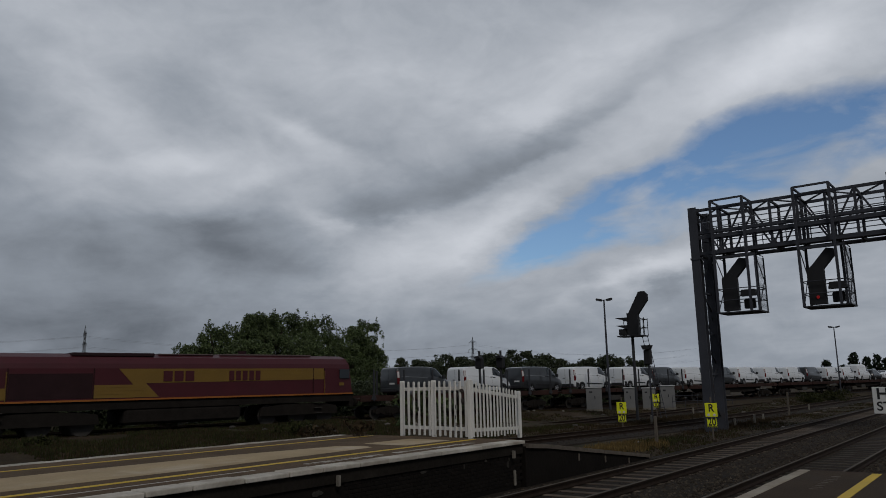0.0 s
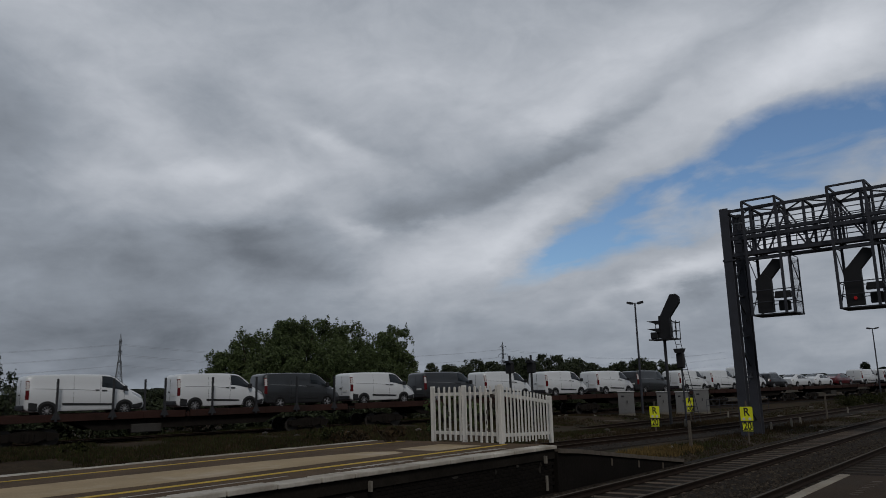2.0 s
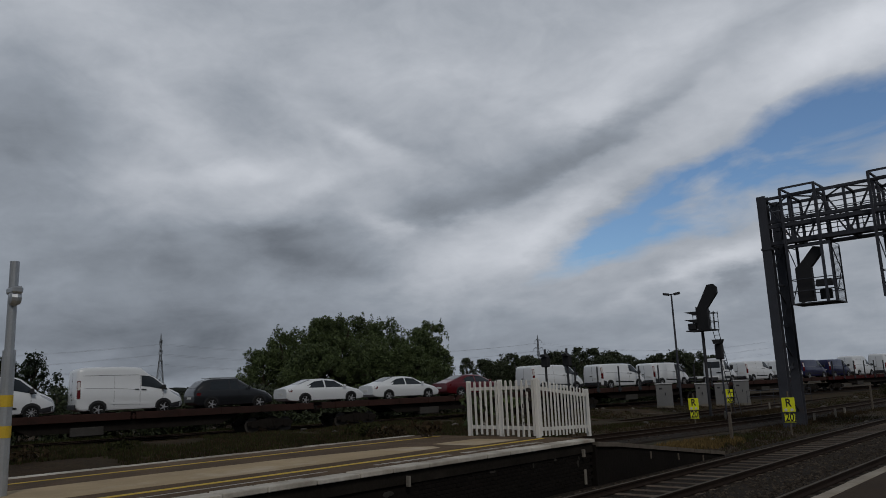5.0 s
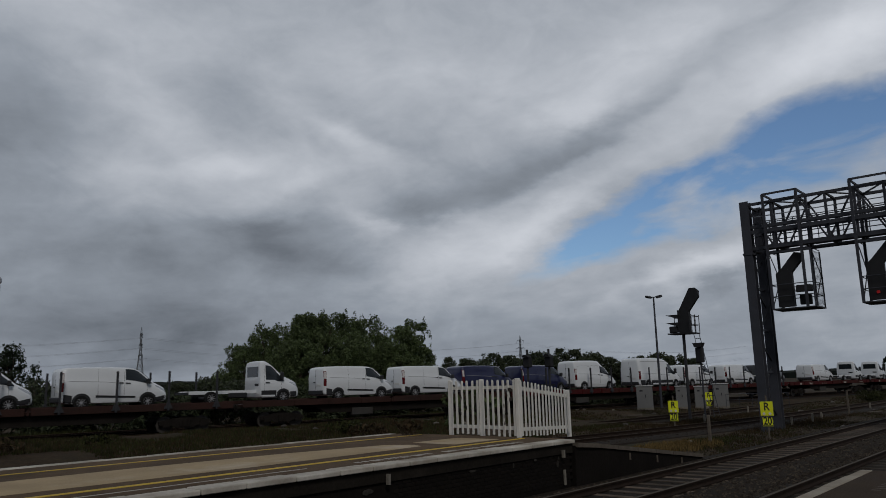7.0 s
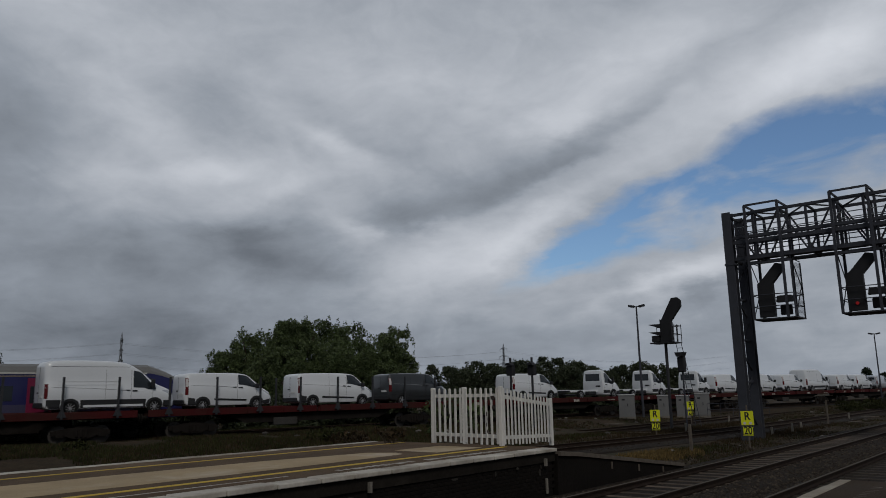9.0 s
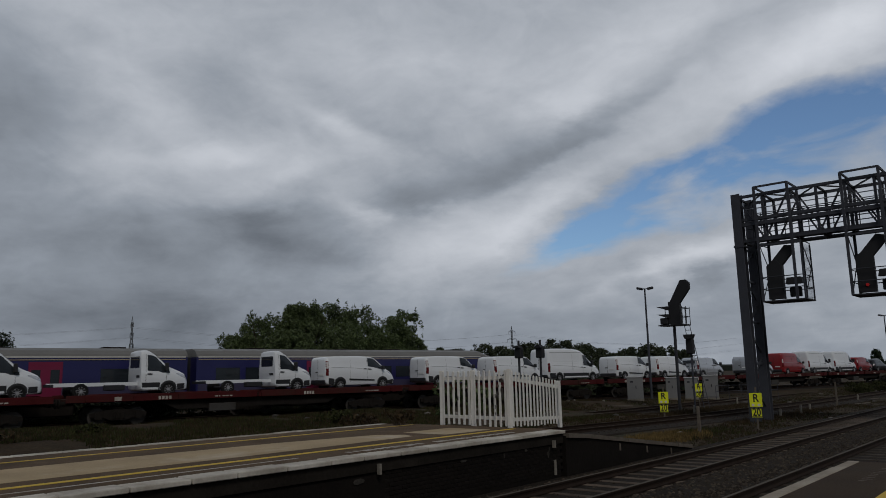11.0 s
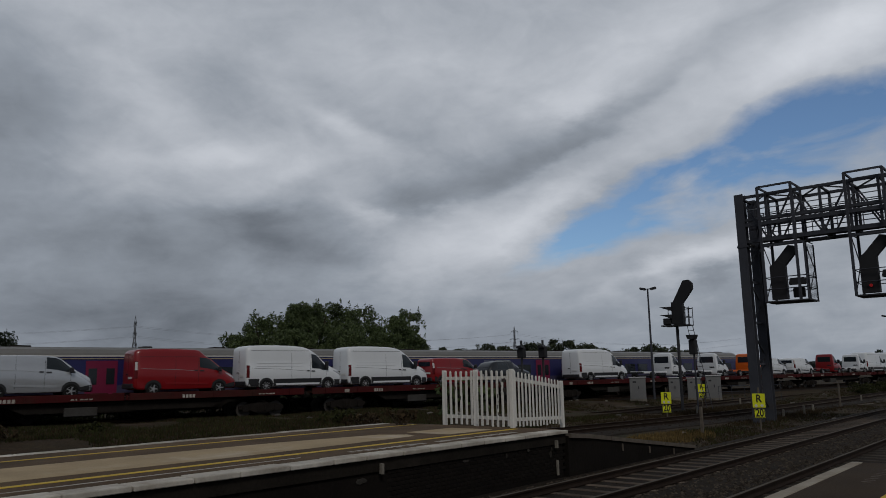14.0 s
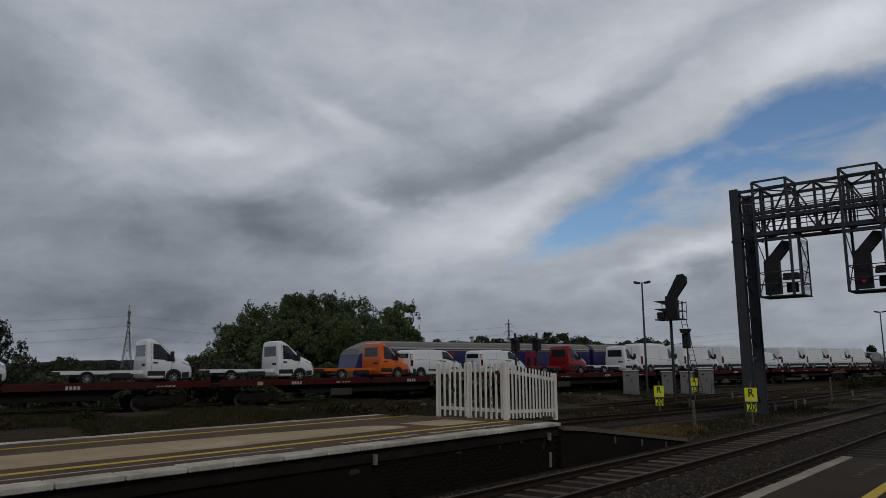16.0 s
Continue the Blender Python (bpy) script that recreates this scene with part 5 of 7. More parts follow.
def locomotive():
    """A heavy six-axle diesel locomotive, 20.3 m long over its body, rail top at z = 0; x runs from its leading to its trailing end."""
    top = empty("diesel_locomotive", "maroon diesel locomotive with a gold side band", "locomotive")
    W, z0, z1 = 1.32, 1.55, 3.05
    A, B = -10.1, 10.1
    sec = [(-W, z0), (-W, z1), (-W + 0.04, z1 + 0.22), (-W + 0.28, z1 + 0.52), (-0.55, z1 + 0.70), (0.55, z1 + 0.70), (W - 0.28, z1 + 0.52), (W - 0.04, z1 + 0.22), (W, z1), (W, z0)]

    def hull(x0, x1, cut=0.0, pts=sec):
        bm = bmesh.new()
        a = [bm.verts.new((x0, y, z)) for y, z in pts]
        b = [bm.verts.new((x1, y, z)) for y, z in pts]
        n = len(pts)
        for i in range(n):
            bm.faces.new((a[i], a[(i + 1) % n], b[(i + 1) % n], b[i]))
        bm.faces.new(a[::-1]), bm.faces.new(b)
        return bm

    part("body", hull(A + 2.0, B - 2.0), M["maroon"], top)
    for sg, x0, x1 in ((-1, A, A + 2.0), (1, B - 2.0, B)):
        bm = hull(x0, x1)
        end = x0 if sg < 0 else x1
        for v in bm.verts:
            if abs(v.co.x - end) < 1e-3:
                v.co.x -= sg * max(0, (v.co.z - 2.2)) * 0.22
                v.co.y *= 0.94
        cab = part("cab", bm, M["maroon"], top, "maroon driving cab")
        xm = (x0 + x1) / 2
        for sy in (-1, 1):
            part("cab_window", bx(xm + 0.05 * sg, xm + 0.75 * sg, sy * W - 0.02, sy * W + 0.015, 2.45, 2.98, bevel=0.008) if sg > 0 else bx(xm - 0.75, xm - 0.05, sy * W - 0.02, sy * W + 0.015, 2.45, 2.98, bevel=0.008), M["glass"], cab, "dark cab side window")
            part("emblem", bx(xm + 0.2 * sg - 0.16, xm + 0.2 * sg + 0.16, sy * W - 0.01, sy * W + 0.012, 2.05, 2.22), M["loco_yellow"], cab, "small gold emblem shape")
            part("handrail", bar(bmesh.new(), (x0 if sg > 0 else x1, sy * (W + 0.05), 1.6), (x0 if sg > 0 else x1, sy * (W + 0.05), 2.9), 0.02), M["loco_yellow"], top, "yellow handrail")
        part("windscreen", bx(end - sg * 0.34 - 0.03, end - sg * 0.14 + 0.03, -1.05, 1.05, 2.55, 3.1), M["glass"], cab)
        part("end_panel", bx(end - 0.02, end + 0.02, -1.1, 1.1, 1.6, 2.3), M["loco_yellow"], cab, "yellow warning panel")
    # roof
    bm = bmesh.new()
    box(bm, -5.4, -1.6, -1.0, 1.0, z1 + 0.56, z1 + 0.74, bevel=0.04)
    part("cooler_grille", bm, M["loco_grille"], top, "dark roof cooling grille")
    part("roof_panel", bx(2.0, 7.6, -0.7, 0.7, z1 + 0.66, z1 + 0.76, bevel=0.03), M["loco_roof"], top)
    part("roof_panel", bx(-1.3, 1.6, -0.75, 0.75, z1 + 0.66, z1 + 0.74, bevel=0.03), M["loco_roof"], top)
    part("exhaust", bar(bmesh.new(), (3.6, 0, z1 + 0.7), (3.6, 0, z1 + 0.95), 0.22, n=12), M["loco_grille"], top)
    for sy in (-1, 1):
        y = sy * W
        lo, hi = min(y, y + sy * 0.02), max(y, y + sy * 0.02)
        bm = prism(bmesh.new(), [(-3.4, z1 - 0.02), (8.05, z1 - 0.02), (8.05, 2.42), (-2.1, 2.34), (-1.45, 1.68), (-4.5, 1.68), (-4.5, 2.28), (-2.7, 2.28)], lo, hi)
        part("gold_band", bm, M["loco_yellow"], top, "dull gold livery band")
        part("radiator_side", bx(-8.0, -4.55, lo, hi, 1.70, 2.82), M["loco_grille"], top, "dark radiator grille")
        part("gold_panel", bx(-8.9, -8.1, lo, hi, 1.70, 2.2), M["loco_yellow"], top)
        part("side_stripe", bx(A, B, min(y, y + sy * 0.03), max(y, y + sy * 0.03), 1.55, 1.63), M["stripe"], top, "orange lower stripe")
        for z in (1.86, 2.02, 2.18, 2.52, 2.66, 2.80, 2.94):
            x0, x1 = (-2.6, 7.9) if z > 2.3 else (-4.4, -2.1)
            part("grille_slat", bx(x0, x1, min(y, y + sy * 0.032), max(y, y + sy * 0.032), z - 0.012, z + 0.012), M["loco_yellow"], top)
        if sy < 0:
            letter_bars(top, y - 0.034, -1.62 + 0.3, 0.35, 2.42, 2.92, 3, M["maroon"])
            letter_bars(top, y - 0.034, 2.15, 4.05, 2.42, 2.92, 5, M["maroon"])
        for x in (-8.05, -4.5, 7.35, 8.1):
            part("door_seam", bx(x - 0.02, x + 0.02, min(y, y + sy * 0.034), max(y, y + sy * 0.034), 1.66, z1), M["loco_grille"], top)
        part("sole_bar", bx(A + 0.2, B - 0.2, sy * 1.2 - 0.05, sy * 1.2 + 0.05, 1.15, 1.55), M["bogie"], top)
        for x in (-8.4, 7.7):
            bm = bmesh.new()
            for z in (0.55, 0.85, 1.15):
                box(bm, x - 0.25, x + 0.25, sy * 1.3 - 0.06, sy * 1.3 + 0.06, z - 0.015, z + 0.015)
            part("cab_step", bm, M["tank"], top)
    part("fuel_tank", bx(-3.0, 3.0, -1.25, 1.25, 0.40, 1.15, bevel=0.12), M["bogie"], top, "grimy fuel tank")
    for x in (-6.6, 6.6):
        bm = bmesh.new()
        for sy in (-1, 1):
            prism(bm, [(x - 2.5, 0.5), (x + 2.5, 0.5), (x + 2.4, 0.95), (x + 1.0, 1.1), (x - 1.0, 1.1), (x - 2.4, 0.95)], sy * 1.12 - 0.07, sy * 1.12 + 0.07)
        bg = part("bogie_frame", bm, M["bogie"], top)
        for dx in (-1.85, 0, 1.85):
            bm = bmesh.new()
            for sy in (-1, 1):
                lathe(bm, [(0.5, -0.065), (0.56, -0.06), (0.53, 0.06), (0.2, 0.07)], (x + dx, sy * 0.755, 0.53), 20)
            bar(bm, (x + dx, -0.9, 0.53), (x + dx, 0.9, 0.53), 0.08)
            part("wheelset", bm, M["wheel_steel"], bg)
    for sg in (-1, 1):
        for y in (-0.86, 0.86):
            bm = bar(bmesh.new(), (sg * 10.0, y, 1.05), (sg * 10.5, y, 1.05), 0.1, n=10)
            bar(bm, (sg * 10.48, y, 1.05), (sg * 10.56, y, 1.05), 0.25, n=12)
            part("buffer", bm, M["bogie"], top)
    part("head_stock", bx(9.9, 10.15, -1.25, 1.25, 0.85, 1.55), M["bogie"], top)
    return top


TRAIN.append((locomotive(), 16.2, GOODS_RAIL))


# ---- the passenger unit beyond ----
def coach(front, rear, label):
    """One coach of a diesel unit, 23 m long, heading +x, rail top at z = 0."""
    top = empty("railcar", label, "train coach", "coaches of the passenger train")
    W = 1.38
    half = [(W * 0.93, 0.95), (W, 1.35), (W, 2.2), (W * 0.985, 3.21), (W * 0.95, 3.36), (W * 0.80, 3.55), (W * 0.45, 3.68)]
    lower, upper = half[:4], half[3:]

    def skin(pts, x0, x1, closed=True):
        ring = [(-y, z) for y, z in pts] + [(y, z) for y, z in pts[::-1]]
        bm = bmesh.new()
        xs = [x0, x1]
        if front:
            xs = [x0, 9.6, 10.6, 11.2, 11.5]
        if rear:
            xs = [-11.5, -11.2, -10.6, -9.6, x1]
        rings = []
        for x in xs:
            e = max(0, abs(x) - 9.6) if (front and x > 0) or (rear and x < 0) else 0
            k = 1 - 0.045 * e * e
            drop = 1 - 0.05 * e * e
            rings.append([bm.verts.new((x - math.copysign(max(0, z - 1.8) * 0.30 * min(1, e), x), y * k, 0.95 + (z - 0.95) * drop)) for y, z in ring])
        n = len(ring)
        for a, b in zip(rings, rings[1:]):
            for i in range(n):
                bm.faces.new((a[i], a[(i + 1) % n], b[(i + 1) % n], b[i]))
        bm.faces.new(rings[0][::-1]), bm.faces.new(rings[-1])
        return bm

    part("body", skin(lower, -11.5, 11.5), M["train_blue"], top)
    part("roof", skin([(upper[0][0] * 0.999, upper[0][1] + 0.004)] + upper[1:], -11.5, 11.5), M["train_roof"], top, "pale grey roof")
    lim0, lim1 = (-9.4 if rear else -11.4), (9.4 if front else 11.4)
    for sy in (-1, 1):
        y = sy * W

        def plate(x0, x1, z0, z1, d, name, mm, lab="", parent=top):
            return part(name, bx(x0, x1, min(y, y + sy * d), max(y, y + sy * d), z0, z1, bevel=0.004), mm, parent, lab)

        plate(lim0, lim1, 1.02, 1.75, 0.008, "lower_panel", M["train_low"], "grey-violet lower side panel")
        plate(lim0, lim1, 3.06, 3.10, 0.016, "cantrail_line", M["cantrail"], "thin orange line")
        part("white_band", bx(lim0, lim1, min(sy * (W - 0.03), sy * (W + 0.012)), max(sy * (W - 0.03), sy * (W + 0.012)), 3.17, 3.25, bevel=0.01), M["train_line"], top, "pale band below the roof")
        for xd in (-4.0, 4.6):
            dr = plate(xd - 0.75, xd + 0.75, 1.05, 2.98, 0.02, "door", M["train_door"], "magenta double door")
            for o in (-0.42, 0.42):
                plate(xd + o - 0.2, xd + o + 0.2, 1.8, 2.6, 0.028, "door_window", M["glass"], parent=dr)
        x = -10.4 if not rear else -8.6
        while x < lim1 - 1.2:
            if min(abs(x + 0.7 - d) for d in (-4.0, 4.6)) > 1.7:
                plate(x, x + 1.4, 1.92, 2.62, 0.014, "window", M["glass"], "dark coach window")
            x += 1.75
    if front or rear:
        sg = 1 if front else -1
        part("cab_window", bx(min(sg * 10.62, sg * 11.0), max(sg * 10.62, sg * 11.0), -1.0, 1.0, 2.05, 2.75), M["glass"], top, "dark cab windscreen")
        part("end_panel", bx(min(sg * 11.42, sg * 11.54), max(sg * 11.42, sg * 11.54), -0.95, 0.95, 1.1, 1.8, bevel=0.02), M["loco_yellow"], top, "yellow end panel")
    for x, w in ((-7.5, 0.9), (-1.5, 0.5), (2.5, 0.7), (8.0, 1.1)):
        part("roof_vent", bx(x - w / 2, x + w / 2, -0.45, 0.45, 3.62, 3.76, bevel=0.03), M["bogie"], top, "dark roof vent")
    part("underframe", bx(-6.0, 6.0, -1.2, 1.2, 0.35, 0.95, bevel=0.05), M["bogie"], top, "sooty underfloor engine gear")
    for x in (-8.0, 8.0):
        bogie(top, x)
    if not front:
        part("gangway", bx(11.45, 11.78, -0.5, 0.5, 1.0, 3.2), M["black"], top, "black gangway bellows")
    if not rear:
        part("gangway", bx(-11.78, -11.45, -0.5, 0.5, 1.0, 3.2), M["black"], top, "black gangway bellows")
    return top


UNIT.append((coach(True, False, "leading violet-blue diesel railcar with magenta doors"), 16.0 - 11.75))
UNIT.append((coach(False, False, "middle violet-blue diesel railcar with magenta doors"), 16.0 - 35.25))
UNIT.append((coach(False, True, "trailing violet-blue diesel railcar with sloping cab end"), 16.0 - 58.75))


# ---- fence at the platform's end ----
def fence():
    top = empty("palisade_fence", "cream painted palisade fence with a gate, paint chipped", "fence")

    def run(p, q, n, h, drop=0.0):
        p, q = Vector(p), Vector(q)
        d = (q - p)
        a = math.atan2(d.y, d.x)
        flat = Vector((d.x, d.y, 0)).normalized()
        for frac, hh in ((0.15, 0.09), (0.86, 0.09)):
            part("fence_rail", beam(bmesh.new(), p + Vector((0, 0, h * frac)), q + Vector((0, 0, (h - drop) * frac)), 0.05, hh), M["fence"], top)
        for i in range(n):
            c = p + d * ((i + 0.5) / n)
            z0 = c.z + random.uniform(0.0, 0.05)
            bm = bmesh.new()
            w = 0.034
            hi = h - drop * (i + 0.5) / n
            prism(bm, [(-w, z0), (w, z0), (w, c.z + hi - 0.03), (0, c.z + hi + random.uniform(-0.015, 0.01)), (-w, c.z + hi - 0.03)], -0.055, -0.030)
            ob = part("pale", bm, M["fence"], top)
            ob.matrix_basis = Matrix.Translation((c.x, c.y, 0)) @ Matrix.Rotation(a + random.uniform(-0.02, 0.02), 4, "Z") @ Matrix.Rotation(random.uniform(-0.012, 0.012), 4, "Y")

    def post(p, h, w=0.055):
        bm = bmesh.new()
        box(bm, p[0] - w, p[0] + w, p[1] - w, p[1] + w, p[2] - 0.1, p[2] + h, bevel=0.012)
        part("fence_post", bm, M["fence"], top, "square fence post")

    A, B, C, D = (-14.06, 16.42, 0), (-12.85, 16.30, 0), (-11.43, 16.02, 0), (-12.06, 19.42, -0.13)
    run(A, B, 6, 1.47)
    run(B, C, 7, 1.47)
    run((C[0], C[1], -0.02), D, 15, 1.47, 0.22)
    for p in (A, (-12.84, 16.30, 0), C):
        post(p, 1.49)
    post(D, 1.26)
    for x, z, w in ((-11.70, 1.20, 0.06), (-11.68, 0.95, 0.035)):
        part("latch", bx(x - w, x + w, 16.02, 16.07, z - 0.05, z + 0.05, bevel=0.01), M["fence_chip"], top, "rusty gate latch")
    for k in range(16):
        x = random.choice((-13.5, -13.3, -11.85, -11.75)) + random.uniform(-0.04, 0.04)
        z = random.uniform(0.25, 1.1)
        y = 16.35 - (x + 14.06) * 0.13
        part("paint_chip", bx(x - 0.012, x + 0.012, y - 0.07, y - 0.062, z, z + random.uniform(0.04, 0.12)), M["fence_chip"], top)


fence()


# ---- signals ----
def signal_head(parent, x, y, z, red=False, s=1.0):
    """A black signal seen from behind: backing board, cranked route indicator above, small hooded lamp beside it. Faces -y."""
    bm = prism(bmesh.new(), [(x - 0.42 * s, z), (x + 0.18 * s, z), (x + 0.18 * s, z + 1.35 * s), (x - 0.10 * s, z + 1.62 * s), (x - 0.42 * s, z + 1.35 * s)], y - 0.08, y + 0.20)
    b = part("backing_board", bm, M["black"], parent, "black signal backing board")
    bm = prism(bmesh.new(), [(x - 0.42 * s, z + 1.30 * s), (x - 0.05 * s, z + 1.10 * s), (x + 0.62 * s, z + 1.86 * s), (x + 0.60 * s, z + 2.10 * s), (x + 0.34 * s, z + 2.16 * s)], y - 0.05, y + 0.22)
    part("route_indicator", bm, M["black"], parent, "slanting black route indicator")
    bm = bmesh.new()
    box(bm, x + 0.38 * s, x + 0.82 * s, y - 0.05, y + 0.12, z + 0.05, z + 0.42 * s, bevel=0.03)
    prism(bm, [(x + 0.30 * s, z + 0.55 * s), (x + 0.95 * s, z + 0.55 * s), (x + 0.88 * s, z + 0.80 * s), (x + 0.36 * s, z + 0.80 * s)], y - 0.3, y + 0.1)
    part("subsidiary_signal", bm, M["black"], parent, "small hooded subsidiary signal")
    if red:
        bm = bmesh.new()
        lathe(bm, [(0.07, -0.02), (0.07, 0.02)], (x - 0.12, y - 0.11, z + 0.32), 12)
        part("lamp", bm, M["red_lamp"], parent, "lit red lamp")


def cage(parent, x0, x1, y0, y1, z0, z1, n=3):
    part("cage_floor", bx(x0 - 0.05, x1 + 0.05, y0, y1, z0 - 0.06, z0), M["dark_steel"], parent, "grating floor of the signal cage")
    for y in (y0, y1):
        for z in (z0 + 0.55, z0 + 1.1):
            part("cage_rail", bar(bmesh.new(), (x0, y, z), (x1, y, z), 0.022), M["grey_steel"], parent)
    for x in (x0, x1):
        for z in (z0 + 0.55, z0 + 1.1, z1 - 0.1):
            part("cage_rail", bar(bmesh.new(), (x, y0, z), (x, y1, z), 0.022), M["grey_steel"], parent)
        part("cage_brace", bar(bmesh.new(), (x, y0, z0), (x, y1, z0 + 1.6), 0.025), M["grey_steel"], parent)
        part("cage_brace", bar(bmesh.new(), (x, y1, z0 + 1.4), (x, y0, z1), 0.025), M["grey_steel"], parent)


def gantry():
    top = empty("signal_gantry", "grey steel lattice signal gantry over the tracks", "signal gantry")
    YF, YB, XL, XR, ZB, ZT = 36.9, 38.7, -12.15, 3.5, 7.50, 9.70
    for x in (XL, XR):
        for y in (YF, YB):
            bm = bmesh.new()
            for o in (-0.2, 0.2):
                box(bm, x - 0.21, x + 0.21, y + o - 0.02, y + o + 0.02, -1.3, 9.85)
            box(bm, x - 0.02, x + 0.02, y - 0.2, y + 0.2, -1.3, 9.85)
            box(bm, x - 0.25, x + 0.25, y - 0.25, y + 0.25, 7.2, 7.3)
            part("leg", bm, M["grey_steel"], top, "steel column leg")
        for k in range(6):
            z0, z1 = -0.6 + 1.3 * k, 0.7 + 1.3 * k
            part("leg_brace", beam(bmesh.new(), (x, YF if k % 2 else YB, z0), (x, YB if k % 2 else YF, z1), 0.06, 0.06), M["dark_steel"], top)
        for z in (1.6, 3.6, 5.6):
            part("leg_strut", beam(bmesh.new(), (x, YF, z), (x, YB, z), 0.10, 0.10), M["grey_steel"], top)
    bays = 13
    xs = [XL + (XR - XL) * i / bays for i in range(bays + 1)]
    for y in (YF, YB):
        for z, h in ((ZT, 0.13), (8.55, 0.15), (ZB, 0.17)):
            part("chord", beam(bmesh.new(), (XL, y, z), (XR, y, z), 0.14, h), M["grey_steel"], top, "long horizontal truss chord")
        for i, x in enumerate(xs):
            part("truss_upright", beam(bmesh.new(), (x, y, ZB), (x, y, ZT), 0.11, 0.11), M["grey_steel"], top)
            if i < bays:
                a, b = (ZB, ZT) if i % 2 else (ZT, ZB)
                part("truss_diagonal", beam(bmesh.new(), (x, y, a), (xs[i + 1], y, b), 0.075, 0.075), M["grey_steel"], top)
    for i, x in enumerate(xs):
        for z in (ZB, ZT):
            part("cross_beam", beam(bmesh.new(), (x, YF, z), (x, YB, z), 0.09, 0.09), M["dark_steel"], top)
        if i < bays:
            part("plan_brace", beam(bmesh.new(), (x, YF if i % 2 else YB, ZT), (xs[i + 1], YB if i % 2 else YF, ZT), 0.06, 0.06), M["dark_steel"], top)
    part("walkway", bx(XL + 0.3, XR, YF + 0.2, YB - 0.2, ZB + 0.10, ZB + 0.16), M["dark_steel"], top, "grating walkway")
    for z in (8.1, 8.75, 9.1):
        for y in (YF + 0.25, YB - 0.25):
            part("handrail", bar(bmesh.new(), (XL + 0.3, y, z), (XR, y, z), 0.024), M["galv"] if z > 9 else M["grey_steel"], top)
    k = XL + 0.6
    while k < XR:
        for y in (YF + 0.25, YB - 0.25):
            part("handrail_post", bar(bmesh.new(), (k, y, ZB + 0.1), (k, y, 9.1), 0.024), M["grey_steel"], top)
        k += 1.1
    part("cable_tray", bx(XL, XR, YF - 0.16, YF - 0.06, 8.2, 8.38), M["grey_steel"], top, "cable tray along the truss")
    # hangers, raised frames and cages of the signals
    for x0, red in ((-11.25, False), (-7.45, True), (-3.6, False)):
        x0 += 0.05
        x1, xh = x0 + 1.86, x0 + 1.52
        yf, yb = YF - 0.35, YF + 1.2
        for y in (yf, yb):
            part("cage_post", beam(bmesh.new(), (x1, y, 4.45), (x1, y, 7.15), 0.06, 0.06), M["grey_steel"], top)
        for x in (x0, xh):
            for y in (yf, yb):
                part("hanger", beam(bmesh.new(), (x, y, 4.45), (x, y, 10.02), 0.11, 0.11), M["grey_steel"], top, "hanger of the signal cage")
        for y in (yf, yb):
            part("frame_top", beam(bmesh.new(), (x0, y, 10.02), (xh, y, 10.02), 0.07, 0.09), M["grey_steel"], top)
        for x in (x0, xh):
            part("frame_top", beam(bmesh.new(), (x, yf, 10.02), (x, yb, 10.02), 0.07, 0.09), M["grey_steel"], top)
        cage(top, x0, x1, yf, yb, 4.50, 7.30)
        signal_head(top, x0 + 0.70, yf + 0.25, 4.56, red, 1.17)
        for k in range(9):
            y = yf + 0.08 + (yb - yf - 0.16) * k / 8
            part("mesh_wire", bar(bmesh.new(), (x1, y, 4.5), (x1, y, 7.1), 0.009, n=4), M["grey_steel"], top)
        part("cage_beam", beam(bmesh.new(), (x0, yf, 7.15), (x1, yf, 7.15), 0.07, 0.09), M["grey_steel"], top)
    return top


gantry()


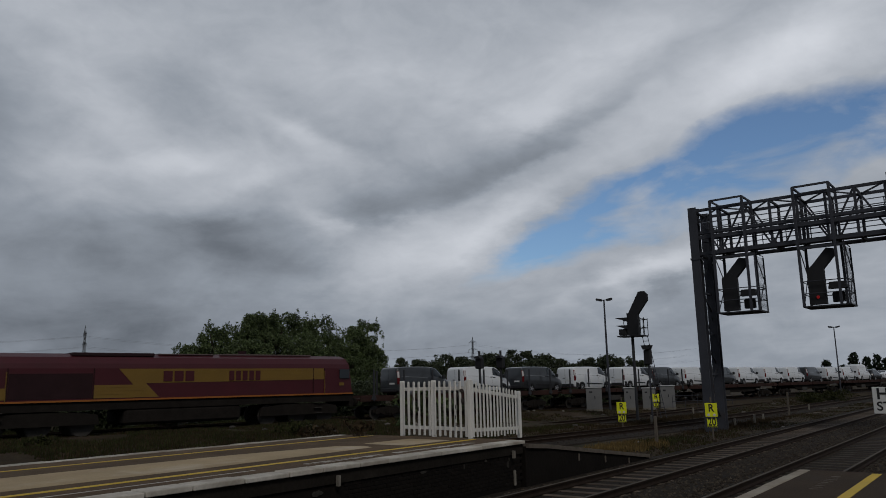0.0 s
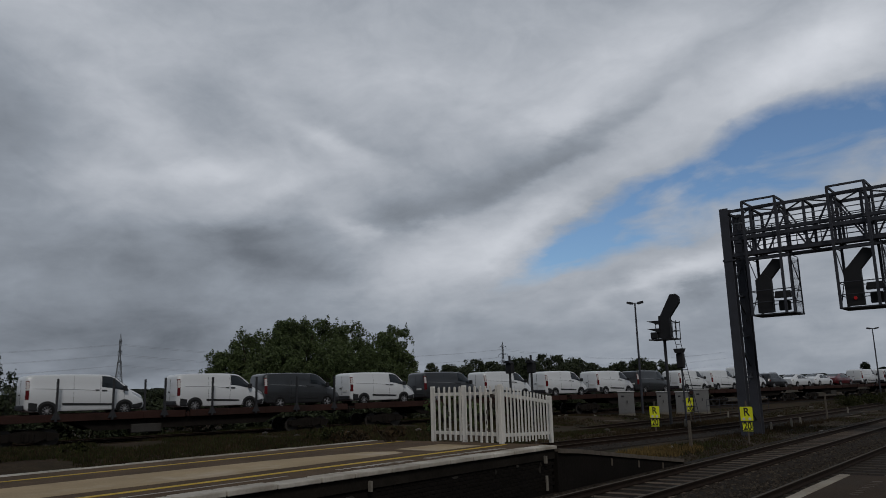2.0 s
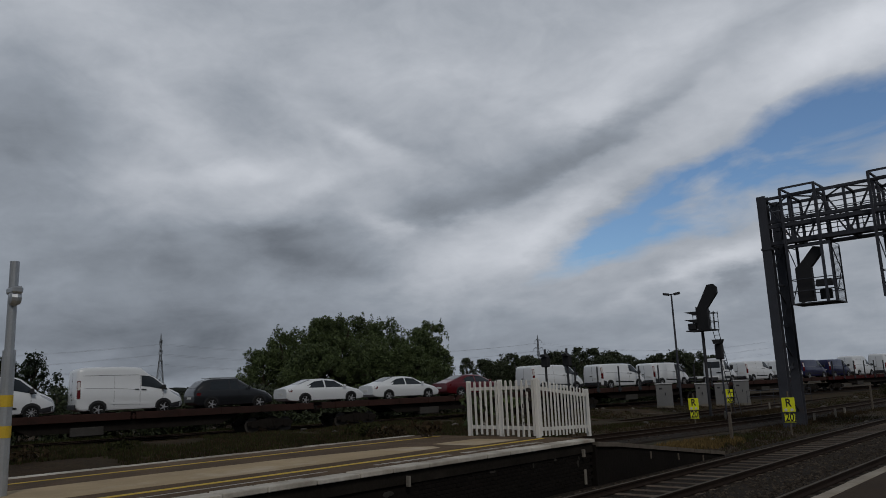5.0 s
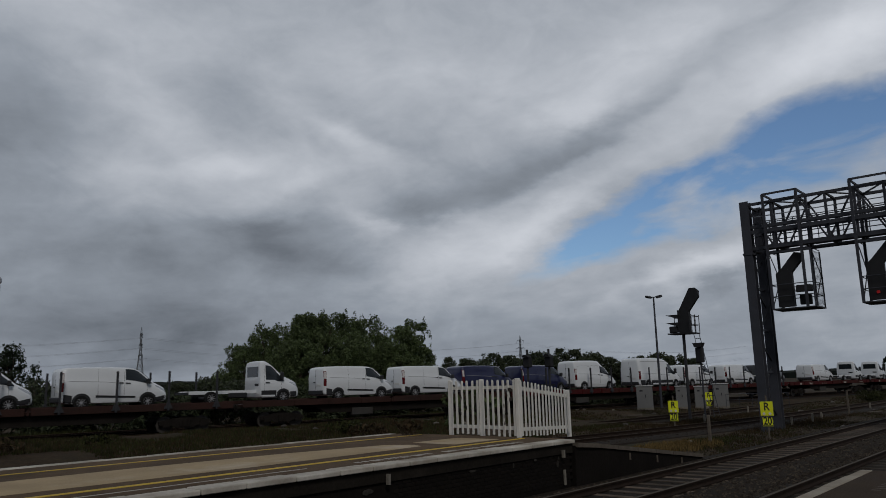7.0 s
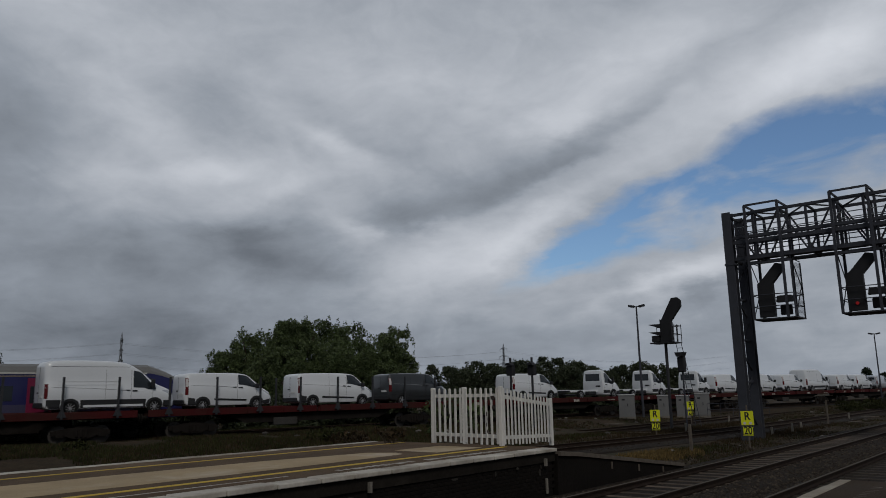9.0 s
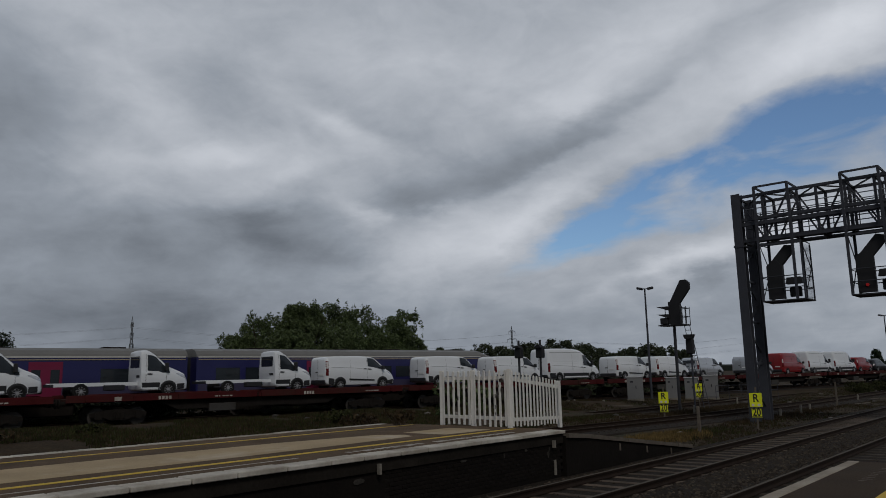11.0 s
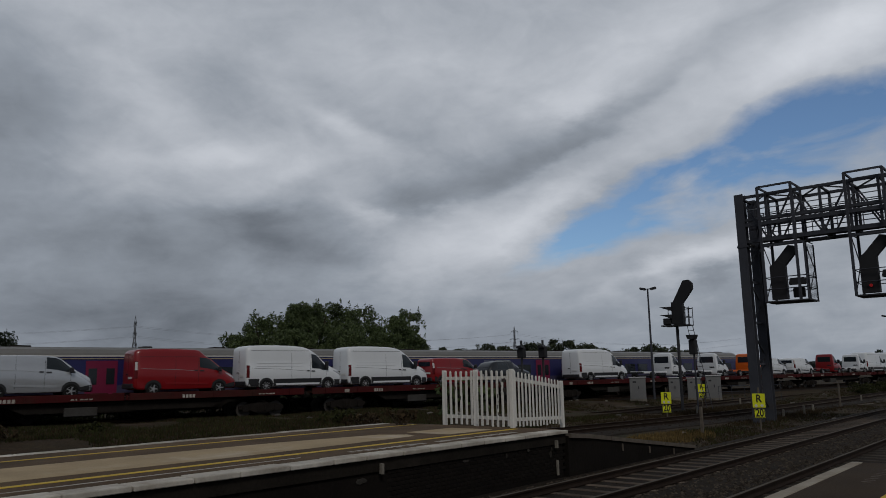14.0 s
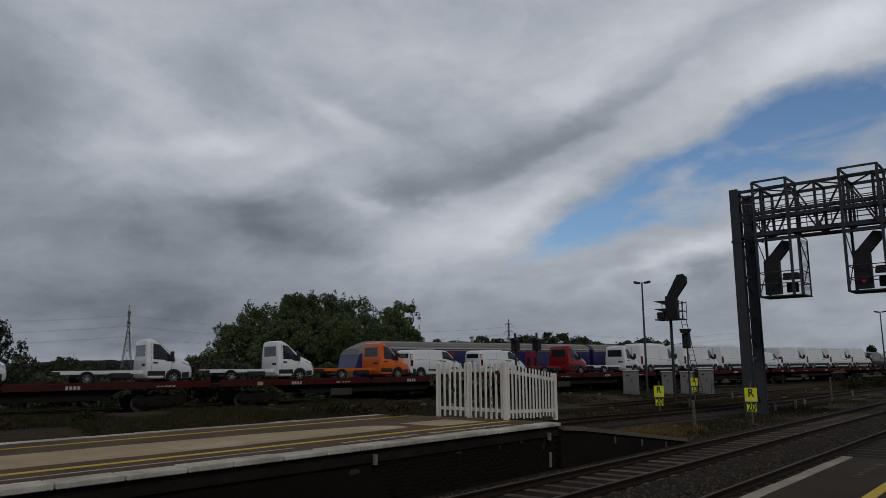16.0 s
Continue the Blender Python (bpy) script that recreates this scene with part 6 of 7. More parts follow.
def mast_signal():
    top = empty("signal_post", "black signal on a post with ladder and platform basket", "railway signal")
    x, y = -19.9, 46.4
    part("post", bar(bmesh.new(), (x, y, -1.3), (x, y, 5.6), 0.095, n=12), M["dark_steel"], top)
    part("basket_floor", bx(x - 0.85, x + 0.80, y - 0.5, y + 0.7, 4.18, 4.26), M["black"], top)
    for z in (4.75, 5.3):
        for a, b in (((x - 0.85, y + 0.7), (x + 0.8, y + 0.7)), ((x + 0.8, y - 0.5), (x + 0.8, y + 0.7))):
            part("basket_rail", bar(bmesh.new(), (*a, z), (*b, z), 0.025), M["dark_steel"], top)
    for dx, dy in ((-0.85, 0.7), (0.0, 0.7), (0.5, 0.7), (0.8, 0.7), (0.8, 0.1), (0.8, -0.5)):
        part("basket_upright", bar(bmesh.new(), (x + dx, y + dy, 4.2), (x + dx, y + dy, 5.4), 0.025), M["dark_steel"], top)
    bm = prism(bmesh.new(), [(x - 0.25, 4.3), (x + 0.5, 4.3), (x + 0.5, 5.6), (x - 0.25, 5.75)], y - 0.15, y + 0.15)
    part("backing_board", bm, M["black"], top, "black signal backing board")
    bm = prism(bmesh.new(), [(x - 0.25, 5.55), (x + 0.42, 5.5), (x + 1.20, 6.50), (x + 1.20, 6.88), (x + 0.98, 7.1), (x + 0.62, 7.08)], y - 0.12, y + 0.12)
    part("route_indicator", bm, M["black"], top, "slanting black route indicator")
    for z in (5.45, 4.95):
        bm = prism(bmesh.new(), [(x - 1.05, z), (x - 0.2, z - 0.28), (x - 0.2, z)], y - 0.25, y + 0.2)
        part("hood", bm, M["black"], top)
    part("subsidiary_signal", bx(x - 0.85, x - 0.35, y - 0.2, y + 0.15, 4.3, 4.72, bevel=0.04), M["black"], top)
    # ladder and the small signal on its own bracket
    bm = bmesh.new()
    for o in (0.55, 0.9):
        bar(bm, (x + o, y + 0.3, 4.2), (x + o + 0.9, y + 0.3, -1.0), 0.022)
    for k in range(16):
        t = k / 16
        bar(bm, (x + 0.55 + 0.9 * t, y + 0.3, 4.2 - 5.2 * t), (x + 0.9 + 0.9 * t, y + 0.3, 4.2 - 5.2 * t), 0.018)
    part("ladder", bm, M["grey_steel"], top, "steel access ladder")
    part("small_signal", bx(x + 0.72, x + 1.18, y - 0.15, y + 0.2, 2.35, 3.3, bevel=0.05), M["black"], top, "small black signal box")
    part("small_signal_hood", prism(bmesh.new(), [(x + 0.66, 3.58), (x + 1.26, 3.58), (x + 1.14, 3.31), (x + 0.76, 3.31)], y - 0.35, y + 0.2), M["black"], top)
    part("small_signal_post", bar(bmesh.new(), (x + 0.95, y + 0.1, -1.2), (x + 0.95, y + 0.1, 2.4), 0.06, n=8), M["grey_steel"], top)


mast_signal()


def post_signal(x, y):
    top = empty("post_signal", "slim black shunting signal on a post", "railway signal", "pair of post signals")
    part("post", bar(bmesh.new(), (x, y, -1.2), (x, y, 3.3), 0.07, n=8), M["dark_steel"], top)
    part("signal_box", bx(x - 0.24, x + 0.24, y - 0.15, y + 0.15, 2.25, 2.85, bevel=0.04), M["black"], top, "black signal box")
    part("hood", prism(bmesh.new(), [(x - 0.24, 2.85), (x + 0.24, 2.85), (x + 0.1, 3.0), (x - 0.1, 3.0)], y - 0.3, y + 0.1), M["black"], top)


post_signal(-25.6, 37.0), post_signal(-24.55, 37.7)


# ---- speed boards ----
def speed_board(x, y, top_z, w, turn, label):
    ob = empty("speed_board", label, "railway sign", "speed boards", pose(x, y, 0, 0, 0, turn))
    part("post", bar(bmesh.new(), (0, 0.04, -1.25), (0, 0.04, top_z + 0.25), 0.035, n=8), M["wood"], ob, "dull timber-coloured post")
    h = w
    b = part("upper_board", bx(-w * 0.43, w * 0.43, -0.015, 0.015, top_z - h, top_z, bevel=0.006), M["sign_yellow"], ob, "fluorescent yellow board")
    face = lambda z: Matrix.Translation((0, -0.018, z)) @ Matrix.Rotation(radians(90), 4, "X")
    words("lettering", "R", w * 0.78, M["sign_black"], b, face(top_z - h * 0.38) @ Matrix.Diagonal((0.85, 1, 1, 1)))
    for s in (-0.2, 0.2):
        bm = bmesh.new()
        lathe(bm, [(w * 0.10, -0.004), (w * 0.10, 0.004)], (s * w, -0.018, top_z - h * 0.86), 12)
        part("reflector", bm, M["sign_white"], b)
    lo = top_z - h - 0.05
    w2 = w * 0.74
    c = part("lower_board", bx(-w2 / 2, w2 / 2, -0.015, 0.015, lo - w * 0.66, lo, bevel=0.006), M["sign_yellow"], ob, "fluorescent yellow board")
    words("lettering", "20", w * 0.76, M["sign_black"], c, face(lo - w * 0.31) @ Matrix.Diagonal((0.74, 1, 1, 1)))
    bm = bmesh.new()
    t = 0.022
    for q in ((-w2 / 2, w2 / 2, lo - t, lo), (-w2 / 2, w2 / 2, lo - w * 0.62, lo - w * 0.62 + t), (-w2 / 2, -w2 / 2 + t, lo - w * 0.62, lo), (w2 / 2 - t, w2 / 2, lo - w * 0.62, lo)):
        box(bm, q[0], q[1], -0.020, -0.016, q[2], q[3])
    part("border", bm, M["sign_black"], c, "black border")


speed_board(-10.64, 32.49, 0.36, 0.57, 12, "yellow speed board reading R 20 beside the main line")
speed_board(-16.68, 36.9, 0.28, 0.58, 12, "yellow speed board reading R 20 beside the loop")
speed_board(-20.45, 51.0, 0.42, 0.53, 14, "yellow speed board reading R 20 by the cabinets")


def stop_board():
    ob = empty("stop_board", "white stop board with black lettering on a post", "railway sign", "", pose(-2.43, 20.0, 0, 0, 0, 6))
    part("post", bar(bmesh.new(), (0.1, 0.05, -1.2), (0.1, 0.05, 1.1), 0.04, n=8), M["galv"], ob)
    b = part("board", bx(-0.38, 0.48, -0.015, 0.015, 0.50, 1.10, bevel=0.008), M["sign_white"], ob, "white board")
    for body, z in (("HST", 0.94), ("STOP", 0.66)):
        words("lettering", body, 0.36 if body == "HST" else 0.28, M["sign_black"], b, Matrix.Translation((0.02, -0.018, z)) @ Matrix.Rotation(radians(90), 4, "X"))


stop_board()


# ---- lineside cabinets, posts, lamps ----
def relay_cabinet(x, y, w, d, h, turn):
    z = ground_z(x, y)
    ob = empty("relay_cabinet", "grey steel relay cabinet with a pale overhanging top", "cabinet", "relay cabinets", pose(x, y, z, 0, 0, turn))
    part("plinth", bx(-w / 2 - 0.03, w / 2 + 0.03, -d / 2 - 0.03, d / 2 + 0.03, -0.3, 0.12), M["concrete"], ob)
    b = part("body", bx(-w / 2, w / 2, -d / 2, d / 2, 0.12, h - 0.07, bevel=0.015), M["cabinet"], ob)
    part("lid", bx(-w / 2 - 0.06, w / 2 + 0.06, -d / 2 - 0.06, d / 2 + 0.06, h - 0.07, h, bevel=0.015), M["cabinet_top"], ob, "pale overhanging lid")
    for i in (-1, 1):
        dr = part("door", bx(min(0.015 * i, i * (w / 2 - 0.04)), max(0.015 * i, i * (w / 2 - 0.04)), -d / 2 - 0.015, -d / 2, 0.2, h - 0.14), M["cabinet"], b, "cabinet door")
    part("handle", bx(0.04, 0.10, -d / 2 - 0.04, -d / 2 - 0.015, h * 0.5, h * 0.62), M["dark_steel"], b)
    part("vent", bx(-w * 0.3, -w * 0.1, -d / 2 - 0.02, -d / 2 - 0.015, h * 0.75, h * 0.82), M["dark_steel"], b)


for c in ((-25.8, 52.3, 1.15, 0.8, 1.75, 25), (-24.75, 56.4, 0.8, 0.7, 1.72, 20), (-23.9, 58.2, 1.0, 0.7, 1.72, 20), (-23.1, 60.1, 1.15, 0.8, 1.9, 20)):
    relay_cabinet(*c)


def lamp_post(x, y, h, label):
    z = ground_z(x, y)
    ob = empty("lamp_post", label, "lamp post", "yard lamp posts", pose(x, y, z, 0, 0, 20))
    part("pole", bar(bmesh.new(), (0, 0, -0.2), (0, 0, h), 0.10, 0.06, 10), M["grey_steel"], ob)
    part("crossarm", bar(bmesh.new(), (-0.3, 0, h), (0.35, 0, h), 0.035), M["grey_steel"], ob)
    for s, t in ((-0.38, 12), (0.42, -12)):
        b = part("floodlight", bx(-0.25, 0.25, -0.22, 0.22, -0.07, 0.09, bevel=0.04), M["dark_steel"], ob, "dark floodlight head")
        b.matrix_basis = pose(s, 0, h + 0.02, 0, t, 0)
        part("lens", bx(-0.20, 0.20, -0.17, 0.17, -0.085, -0.07), M["galv"], b)


lamp_post(-25.75, 54.9, 8.55, "tall yard lamp post with twin floodlights")
lamp_post(-17.6, 101.9, 8.1, "distant yard lamp post with twin floodlights")


def camera_pole():
    ob = empty("platform_pole", "galvanised platform pole with bracket and yellow bands", "pole", "", pose(-13.0, 4.12, 0))
    part("lower_tube", bar(bmesh.new(), (0, 0, 0), (0, 0, 2.2), 0.095, n=14), M["galv"], ob)
    part("upper_tube", bar(bmesh.new(), (0, 0, 2.2), (0, 0, 3.62), 0.07, n=14), M["galv"], ob, "square-topped tube")
    for z in (1.42, 0.95):
        part("yellow_band", bar(bmesh.new(), (0, 0, z - 0.09), (0, 0, z + 0.09), 0.099, n=14), M["yellow"], ob, "yellow band")
    part("bracket", bx(-0.10, 0.24, -0.08, 0.08, 3.08, 3.2, bevel=0.03), M["galv"], ob)
    part("camera_dome", lathe(bmesh.new(), [(0.02, -0.09), (0.10, -0.07), (0.13, 0), (0.10, 0.07), (0.02, 0.09)], (0.1, 0, 3.02), 14), M["galv"], ob)


camera_pole()


def stub_post(x, y, h, w, m, name, label):
    z = ground_z(x, y)
    bm = bmesh.new()
    box(bm, x - w, x + w, y - w, y + w, z - 0.2, z + h, bevel=w * 0.25)
    tagged(part(name, bm, M[m]), label, "post")


stub_post(-11.96, 29.6, 1.1, 0.055, "wood", "timber_post", "short weathered timber post in dry grass")
stub_post(-12.5, 53.7, 1.55, 0.05, "wood", "marker_post", "thin timber marker post by the loop")
stub_post(-5.9, 46.0, 1.35, 0.05, "wood", "marker_post", "thin timber marker post between tracks")
for x, y, h in ((-12.2, 44.5, 0.5), (-12.6, 47.8, 0.4), (-13.0, 62, 0.5), (-19.3, 55, 0.5), (-12.3, 41.2, 0.45), (-17.6, 43.0, 0.5)):
    stub_post(x, y, h, 0.05, "concrete", "lineside_marker", "small grey lineside marker stub")


def hand_rail():
    ob = empty("tube_railing", "low galvanised tube railing beside the cabinets", "railing")
    a, b = Vector((-22.3, 59.0, -0.35)), Vector((-19.9, 66.5, -0.4))
    for h in (0.0, 0.45):
        part("rail", bar(bmesh.new(), a + Vector((0, 0, h)), b + Vector((0, 0, h)), 0.02), M["grey_steel"], ob)
    for i in range(6):
        c = a + (b - a) * (i / 5)
        part("upright", bar(bmesh.new(), (c.x, c.y, ground_z(c.x, c.y) - 0.1), (c.x, c.y, c.z + 0.45), 0.02), M["grey_steel"], ob)


hand_rail()


# ---- power line ----
def pylon(x, y, h, turn, label):
    ob = empty("pylon", label, "pylon", "power line pylons", pose(x, y, -1.5, 0, 0, turn))
    w = lambda z: 0.5 + 3.4 * max(0, 1 - z / (h * 0.72)) ** 1.15
    bm = bmesh.new()
    zs = [h * f for f in (0, 0.14, 0.27, 0.38, 0.48, 0.56, 0.63, 0.70, 0.77, 0.84, 0.91)]
    cs = ((-1, -1), (1, -1), (1, 1), (-1, 1))
    for a, b in zip(zs, zs[1:]):
        for (i, j), (k, l) in zip(cs, cs[1:] + cs[:1]):
            bar(bm, (i * w(a), j * w(a), a), (i * w(b), j * w(b), b), 0.22, n=4)
            bar(bm, (i * w(a), j * w(a), a), (k * w(b), l * w(b), b), 0.12, n=4)
            bar(bm, (k * w(a), l * w(a), a), (i * w(b), j * w(b), b), 0.12, n=4)
            bar(bm, (i * w(b), j * w(b), b), (k * w(b), l * w(b), b), 0.12, n=4)
    for i, j in cs:
        bar(bm, (i * 0.5, j * 0.5, zs[-1]), (0, 0, h), 0.16, n=4)
    part("tower", bm, M["lattice"], ob, "tapering lattice tower")
    for f, ln in ((0.58, 8.5), (0.73, 7.2), (0.88, 5.6)):
        for s in (-1, 1):
            bm = bmesh.new()
            z = h * f
            for j in (-0.5, 0.5):
                bar(bm, (s * 0.5, j, z), (s * ln, 0, z + 0.4), 0.14, n=4)
                bar(bm, (s * 0.5, j, z + 1.8), (s * ln, 0, z + 0.4), 0.14, n=4)
            part("crossarm", bm, M["lattice"], ob)
            part("insulator", bar(bmesh.new(), (s * ln, 0, z + 0.4), (s * ln, 0, z - 2.2), 0.14, n=6), M["lattice"], ob)
    return ob


PY = [(-638, -70, 49), (-534.6, 272.4, 50.6), (-431.9, 613.0, 49.5), (-330, 955, 49)]
pylon(*PY[1], -16.8, "tall lattice pylon seen edge-on across the fields")
pylon(*PY[2], -16.8, "distant lattice pylon with three pairs of crossarms")
for f, ln in ((0.58, 8.5), (0.73, 7.2), (0.88, 5.6)):
    for s in (-1, 1):
        for (x0, y0, h0), (x1, y1, h1) in zip(PY, PY[1:]):
            c, q = math.cos(radians(-16.8)), math.sin(radians(-16.8))
            a = Vector((x0 + s * ln * c, y0 + s * ln * q, h0 * f - 3.6))
            b = Vector((x1 + s * ln * c, y1 + s * ln * q, h1 * f - 3.6))
            bm = bmesh.new()
            pts = [a + (b - a) * (i / 12) - Vector((0, 0, 9 * 4 * (i / 12) * (1 - i / 12))) for i in range(13)]
            sweep(bm, pts, [(-0.05, -0.03), (0.05, -0.03), (0, 0.06)])
            tagged(part("power_cable", bm, M["lattice"]), "thin sagging power cable between the pylons", "cable", "power line cables")


# ---- plants ----
def leaf_mesh(name, blobs, per, size, material, droop=0.3, rng=None):
    """Many small leaves in clumps: blobs are (x, y, z, radius, flatness)."""
    rng = rng or np.random.default_rng(7)
    V, F = [], []
    for x, y, z, r, fl in blobs:
        n = int(per * r * r)
        d = rng.normal(size=(n, 3))
        d /= np.linalg.norm(d, axis=1)[:, None]
        rad = r * (0.55 + 0.5 * rng.random(n) ** 0.7)
        c = d * rad[:, None] * np.array([1, 1, fl]) + np.array([x, y, z])
        t = rng.normal(size=(n, 3)) + np.array([0, 0, -droop])
        t /= np.linalg.norm(t, axis=1)[:, None]
        b = np.cross(t, rng.normal(size=(n, 3)))
        b /= np.linalg.norm(b, axis=1)[:, None]
        s = size * (0.6 + 0.8 * rng.random(n))
        for i in range(n):
            k = len(V)
            V += [c[i] - t[i] * s[i], c[i] + b[i] * s[i] * 0.42, c[i] + t[i] * s[i], c[i] - b[i] * s[i] * 0.42]
            F.append((k, k + 1, k + 2, k + 3))
    me = bpy.data.meshes.new(name)
    me.from_pydata([tuple(v) for v in V], [], F)
    me.materials.append(material)
    return me


def tree(az, dist, top_el, half_deg, kind="leaf", label="", seed=1, dens=60, name="tree", base=None, cat="tree"):
    """A tree by its direction from the viewer's place: trunk, limbs and a ragged crown of leaves."""
    rng = np.random.default_rng(seed)
    x, y = -dist * math.sin(radians(az)), dist * math.cos(radians(az))
    g = ground_z(x, y)
    H = EYE + dist * math.tan(radians(top_el)) - g
    R = dist * math.tan(radians(half_deg))
    ob = empty(name, label, cat, "", pose(x, y, g))
    bm = bmesh.new()
    bar(bm, (0, 0, -0.3), (0.05 * R, 0, H * 0.45), H * 0.035 + 0.05, H * 0.02, 8)
    tips = []
    for k in range(9):
        a = 6.2832 * k / 9 + rng.random()
        z0 = H * (0.25 + 0.25 * rng.random())
        e = (R * 0.6 * math.cos(a), R * 0.6 * math.sin(a), H * (0.5 + 0.35 * rng.random()))
        bar(bm, (0.03 * R, 0, z0), e, H * 0.012 + 0.02, 0.03, 5)
        tips.append(e)
    part("trunk", bm, M["bark"], ob, "forked trunk and limbs")
    blobs = []
    n = 110
    for k in range(n):
        u = rng.random()
        a = 6.2832 * rng.random()
        z = H * (0.16 + 0.78 * u)
        prof = math.sqrt(max(0.05, 1 - ((u - 0.42) / 0.62) ** 2))
        rr = R * prof * (0.30 + 0.68 * rng.random() ** 0.7)
        r = R * (0.14 + 0.14 * rng.random())
        blobs.append((rr * math.cos(a), rr * math.sin(a), min(z, H - r * 0.8), r, 0.85))
    for k in range(40):
        a = 6.2832 * rng.random()
        u = 0.45 + 0.52 * rng.random()
        prof = math.sqrt(max(0.05, 1 - ((u - 0.42) / 0.62) ** 2))
        blobs.append((R * prof * math.cos(a), R * prof * math.sin(a), H * u, R * (0.05 + 0.05 * rng.random()), 1.9))
    size = max(0.10, dist * 0.0015)
    me = leaf_mesh("crown", blobs, dens / (size * size) * 0.12, size, M[kind], 0.35, rng)
    c = new("crown", me)
    c.parent = ob
    c["kind"] = "stuff"
    c["label"] = "ragged leafy crown"
    return ob


for i, (az, d, el, hw) in enumerate(((55.9, 74, 3.3, 1.9), (54.0, 74, 4.9, 1.9), (51.6, 74, 5.6, 1.8), (50.9, 73, 5.7, 2.3), (49.2, 76, 5.9, 2.0), (46.9, 72, 5.6, 2.0), (44.2, 71, 4.6, 1.8), (43.3, 73, 5.2, 1.6), (52.0, 69, 3.6, 2.4), (47.6, 69, 3.8, 2.4), (45.0, 69, 3.4, 1.8), (42.4, 74, 3.0, 0.9))):
    tree(az, d, el, hw, "leaf", "leafy green willow in a dense trackside clump", 10 + i)
tree(43.25, 73, 5.7, 0.18, "leaf", "leafless twiggy pole of a dead tree", 60, 20)
for i, (az, d, el, hw) in enumerate(((40.6, 105, 2.0, 0.55), (39.2, 120, 1.7, 0.9), (37.4, 120, 2.1, 1.0), (36.0, 125, 1.9, 0.9), (34.0, 122, 2.1, 1.0), (32.2, 120, 2.4, 0.6), (31.2, 122, 2.2, 0.9), (29.8, 124, 1.9, 1.0), (28.6, 126, 1.5, 0.8), (26.6, 128, 1.5, 0.9), (25.2, 126, 1.75, 1.0), (23.8, 128, 1.5, 0.9), (22.6, 130, 1.2, 0.8), (33.1, 118, 1.7, 1.2), (35.2, 118, 1.5, 1.3), (38.2, 118, 1.4, 1.2), (30.4, 118, 1.5, 1.3), (27.6, 122, 1.1, 1.0))):
    tree(az, d, el + 0.25, hw * 1.15, "leaf_dark", "dark scrubby tree in the distant hedge line", 100 + i, 60)
for i, (az, d, el, hw) in enumerate(((70.9, 92, 3.5, 1.0), (72.6, 95, 3.1, 1.2), (69.5, 100, 2.2, 0.45), (74.5, 94, 3.6, 1.3))):
    tree(az, d, el, hw, "conifer", "dark pine-like tree beyond the lines", 200 + i, 55)
for i, (az, d, el, hw) in enumerate(((8.85, 210, 1.62, 0.34), (8.1, 212, 1.3, 0.3), (7.5, 214, 1.45, 0.3), (10.5, 200, 1.15, 0.35), (6.9, 214, 1.2, 0.4), (9.5, 220, 0.7, 0.5))):
    tree(az, d, el, hw, "conifer", "far dark conifer beside the railway", 300 + i, 170)
# hedge that closes the gap between the clumps
for i, (az, d, el, hw) in enumerate(((58.0, 84, 1.0, 1.4), (60.4, 90, 0.6, 1.5), (66.8, 95, 0.9, 1.2), (64.8, 110, 0.5, 1.2))):
    tree(az, d, el, hw, "leaf_dark", "low dark bush beyond the railway", 400 + i, 50, "bush", None, "bush")


def bush(x, y, r, h, kind, label, seed, name="bush", leaf=0.09):
    rng = np.random.default_rng(seed)
    g = ground_z(x, y) if not (-16 < x < -9.7 and y < 16) else 0.0
    ob = empty(name, label, "bush", "", pose(x, y, g))
    bm = bmesh.new()
    blobs = []
    full = name == "hedge_bush"
    for k in range(26 if full else 11):
        a, q = 6.2832 * rng.random(), rng.random() ** 0.6
        e = (r * q * math.cos(a), r * q * math.sin(a), h * ((0.08 if full else 0.45) + (0.78 if full else 0.5) * rng.random()))
        bar(bm, (0.05 * math.cos(a), 0.05 * math.sin(a), -0.1), e, 0.018, 0.007, 4)
        blobs.append((*e, r * (0.22 + 0.16 * rng.random()), 0.8))
    part("woody_base", bm, M["bark"], ob)["kind"] = "stuff"
    c = new("leaves", leaf_mesh("leaves", blobs, 55 / leaf * (1.5 if full else 1.0), leaf, M[kind], 0.5, rng))
    c.parent = ob
    c["kind"] = "stuff"


for k in range(22):
    s_ = -14 + 4.1 * k
    px, py, _ = on_line(46.5 + 1.5 * math.sin(k * 2.3), s_ + 0.8 * math.sin(k * 5.1))
    bush(px, py, 2.5, (2.3 + 0.5 * math.sin(k * 1.7)) * (1.0 if k < 16 else 0.8), "leaf_dark", "dark overgrown hedge bush beyond the lines", 500 + k, "hedge_bush", 0.12)
bush(-15.3, 19.0, 0.85, 2.72, "leaf", "green buddleia growing behind the fence", 1)
bush(-15.0, 15.6, 0.4, 0.4, "weed_brown", "dead weeds at the platform's end", 12)
bush(-22.4, 21.3, 0.9, 0.6, "weed_brown", "brown dead weed stalks beside the line", 2)
bush(-24.6, 21.9, 0.8, 0.4, "grass", "green weeds beside the line", 3)
bush(-28.5, 13.2, 0.6, 0.3, "grass", "low weeds beside the line", 4)
bush(-27.5, 9.5, 0.7, 0.35, "weed_brown", "brown dead weed stalks beside the line", 5)
bush(-16.2, 82.0, 2.2, 0.8, "grass", "low green scrub by the goods line", 6, leaf=0.09)
bush(-2.3, 14.5, 0.4, 0.75, "leaf", "small weed bush beyond the platform ramp", 8)
bush(-27.8, 6.2, 0.8, 0.4, "grass", "green weeds beside the line", 9)
bush(-21.0, 18.0, 0.8, 0.55, "grass", "green weeds beside the line", 13)


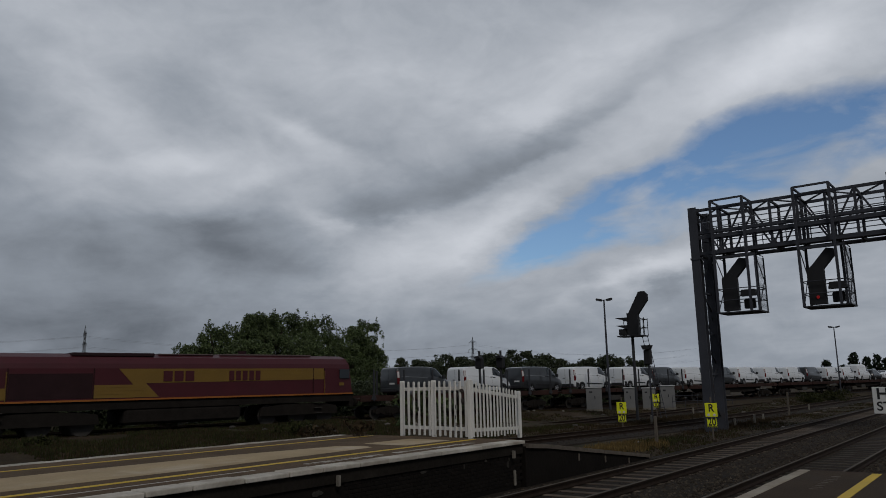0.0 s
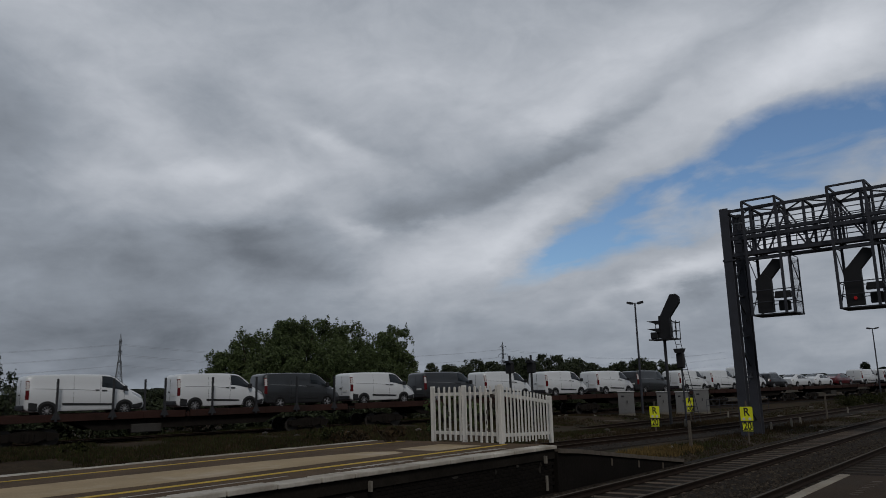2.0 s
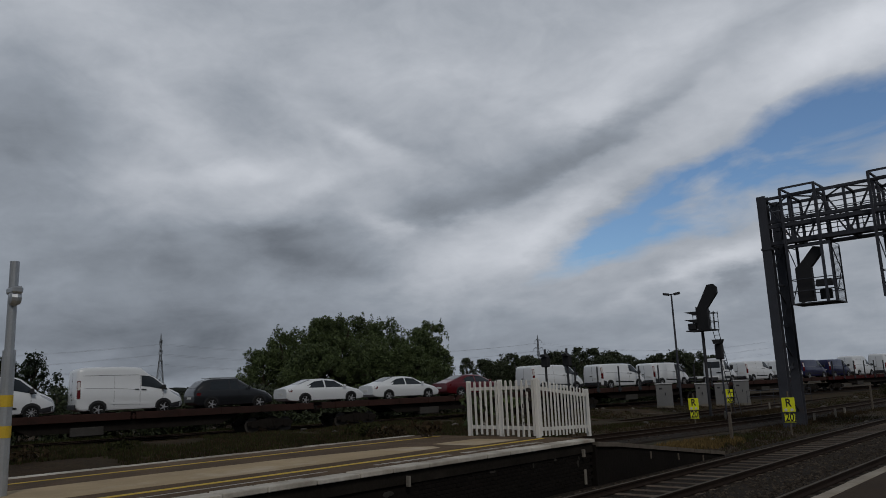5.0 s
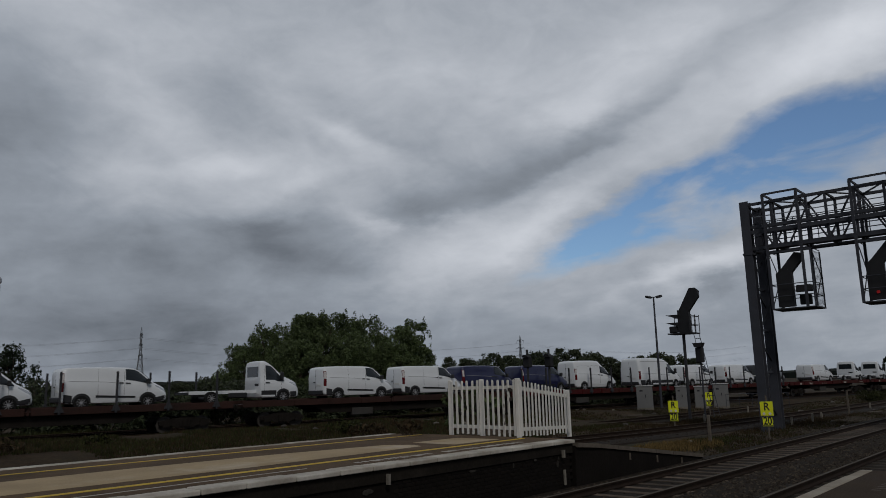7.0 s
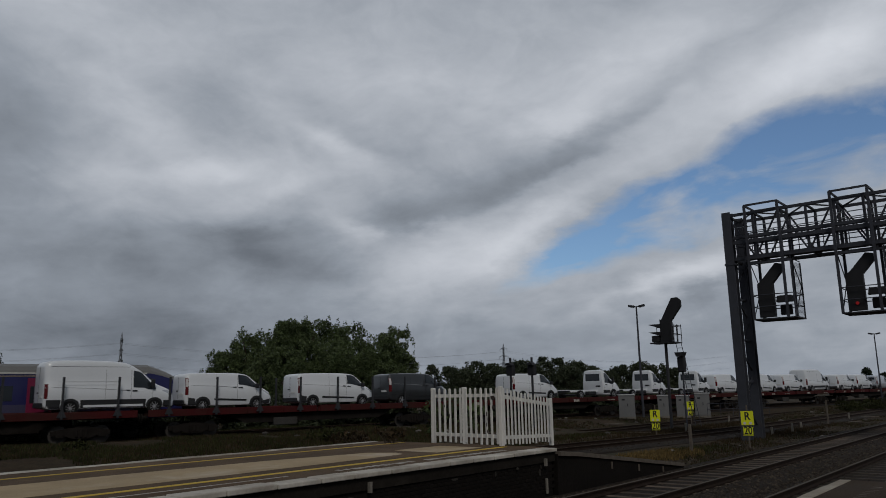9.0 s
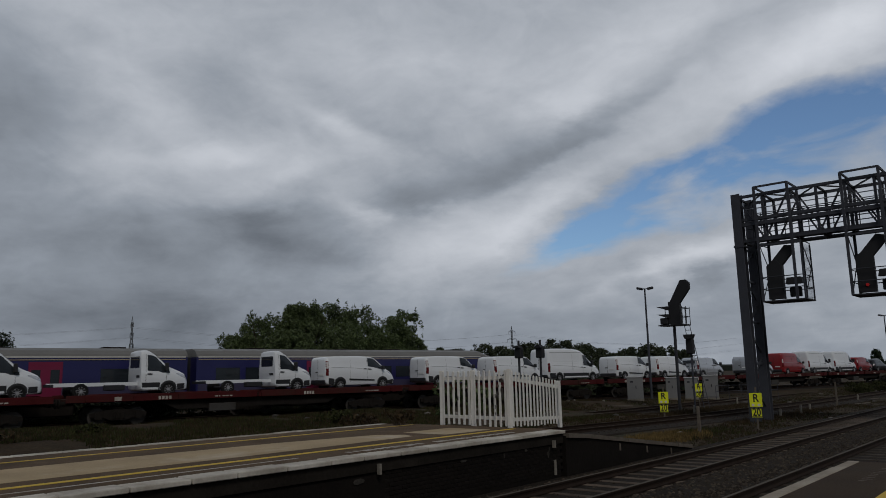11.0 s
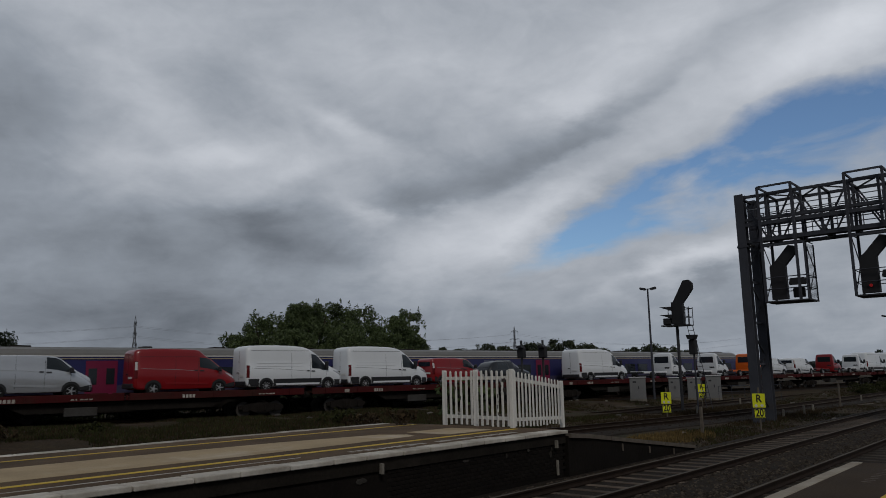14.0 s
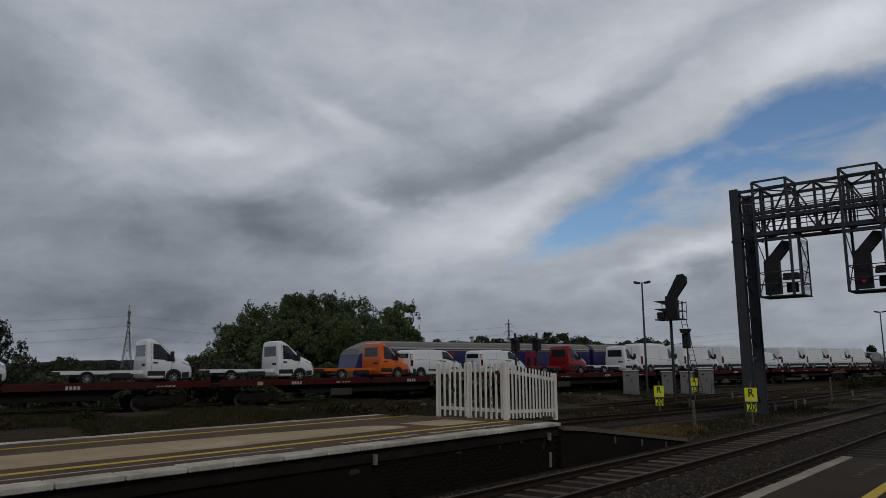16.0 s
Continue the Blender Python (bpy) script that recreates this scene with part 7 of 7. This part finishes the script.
def tufts(name, label, spots, n, h, material, seed, area):
    """Grass blades scattered over an area, as one stand."""
    rng = np.random.default_rng(seed)
    V, F = [], []
    for _ in range(n):
        x, y = area(rng)
        g = ground_z(x, y)
        for b in range(6):
            a, lean = 6.2832 * rng.random(), rng.random() * 0.5
            hh = h * (0.45 + 0.8 * rng.random())
            bx0, by0 = x + rng.normal() * 0.09, y + rng.normal() * 0.09
            w = 0.012 + 0.016 * rng.random()
            ca, sa = math.cos(a), math.sin(a)
            k = len(V)
            V += [(bx0 - sa * w, by0 + ca * w, g - 0.03), (bx0 + sa * w, by0 - ca * w, g - 0.03), (bx0 + ca * lean * hh, by0 + sa * lean * hh, g + hh)]
            F.append((k, k + 1, k + 2))
    me = bpy.data.meshes.new(name)
    me.from_pydata(V, [], F)
    me.materials.append(material)
    tagged(new(name, me), label, "grass", kind="stuff")


def strip(y0, y1, p0, p1):
    """Places between the island platform and the goods line."""
    def pick(rng):
        while True:
            y = y0 + (y1 - y0) * rng.random()
            p = p0 + (p1 - p0) * rng.random()
            x = (p - y * NRM.y) / NRM.x
            if not (abs(x + 18.0) < 1.5 or (y > 28 and abs(x + 22.1) < 1.4)) and noise.noise((x * 0.25, y * 0.25, 9)) > -0.25:
                return x, y
    return pick


tufts("rough_grass", "rough green grass between platform and goods line", 0, 15000, 0.12, M["grass"], 1, strip(-2, 40, 21, 35.5))
tufts("dry_grass", "dry straw-coloured grass beside the goods line", 0, 8000, 0.13, M["weed_brown"], 2, strip(-2, 42, 22, 35.8))

tufts("bank_grass", "dark rank grass between and beyond the running lines", 0, 5000, 0.24, M["grass"], 7, strip(-12, 60, 43.3, 46.5))
tufts("bank_weeds", "dead weeds along the goods line's ballast shoulder", 0, 2600, 0.16, M["weed_brown"], 8, strip(-4, 50, 35.2, 36.6))


def patch(cx, cy, rx, ry):
    def pick(rng):
        while True:
            u, v = rng.normal() * 0.5, rng.normal() * 0.5
            if u * u + v * v < 1:
                return cx + rx * u, cy + ry * v
    return pick


tufts("dry_grass_patch", "patch of tall straw-coloured grass by the speed boards", 0, 900, 0.17, M["dry_grass"], 3, patch(-12.4, 27.5, 1.3, 3.2))
tufts("weed_patch", "green weeds among the straw grass", 0, 350, 0.14, M["grass"], 4, patch(-12.3, 29.0, 1.2, 4.5))
tufts("scrub_patch", "sparse weeds along the loop track", 0, 700, 0.15, M["weed_brown"], 5, patch(-12.6, 44, 1.0, 12))
tufts("scrub_patch_far", "sparse weeds beyond the loop track", 0, 1200, 0.17, M["weed_brown"], 6, patch(-18.3, 45, 1.2, 14))


def waste(rng):
    while True:
        x, y = -30 + 21 * rng.random(), 22 + 85 * rng.random() ** 1.4
        p = x * NRM.x + y * NRM.y
        loop = min(abs(x + 16.4 - (y - 30) * 0.09), abs(x + 14.4)) if y < 50 else abs(x + 14.2)
        if p < 35 and x < -9.8 and loop > 1.4 and abs(x + 21.6) > 1.3 and noise.noise((x * 0.3, y * 0.2, 2)) > -0.05:
            return x, y


tufts("waste_weeds", "dark sparse weeds over the waste ground between tracks", 0, 4200, 0.10, M["weed_brown"], 21, waste)
tufts("waste_grass", "dull green tufts over the waste ground between tracks", 0, 3000, 0.10, M["grass"], 22, waste)
rub = np.random.default_rng(31)
for k in range(60):
    x, y = waste(rub)
    r = 0.06 + 0.12 * rub.random()
    bm = bmesh.new()
    bmesh.ops.create_icosphere(bm, subdivisions=1, radius=r)
    for v in bm.verts:
        v.co = Vector((v.co.x * (0.8 + 0.6 * rub.random()), v.co.y * (0.8 + 0.6 * rub.random()), v.co.z * 0.6))
    o = part("rubble_stone", bm, M["stone"] if k % 4 else M["concrete"])
    o.matrix_basis = pose(x, y, ground_z(x, y) + r * 0.3, 0, 0, 360 * rub.random())
    tagged(o, "loose rubble stone on the waste ground", "stone", "rubble stones")
for x, y, ln, t in ((-23.6, 45.5, 1.6, 30), (-11.9, 58, 2.2, 80), (-12.4, 66, 1.8, 60), (-19.2, 40.2, 1.3, 20)):
    o = part("timber_plank", bx(-ln / 2, ln / 2, -0.09, 0.09, 0, 0.06, bevel=0.008), M["wood"])
    o.matrix_basis = pose(x, y, ground_z(x, y) + 0.02, 0, 0, t)
    tagged(o, "weathered discarded timber plank lying on the ground", "plank", "discarded planks")


# ---- distance ----
def far_woods():
    bm = bmesh.new()
    rng = np.random.default_rng(3)
    prev = None
    for i in range(0, 241):
        az = -15 + i * 0.5
        d = 900 + 120 * math.sin(i * 0.21)
        h = 7 + 4.5 * noise.noise((i * 0.09, 0, 0)) + 1.6 * noise.noise((i * 0.7, 5, 0)) + 0.9 * rng.random() + (6 * math.exp(-((az - 62) / 7) ** 2))
        x, y = -d * math.sin(radians(az)), d * math.cos(radians(az))
        x2, y2 = x * 1.12, y * 1.12
        row = [bm.verts.new((x, y, -3)), bm.verts.new((x * 1.004, y * 1.004, h * 0.7)), bm.verts.new((x * 1.02, y * 1.02, h)), bm.verts.new((x2, y2, h * 0.9)), bm.verts.new((x2, y2, -3))]
        if prev:
            for a, b, c, e in zip(prev, prev[1:], row[1:], row):
                bm.faces.new((a, b, c, e))
        prev = row
    tagged(part("distant_woods", bm, M["far_hill"]), "dark wooded rise along the horizon", "woods", kind="stuff")


far_woods()


# ---- loose ballast ----
def stones():
    rng = np.random.default_rng(5)
    me = bpy.data.meshes.new("ballast_stones")
    V, F = [], []
    ico = [(0.9, 0, 0.1), (0, 0.8, 0), (-0.8, 0, 0.1), (0, -0.9, 0), (0.1, 0.05, 0.75)]
    for _ in range(22000):
        y = 9 + 42 * rng.random() ** 1.6
        x = -9.5 + 6.6 * rng.random()
        for c in (-7.98, -4.47):
            if abs(abs(x - c) - 0.755) < 0.09:
                x += 0.2
        if min(abs(x + 7.98), abs(x + 4.47)) < 0.72 and rng.random() < 0.93:
            continue
        s = 0.028 + 0.03 * rng.random()
        a = 6.28 * rng.random()
        on = min(abs(x + 7.98), abs(x + 4.47)) < 1.25
        z = -1.085 + (0.005 if on else 0.0) - max(0, min(abs(x + 7.98), abs(x + 4.47)) - 1.9) * 0.5
        d_ = min(abs(x + 7.98), abs(x + 4.47))
        if 1.0 < d_ < 1.95:
            z = -1.03 - 0.065 * (d_ - 1.02) / 0.88
        k = len(V)
        ca, sa = math.cos(a), math.sin(a)
        for p in ico:
            V.append((x + s * (ca * p[0] - sa * p[1]), y + s * (sa * p[0] + ca * p[1]), z + s * p[2]))
        F += [(k, k + 1, k + 4), (k + 1, k + 2, k + 4), (k + 2, k + 3, k + 4), (k + 3, k, k + 4)]
    for _ in range(9000):
        x, y = -13.2 + 3.8 * rng.random(), 22 + 45 * rng.random() ** 1.5
        s = 0.03 + 0.05 * rng.random() ** 2
        g = ground_z(x, y)
        k = len(V)
        a = 6.28 * rng.random()
        ca, sa = math.cos(a), math.sin(a)
        V += [(x + s * (u * ca - v * sa), y + s * (u * sa + v * ca), g - 0.01 + s * w) for u, v, w in ico]
        F += [(k, k + 1, k + 4), (k + 1, k + 2, k + 4), (k + 2, k + 3, k + 4), (k + 3, k, k + 4)]
    for centre in (LOOP, SIDING):
        way = [q for q in spline([tuple(v) for v in centre], 0.5) if 17 < q[0].y < 75]
        for _ in range(9000):
            c, u = way[int(len(way) * rng.random() ** 1.4)]
            o, f = rng.normal() * 1.15, rng.random() * 0.5
            if abs(abs(o) - 0.755) < 0.1 or abs(o) > 2.3:
                continue
            s = 0.03 + 0.045 * rng.random() ** 2
            x, y = c.x + u.y * o + u.x * f, c.y - u.x * o + u.y * f
            z = c.z - (0.165 if abs(o) < 0.95 else 0.14 if abs(o) < 1.1 else 0.13 + 0.065 * (abs(o) - 1.02) / 0.88 if abs(o) < 1.9 else 0.19 + 0.6 * (abs(o) - 1.9))
            k = len(V)
            a = 6.28 * rng.random()
            ca, sa = math.cos(a), math.sin(a)
            V += [(x + s * (p * ca - q * sa), y + s * (p * sa + q * ca), z - 0.005 + s * w) for p, q, w in ico]
            F += [(k, k + 1, k + 4), (k + 1, k + 2, k + 4), (k + 2, k + 3, k + 4), (k + 3, k, k + 4)]
    me.from_pydata(V, [], F)
    me.materials.append(M["pebble"])
    tagged(new("ballast_stones", me), "loose grey-brown ballast stones round the tracks", "ballast", kind="stuff")


stones()


# ---- what moves ----
def goods_run(t):
    return 20.2 * t + 0.0425 * t * t


def motions():
    for ob, q, z in TRAIN:
        walk(ob, [(t, pose(*on_line(GOODS, q - goods_run(t), z), 0, 0, TRACK_TURN)) for t in (0, 2, 4, 6, 8, 10, 12, 14, 16)])
    for ob, q in UNIT:
        walk(ob, [(t, pose(*on_line(PASSENGER, q + 11.5 * (t - 9), GOODS_RAIL), 0, 0, TRACK_TURN)) for t in (0, 4, 8, 12, 16)])


motions()
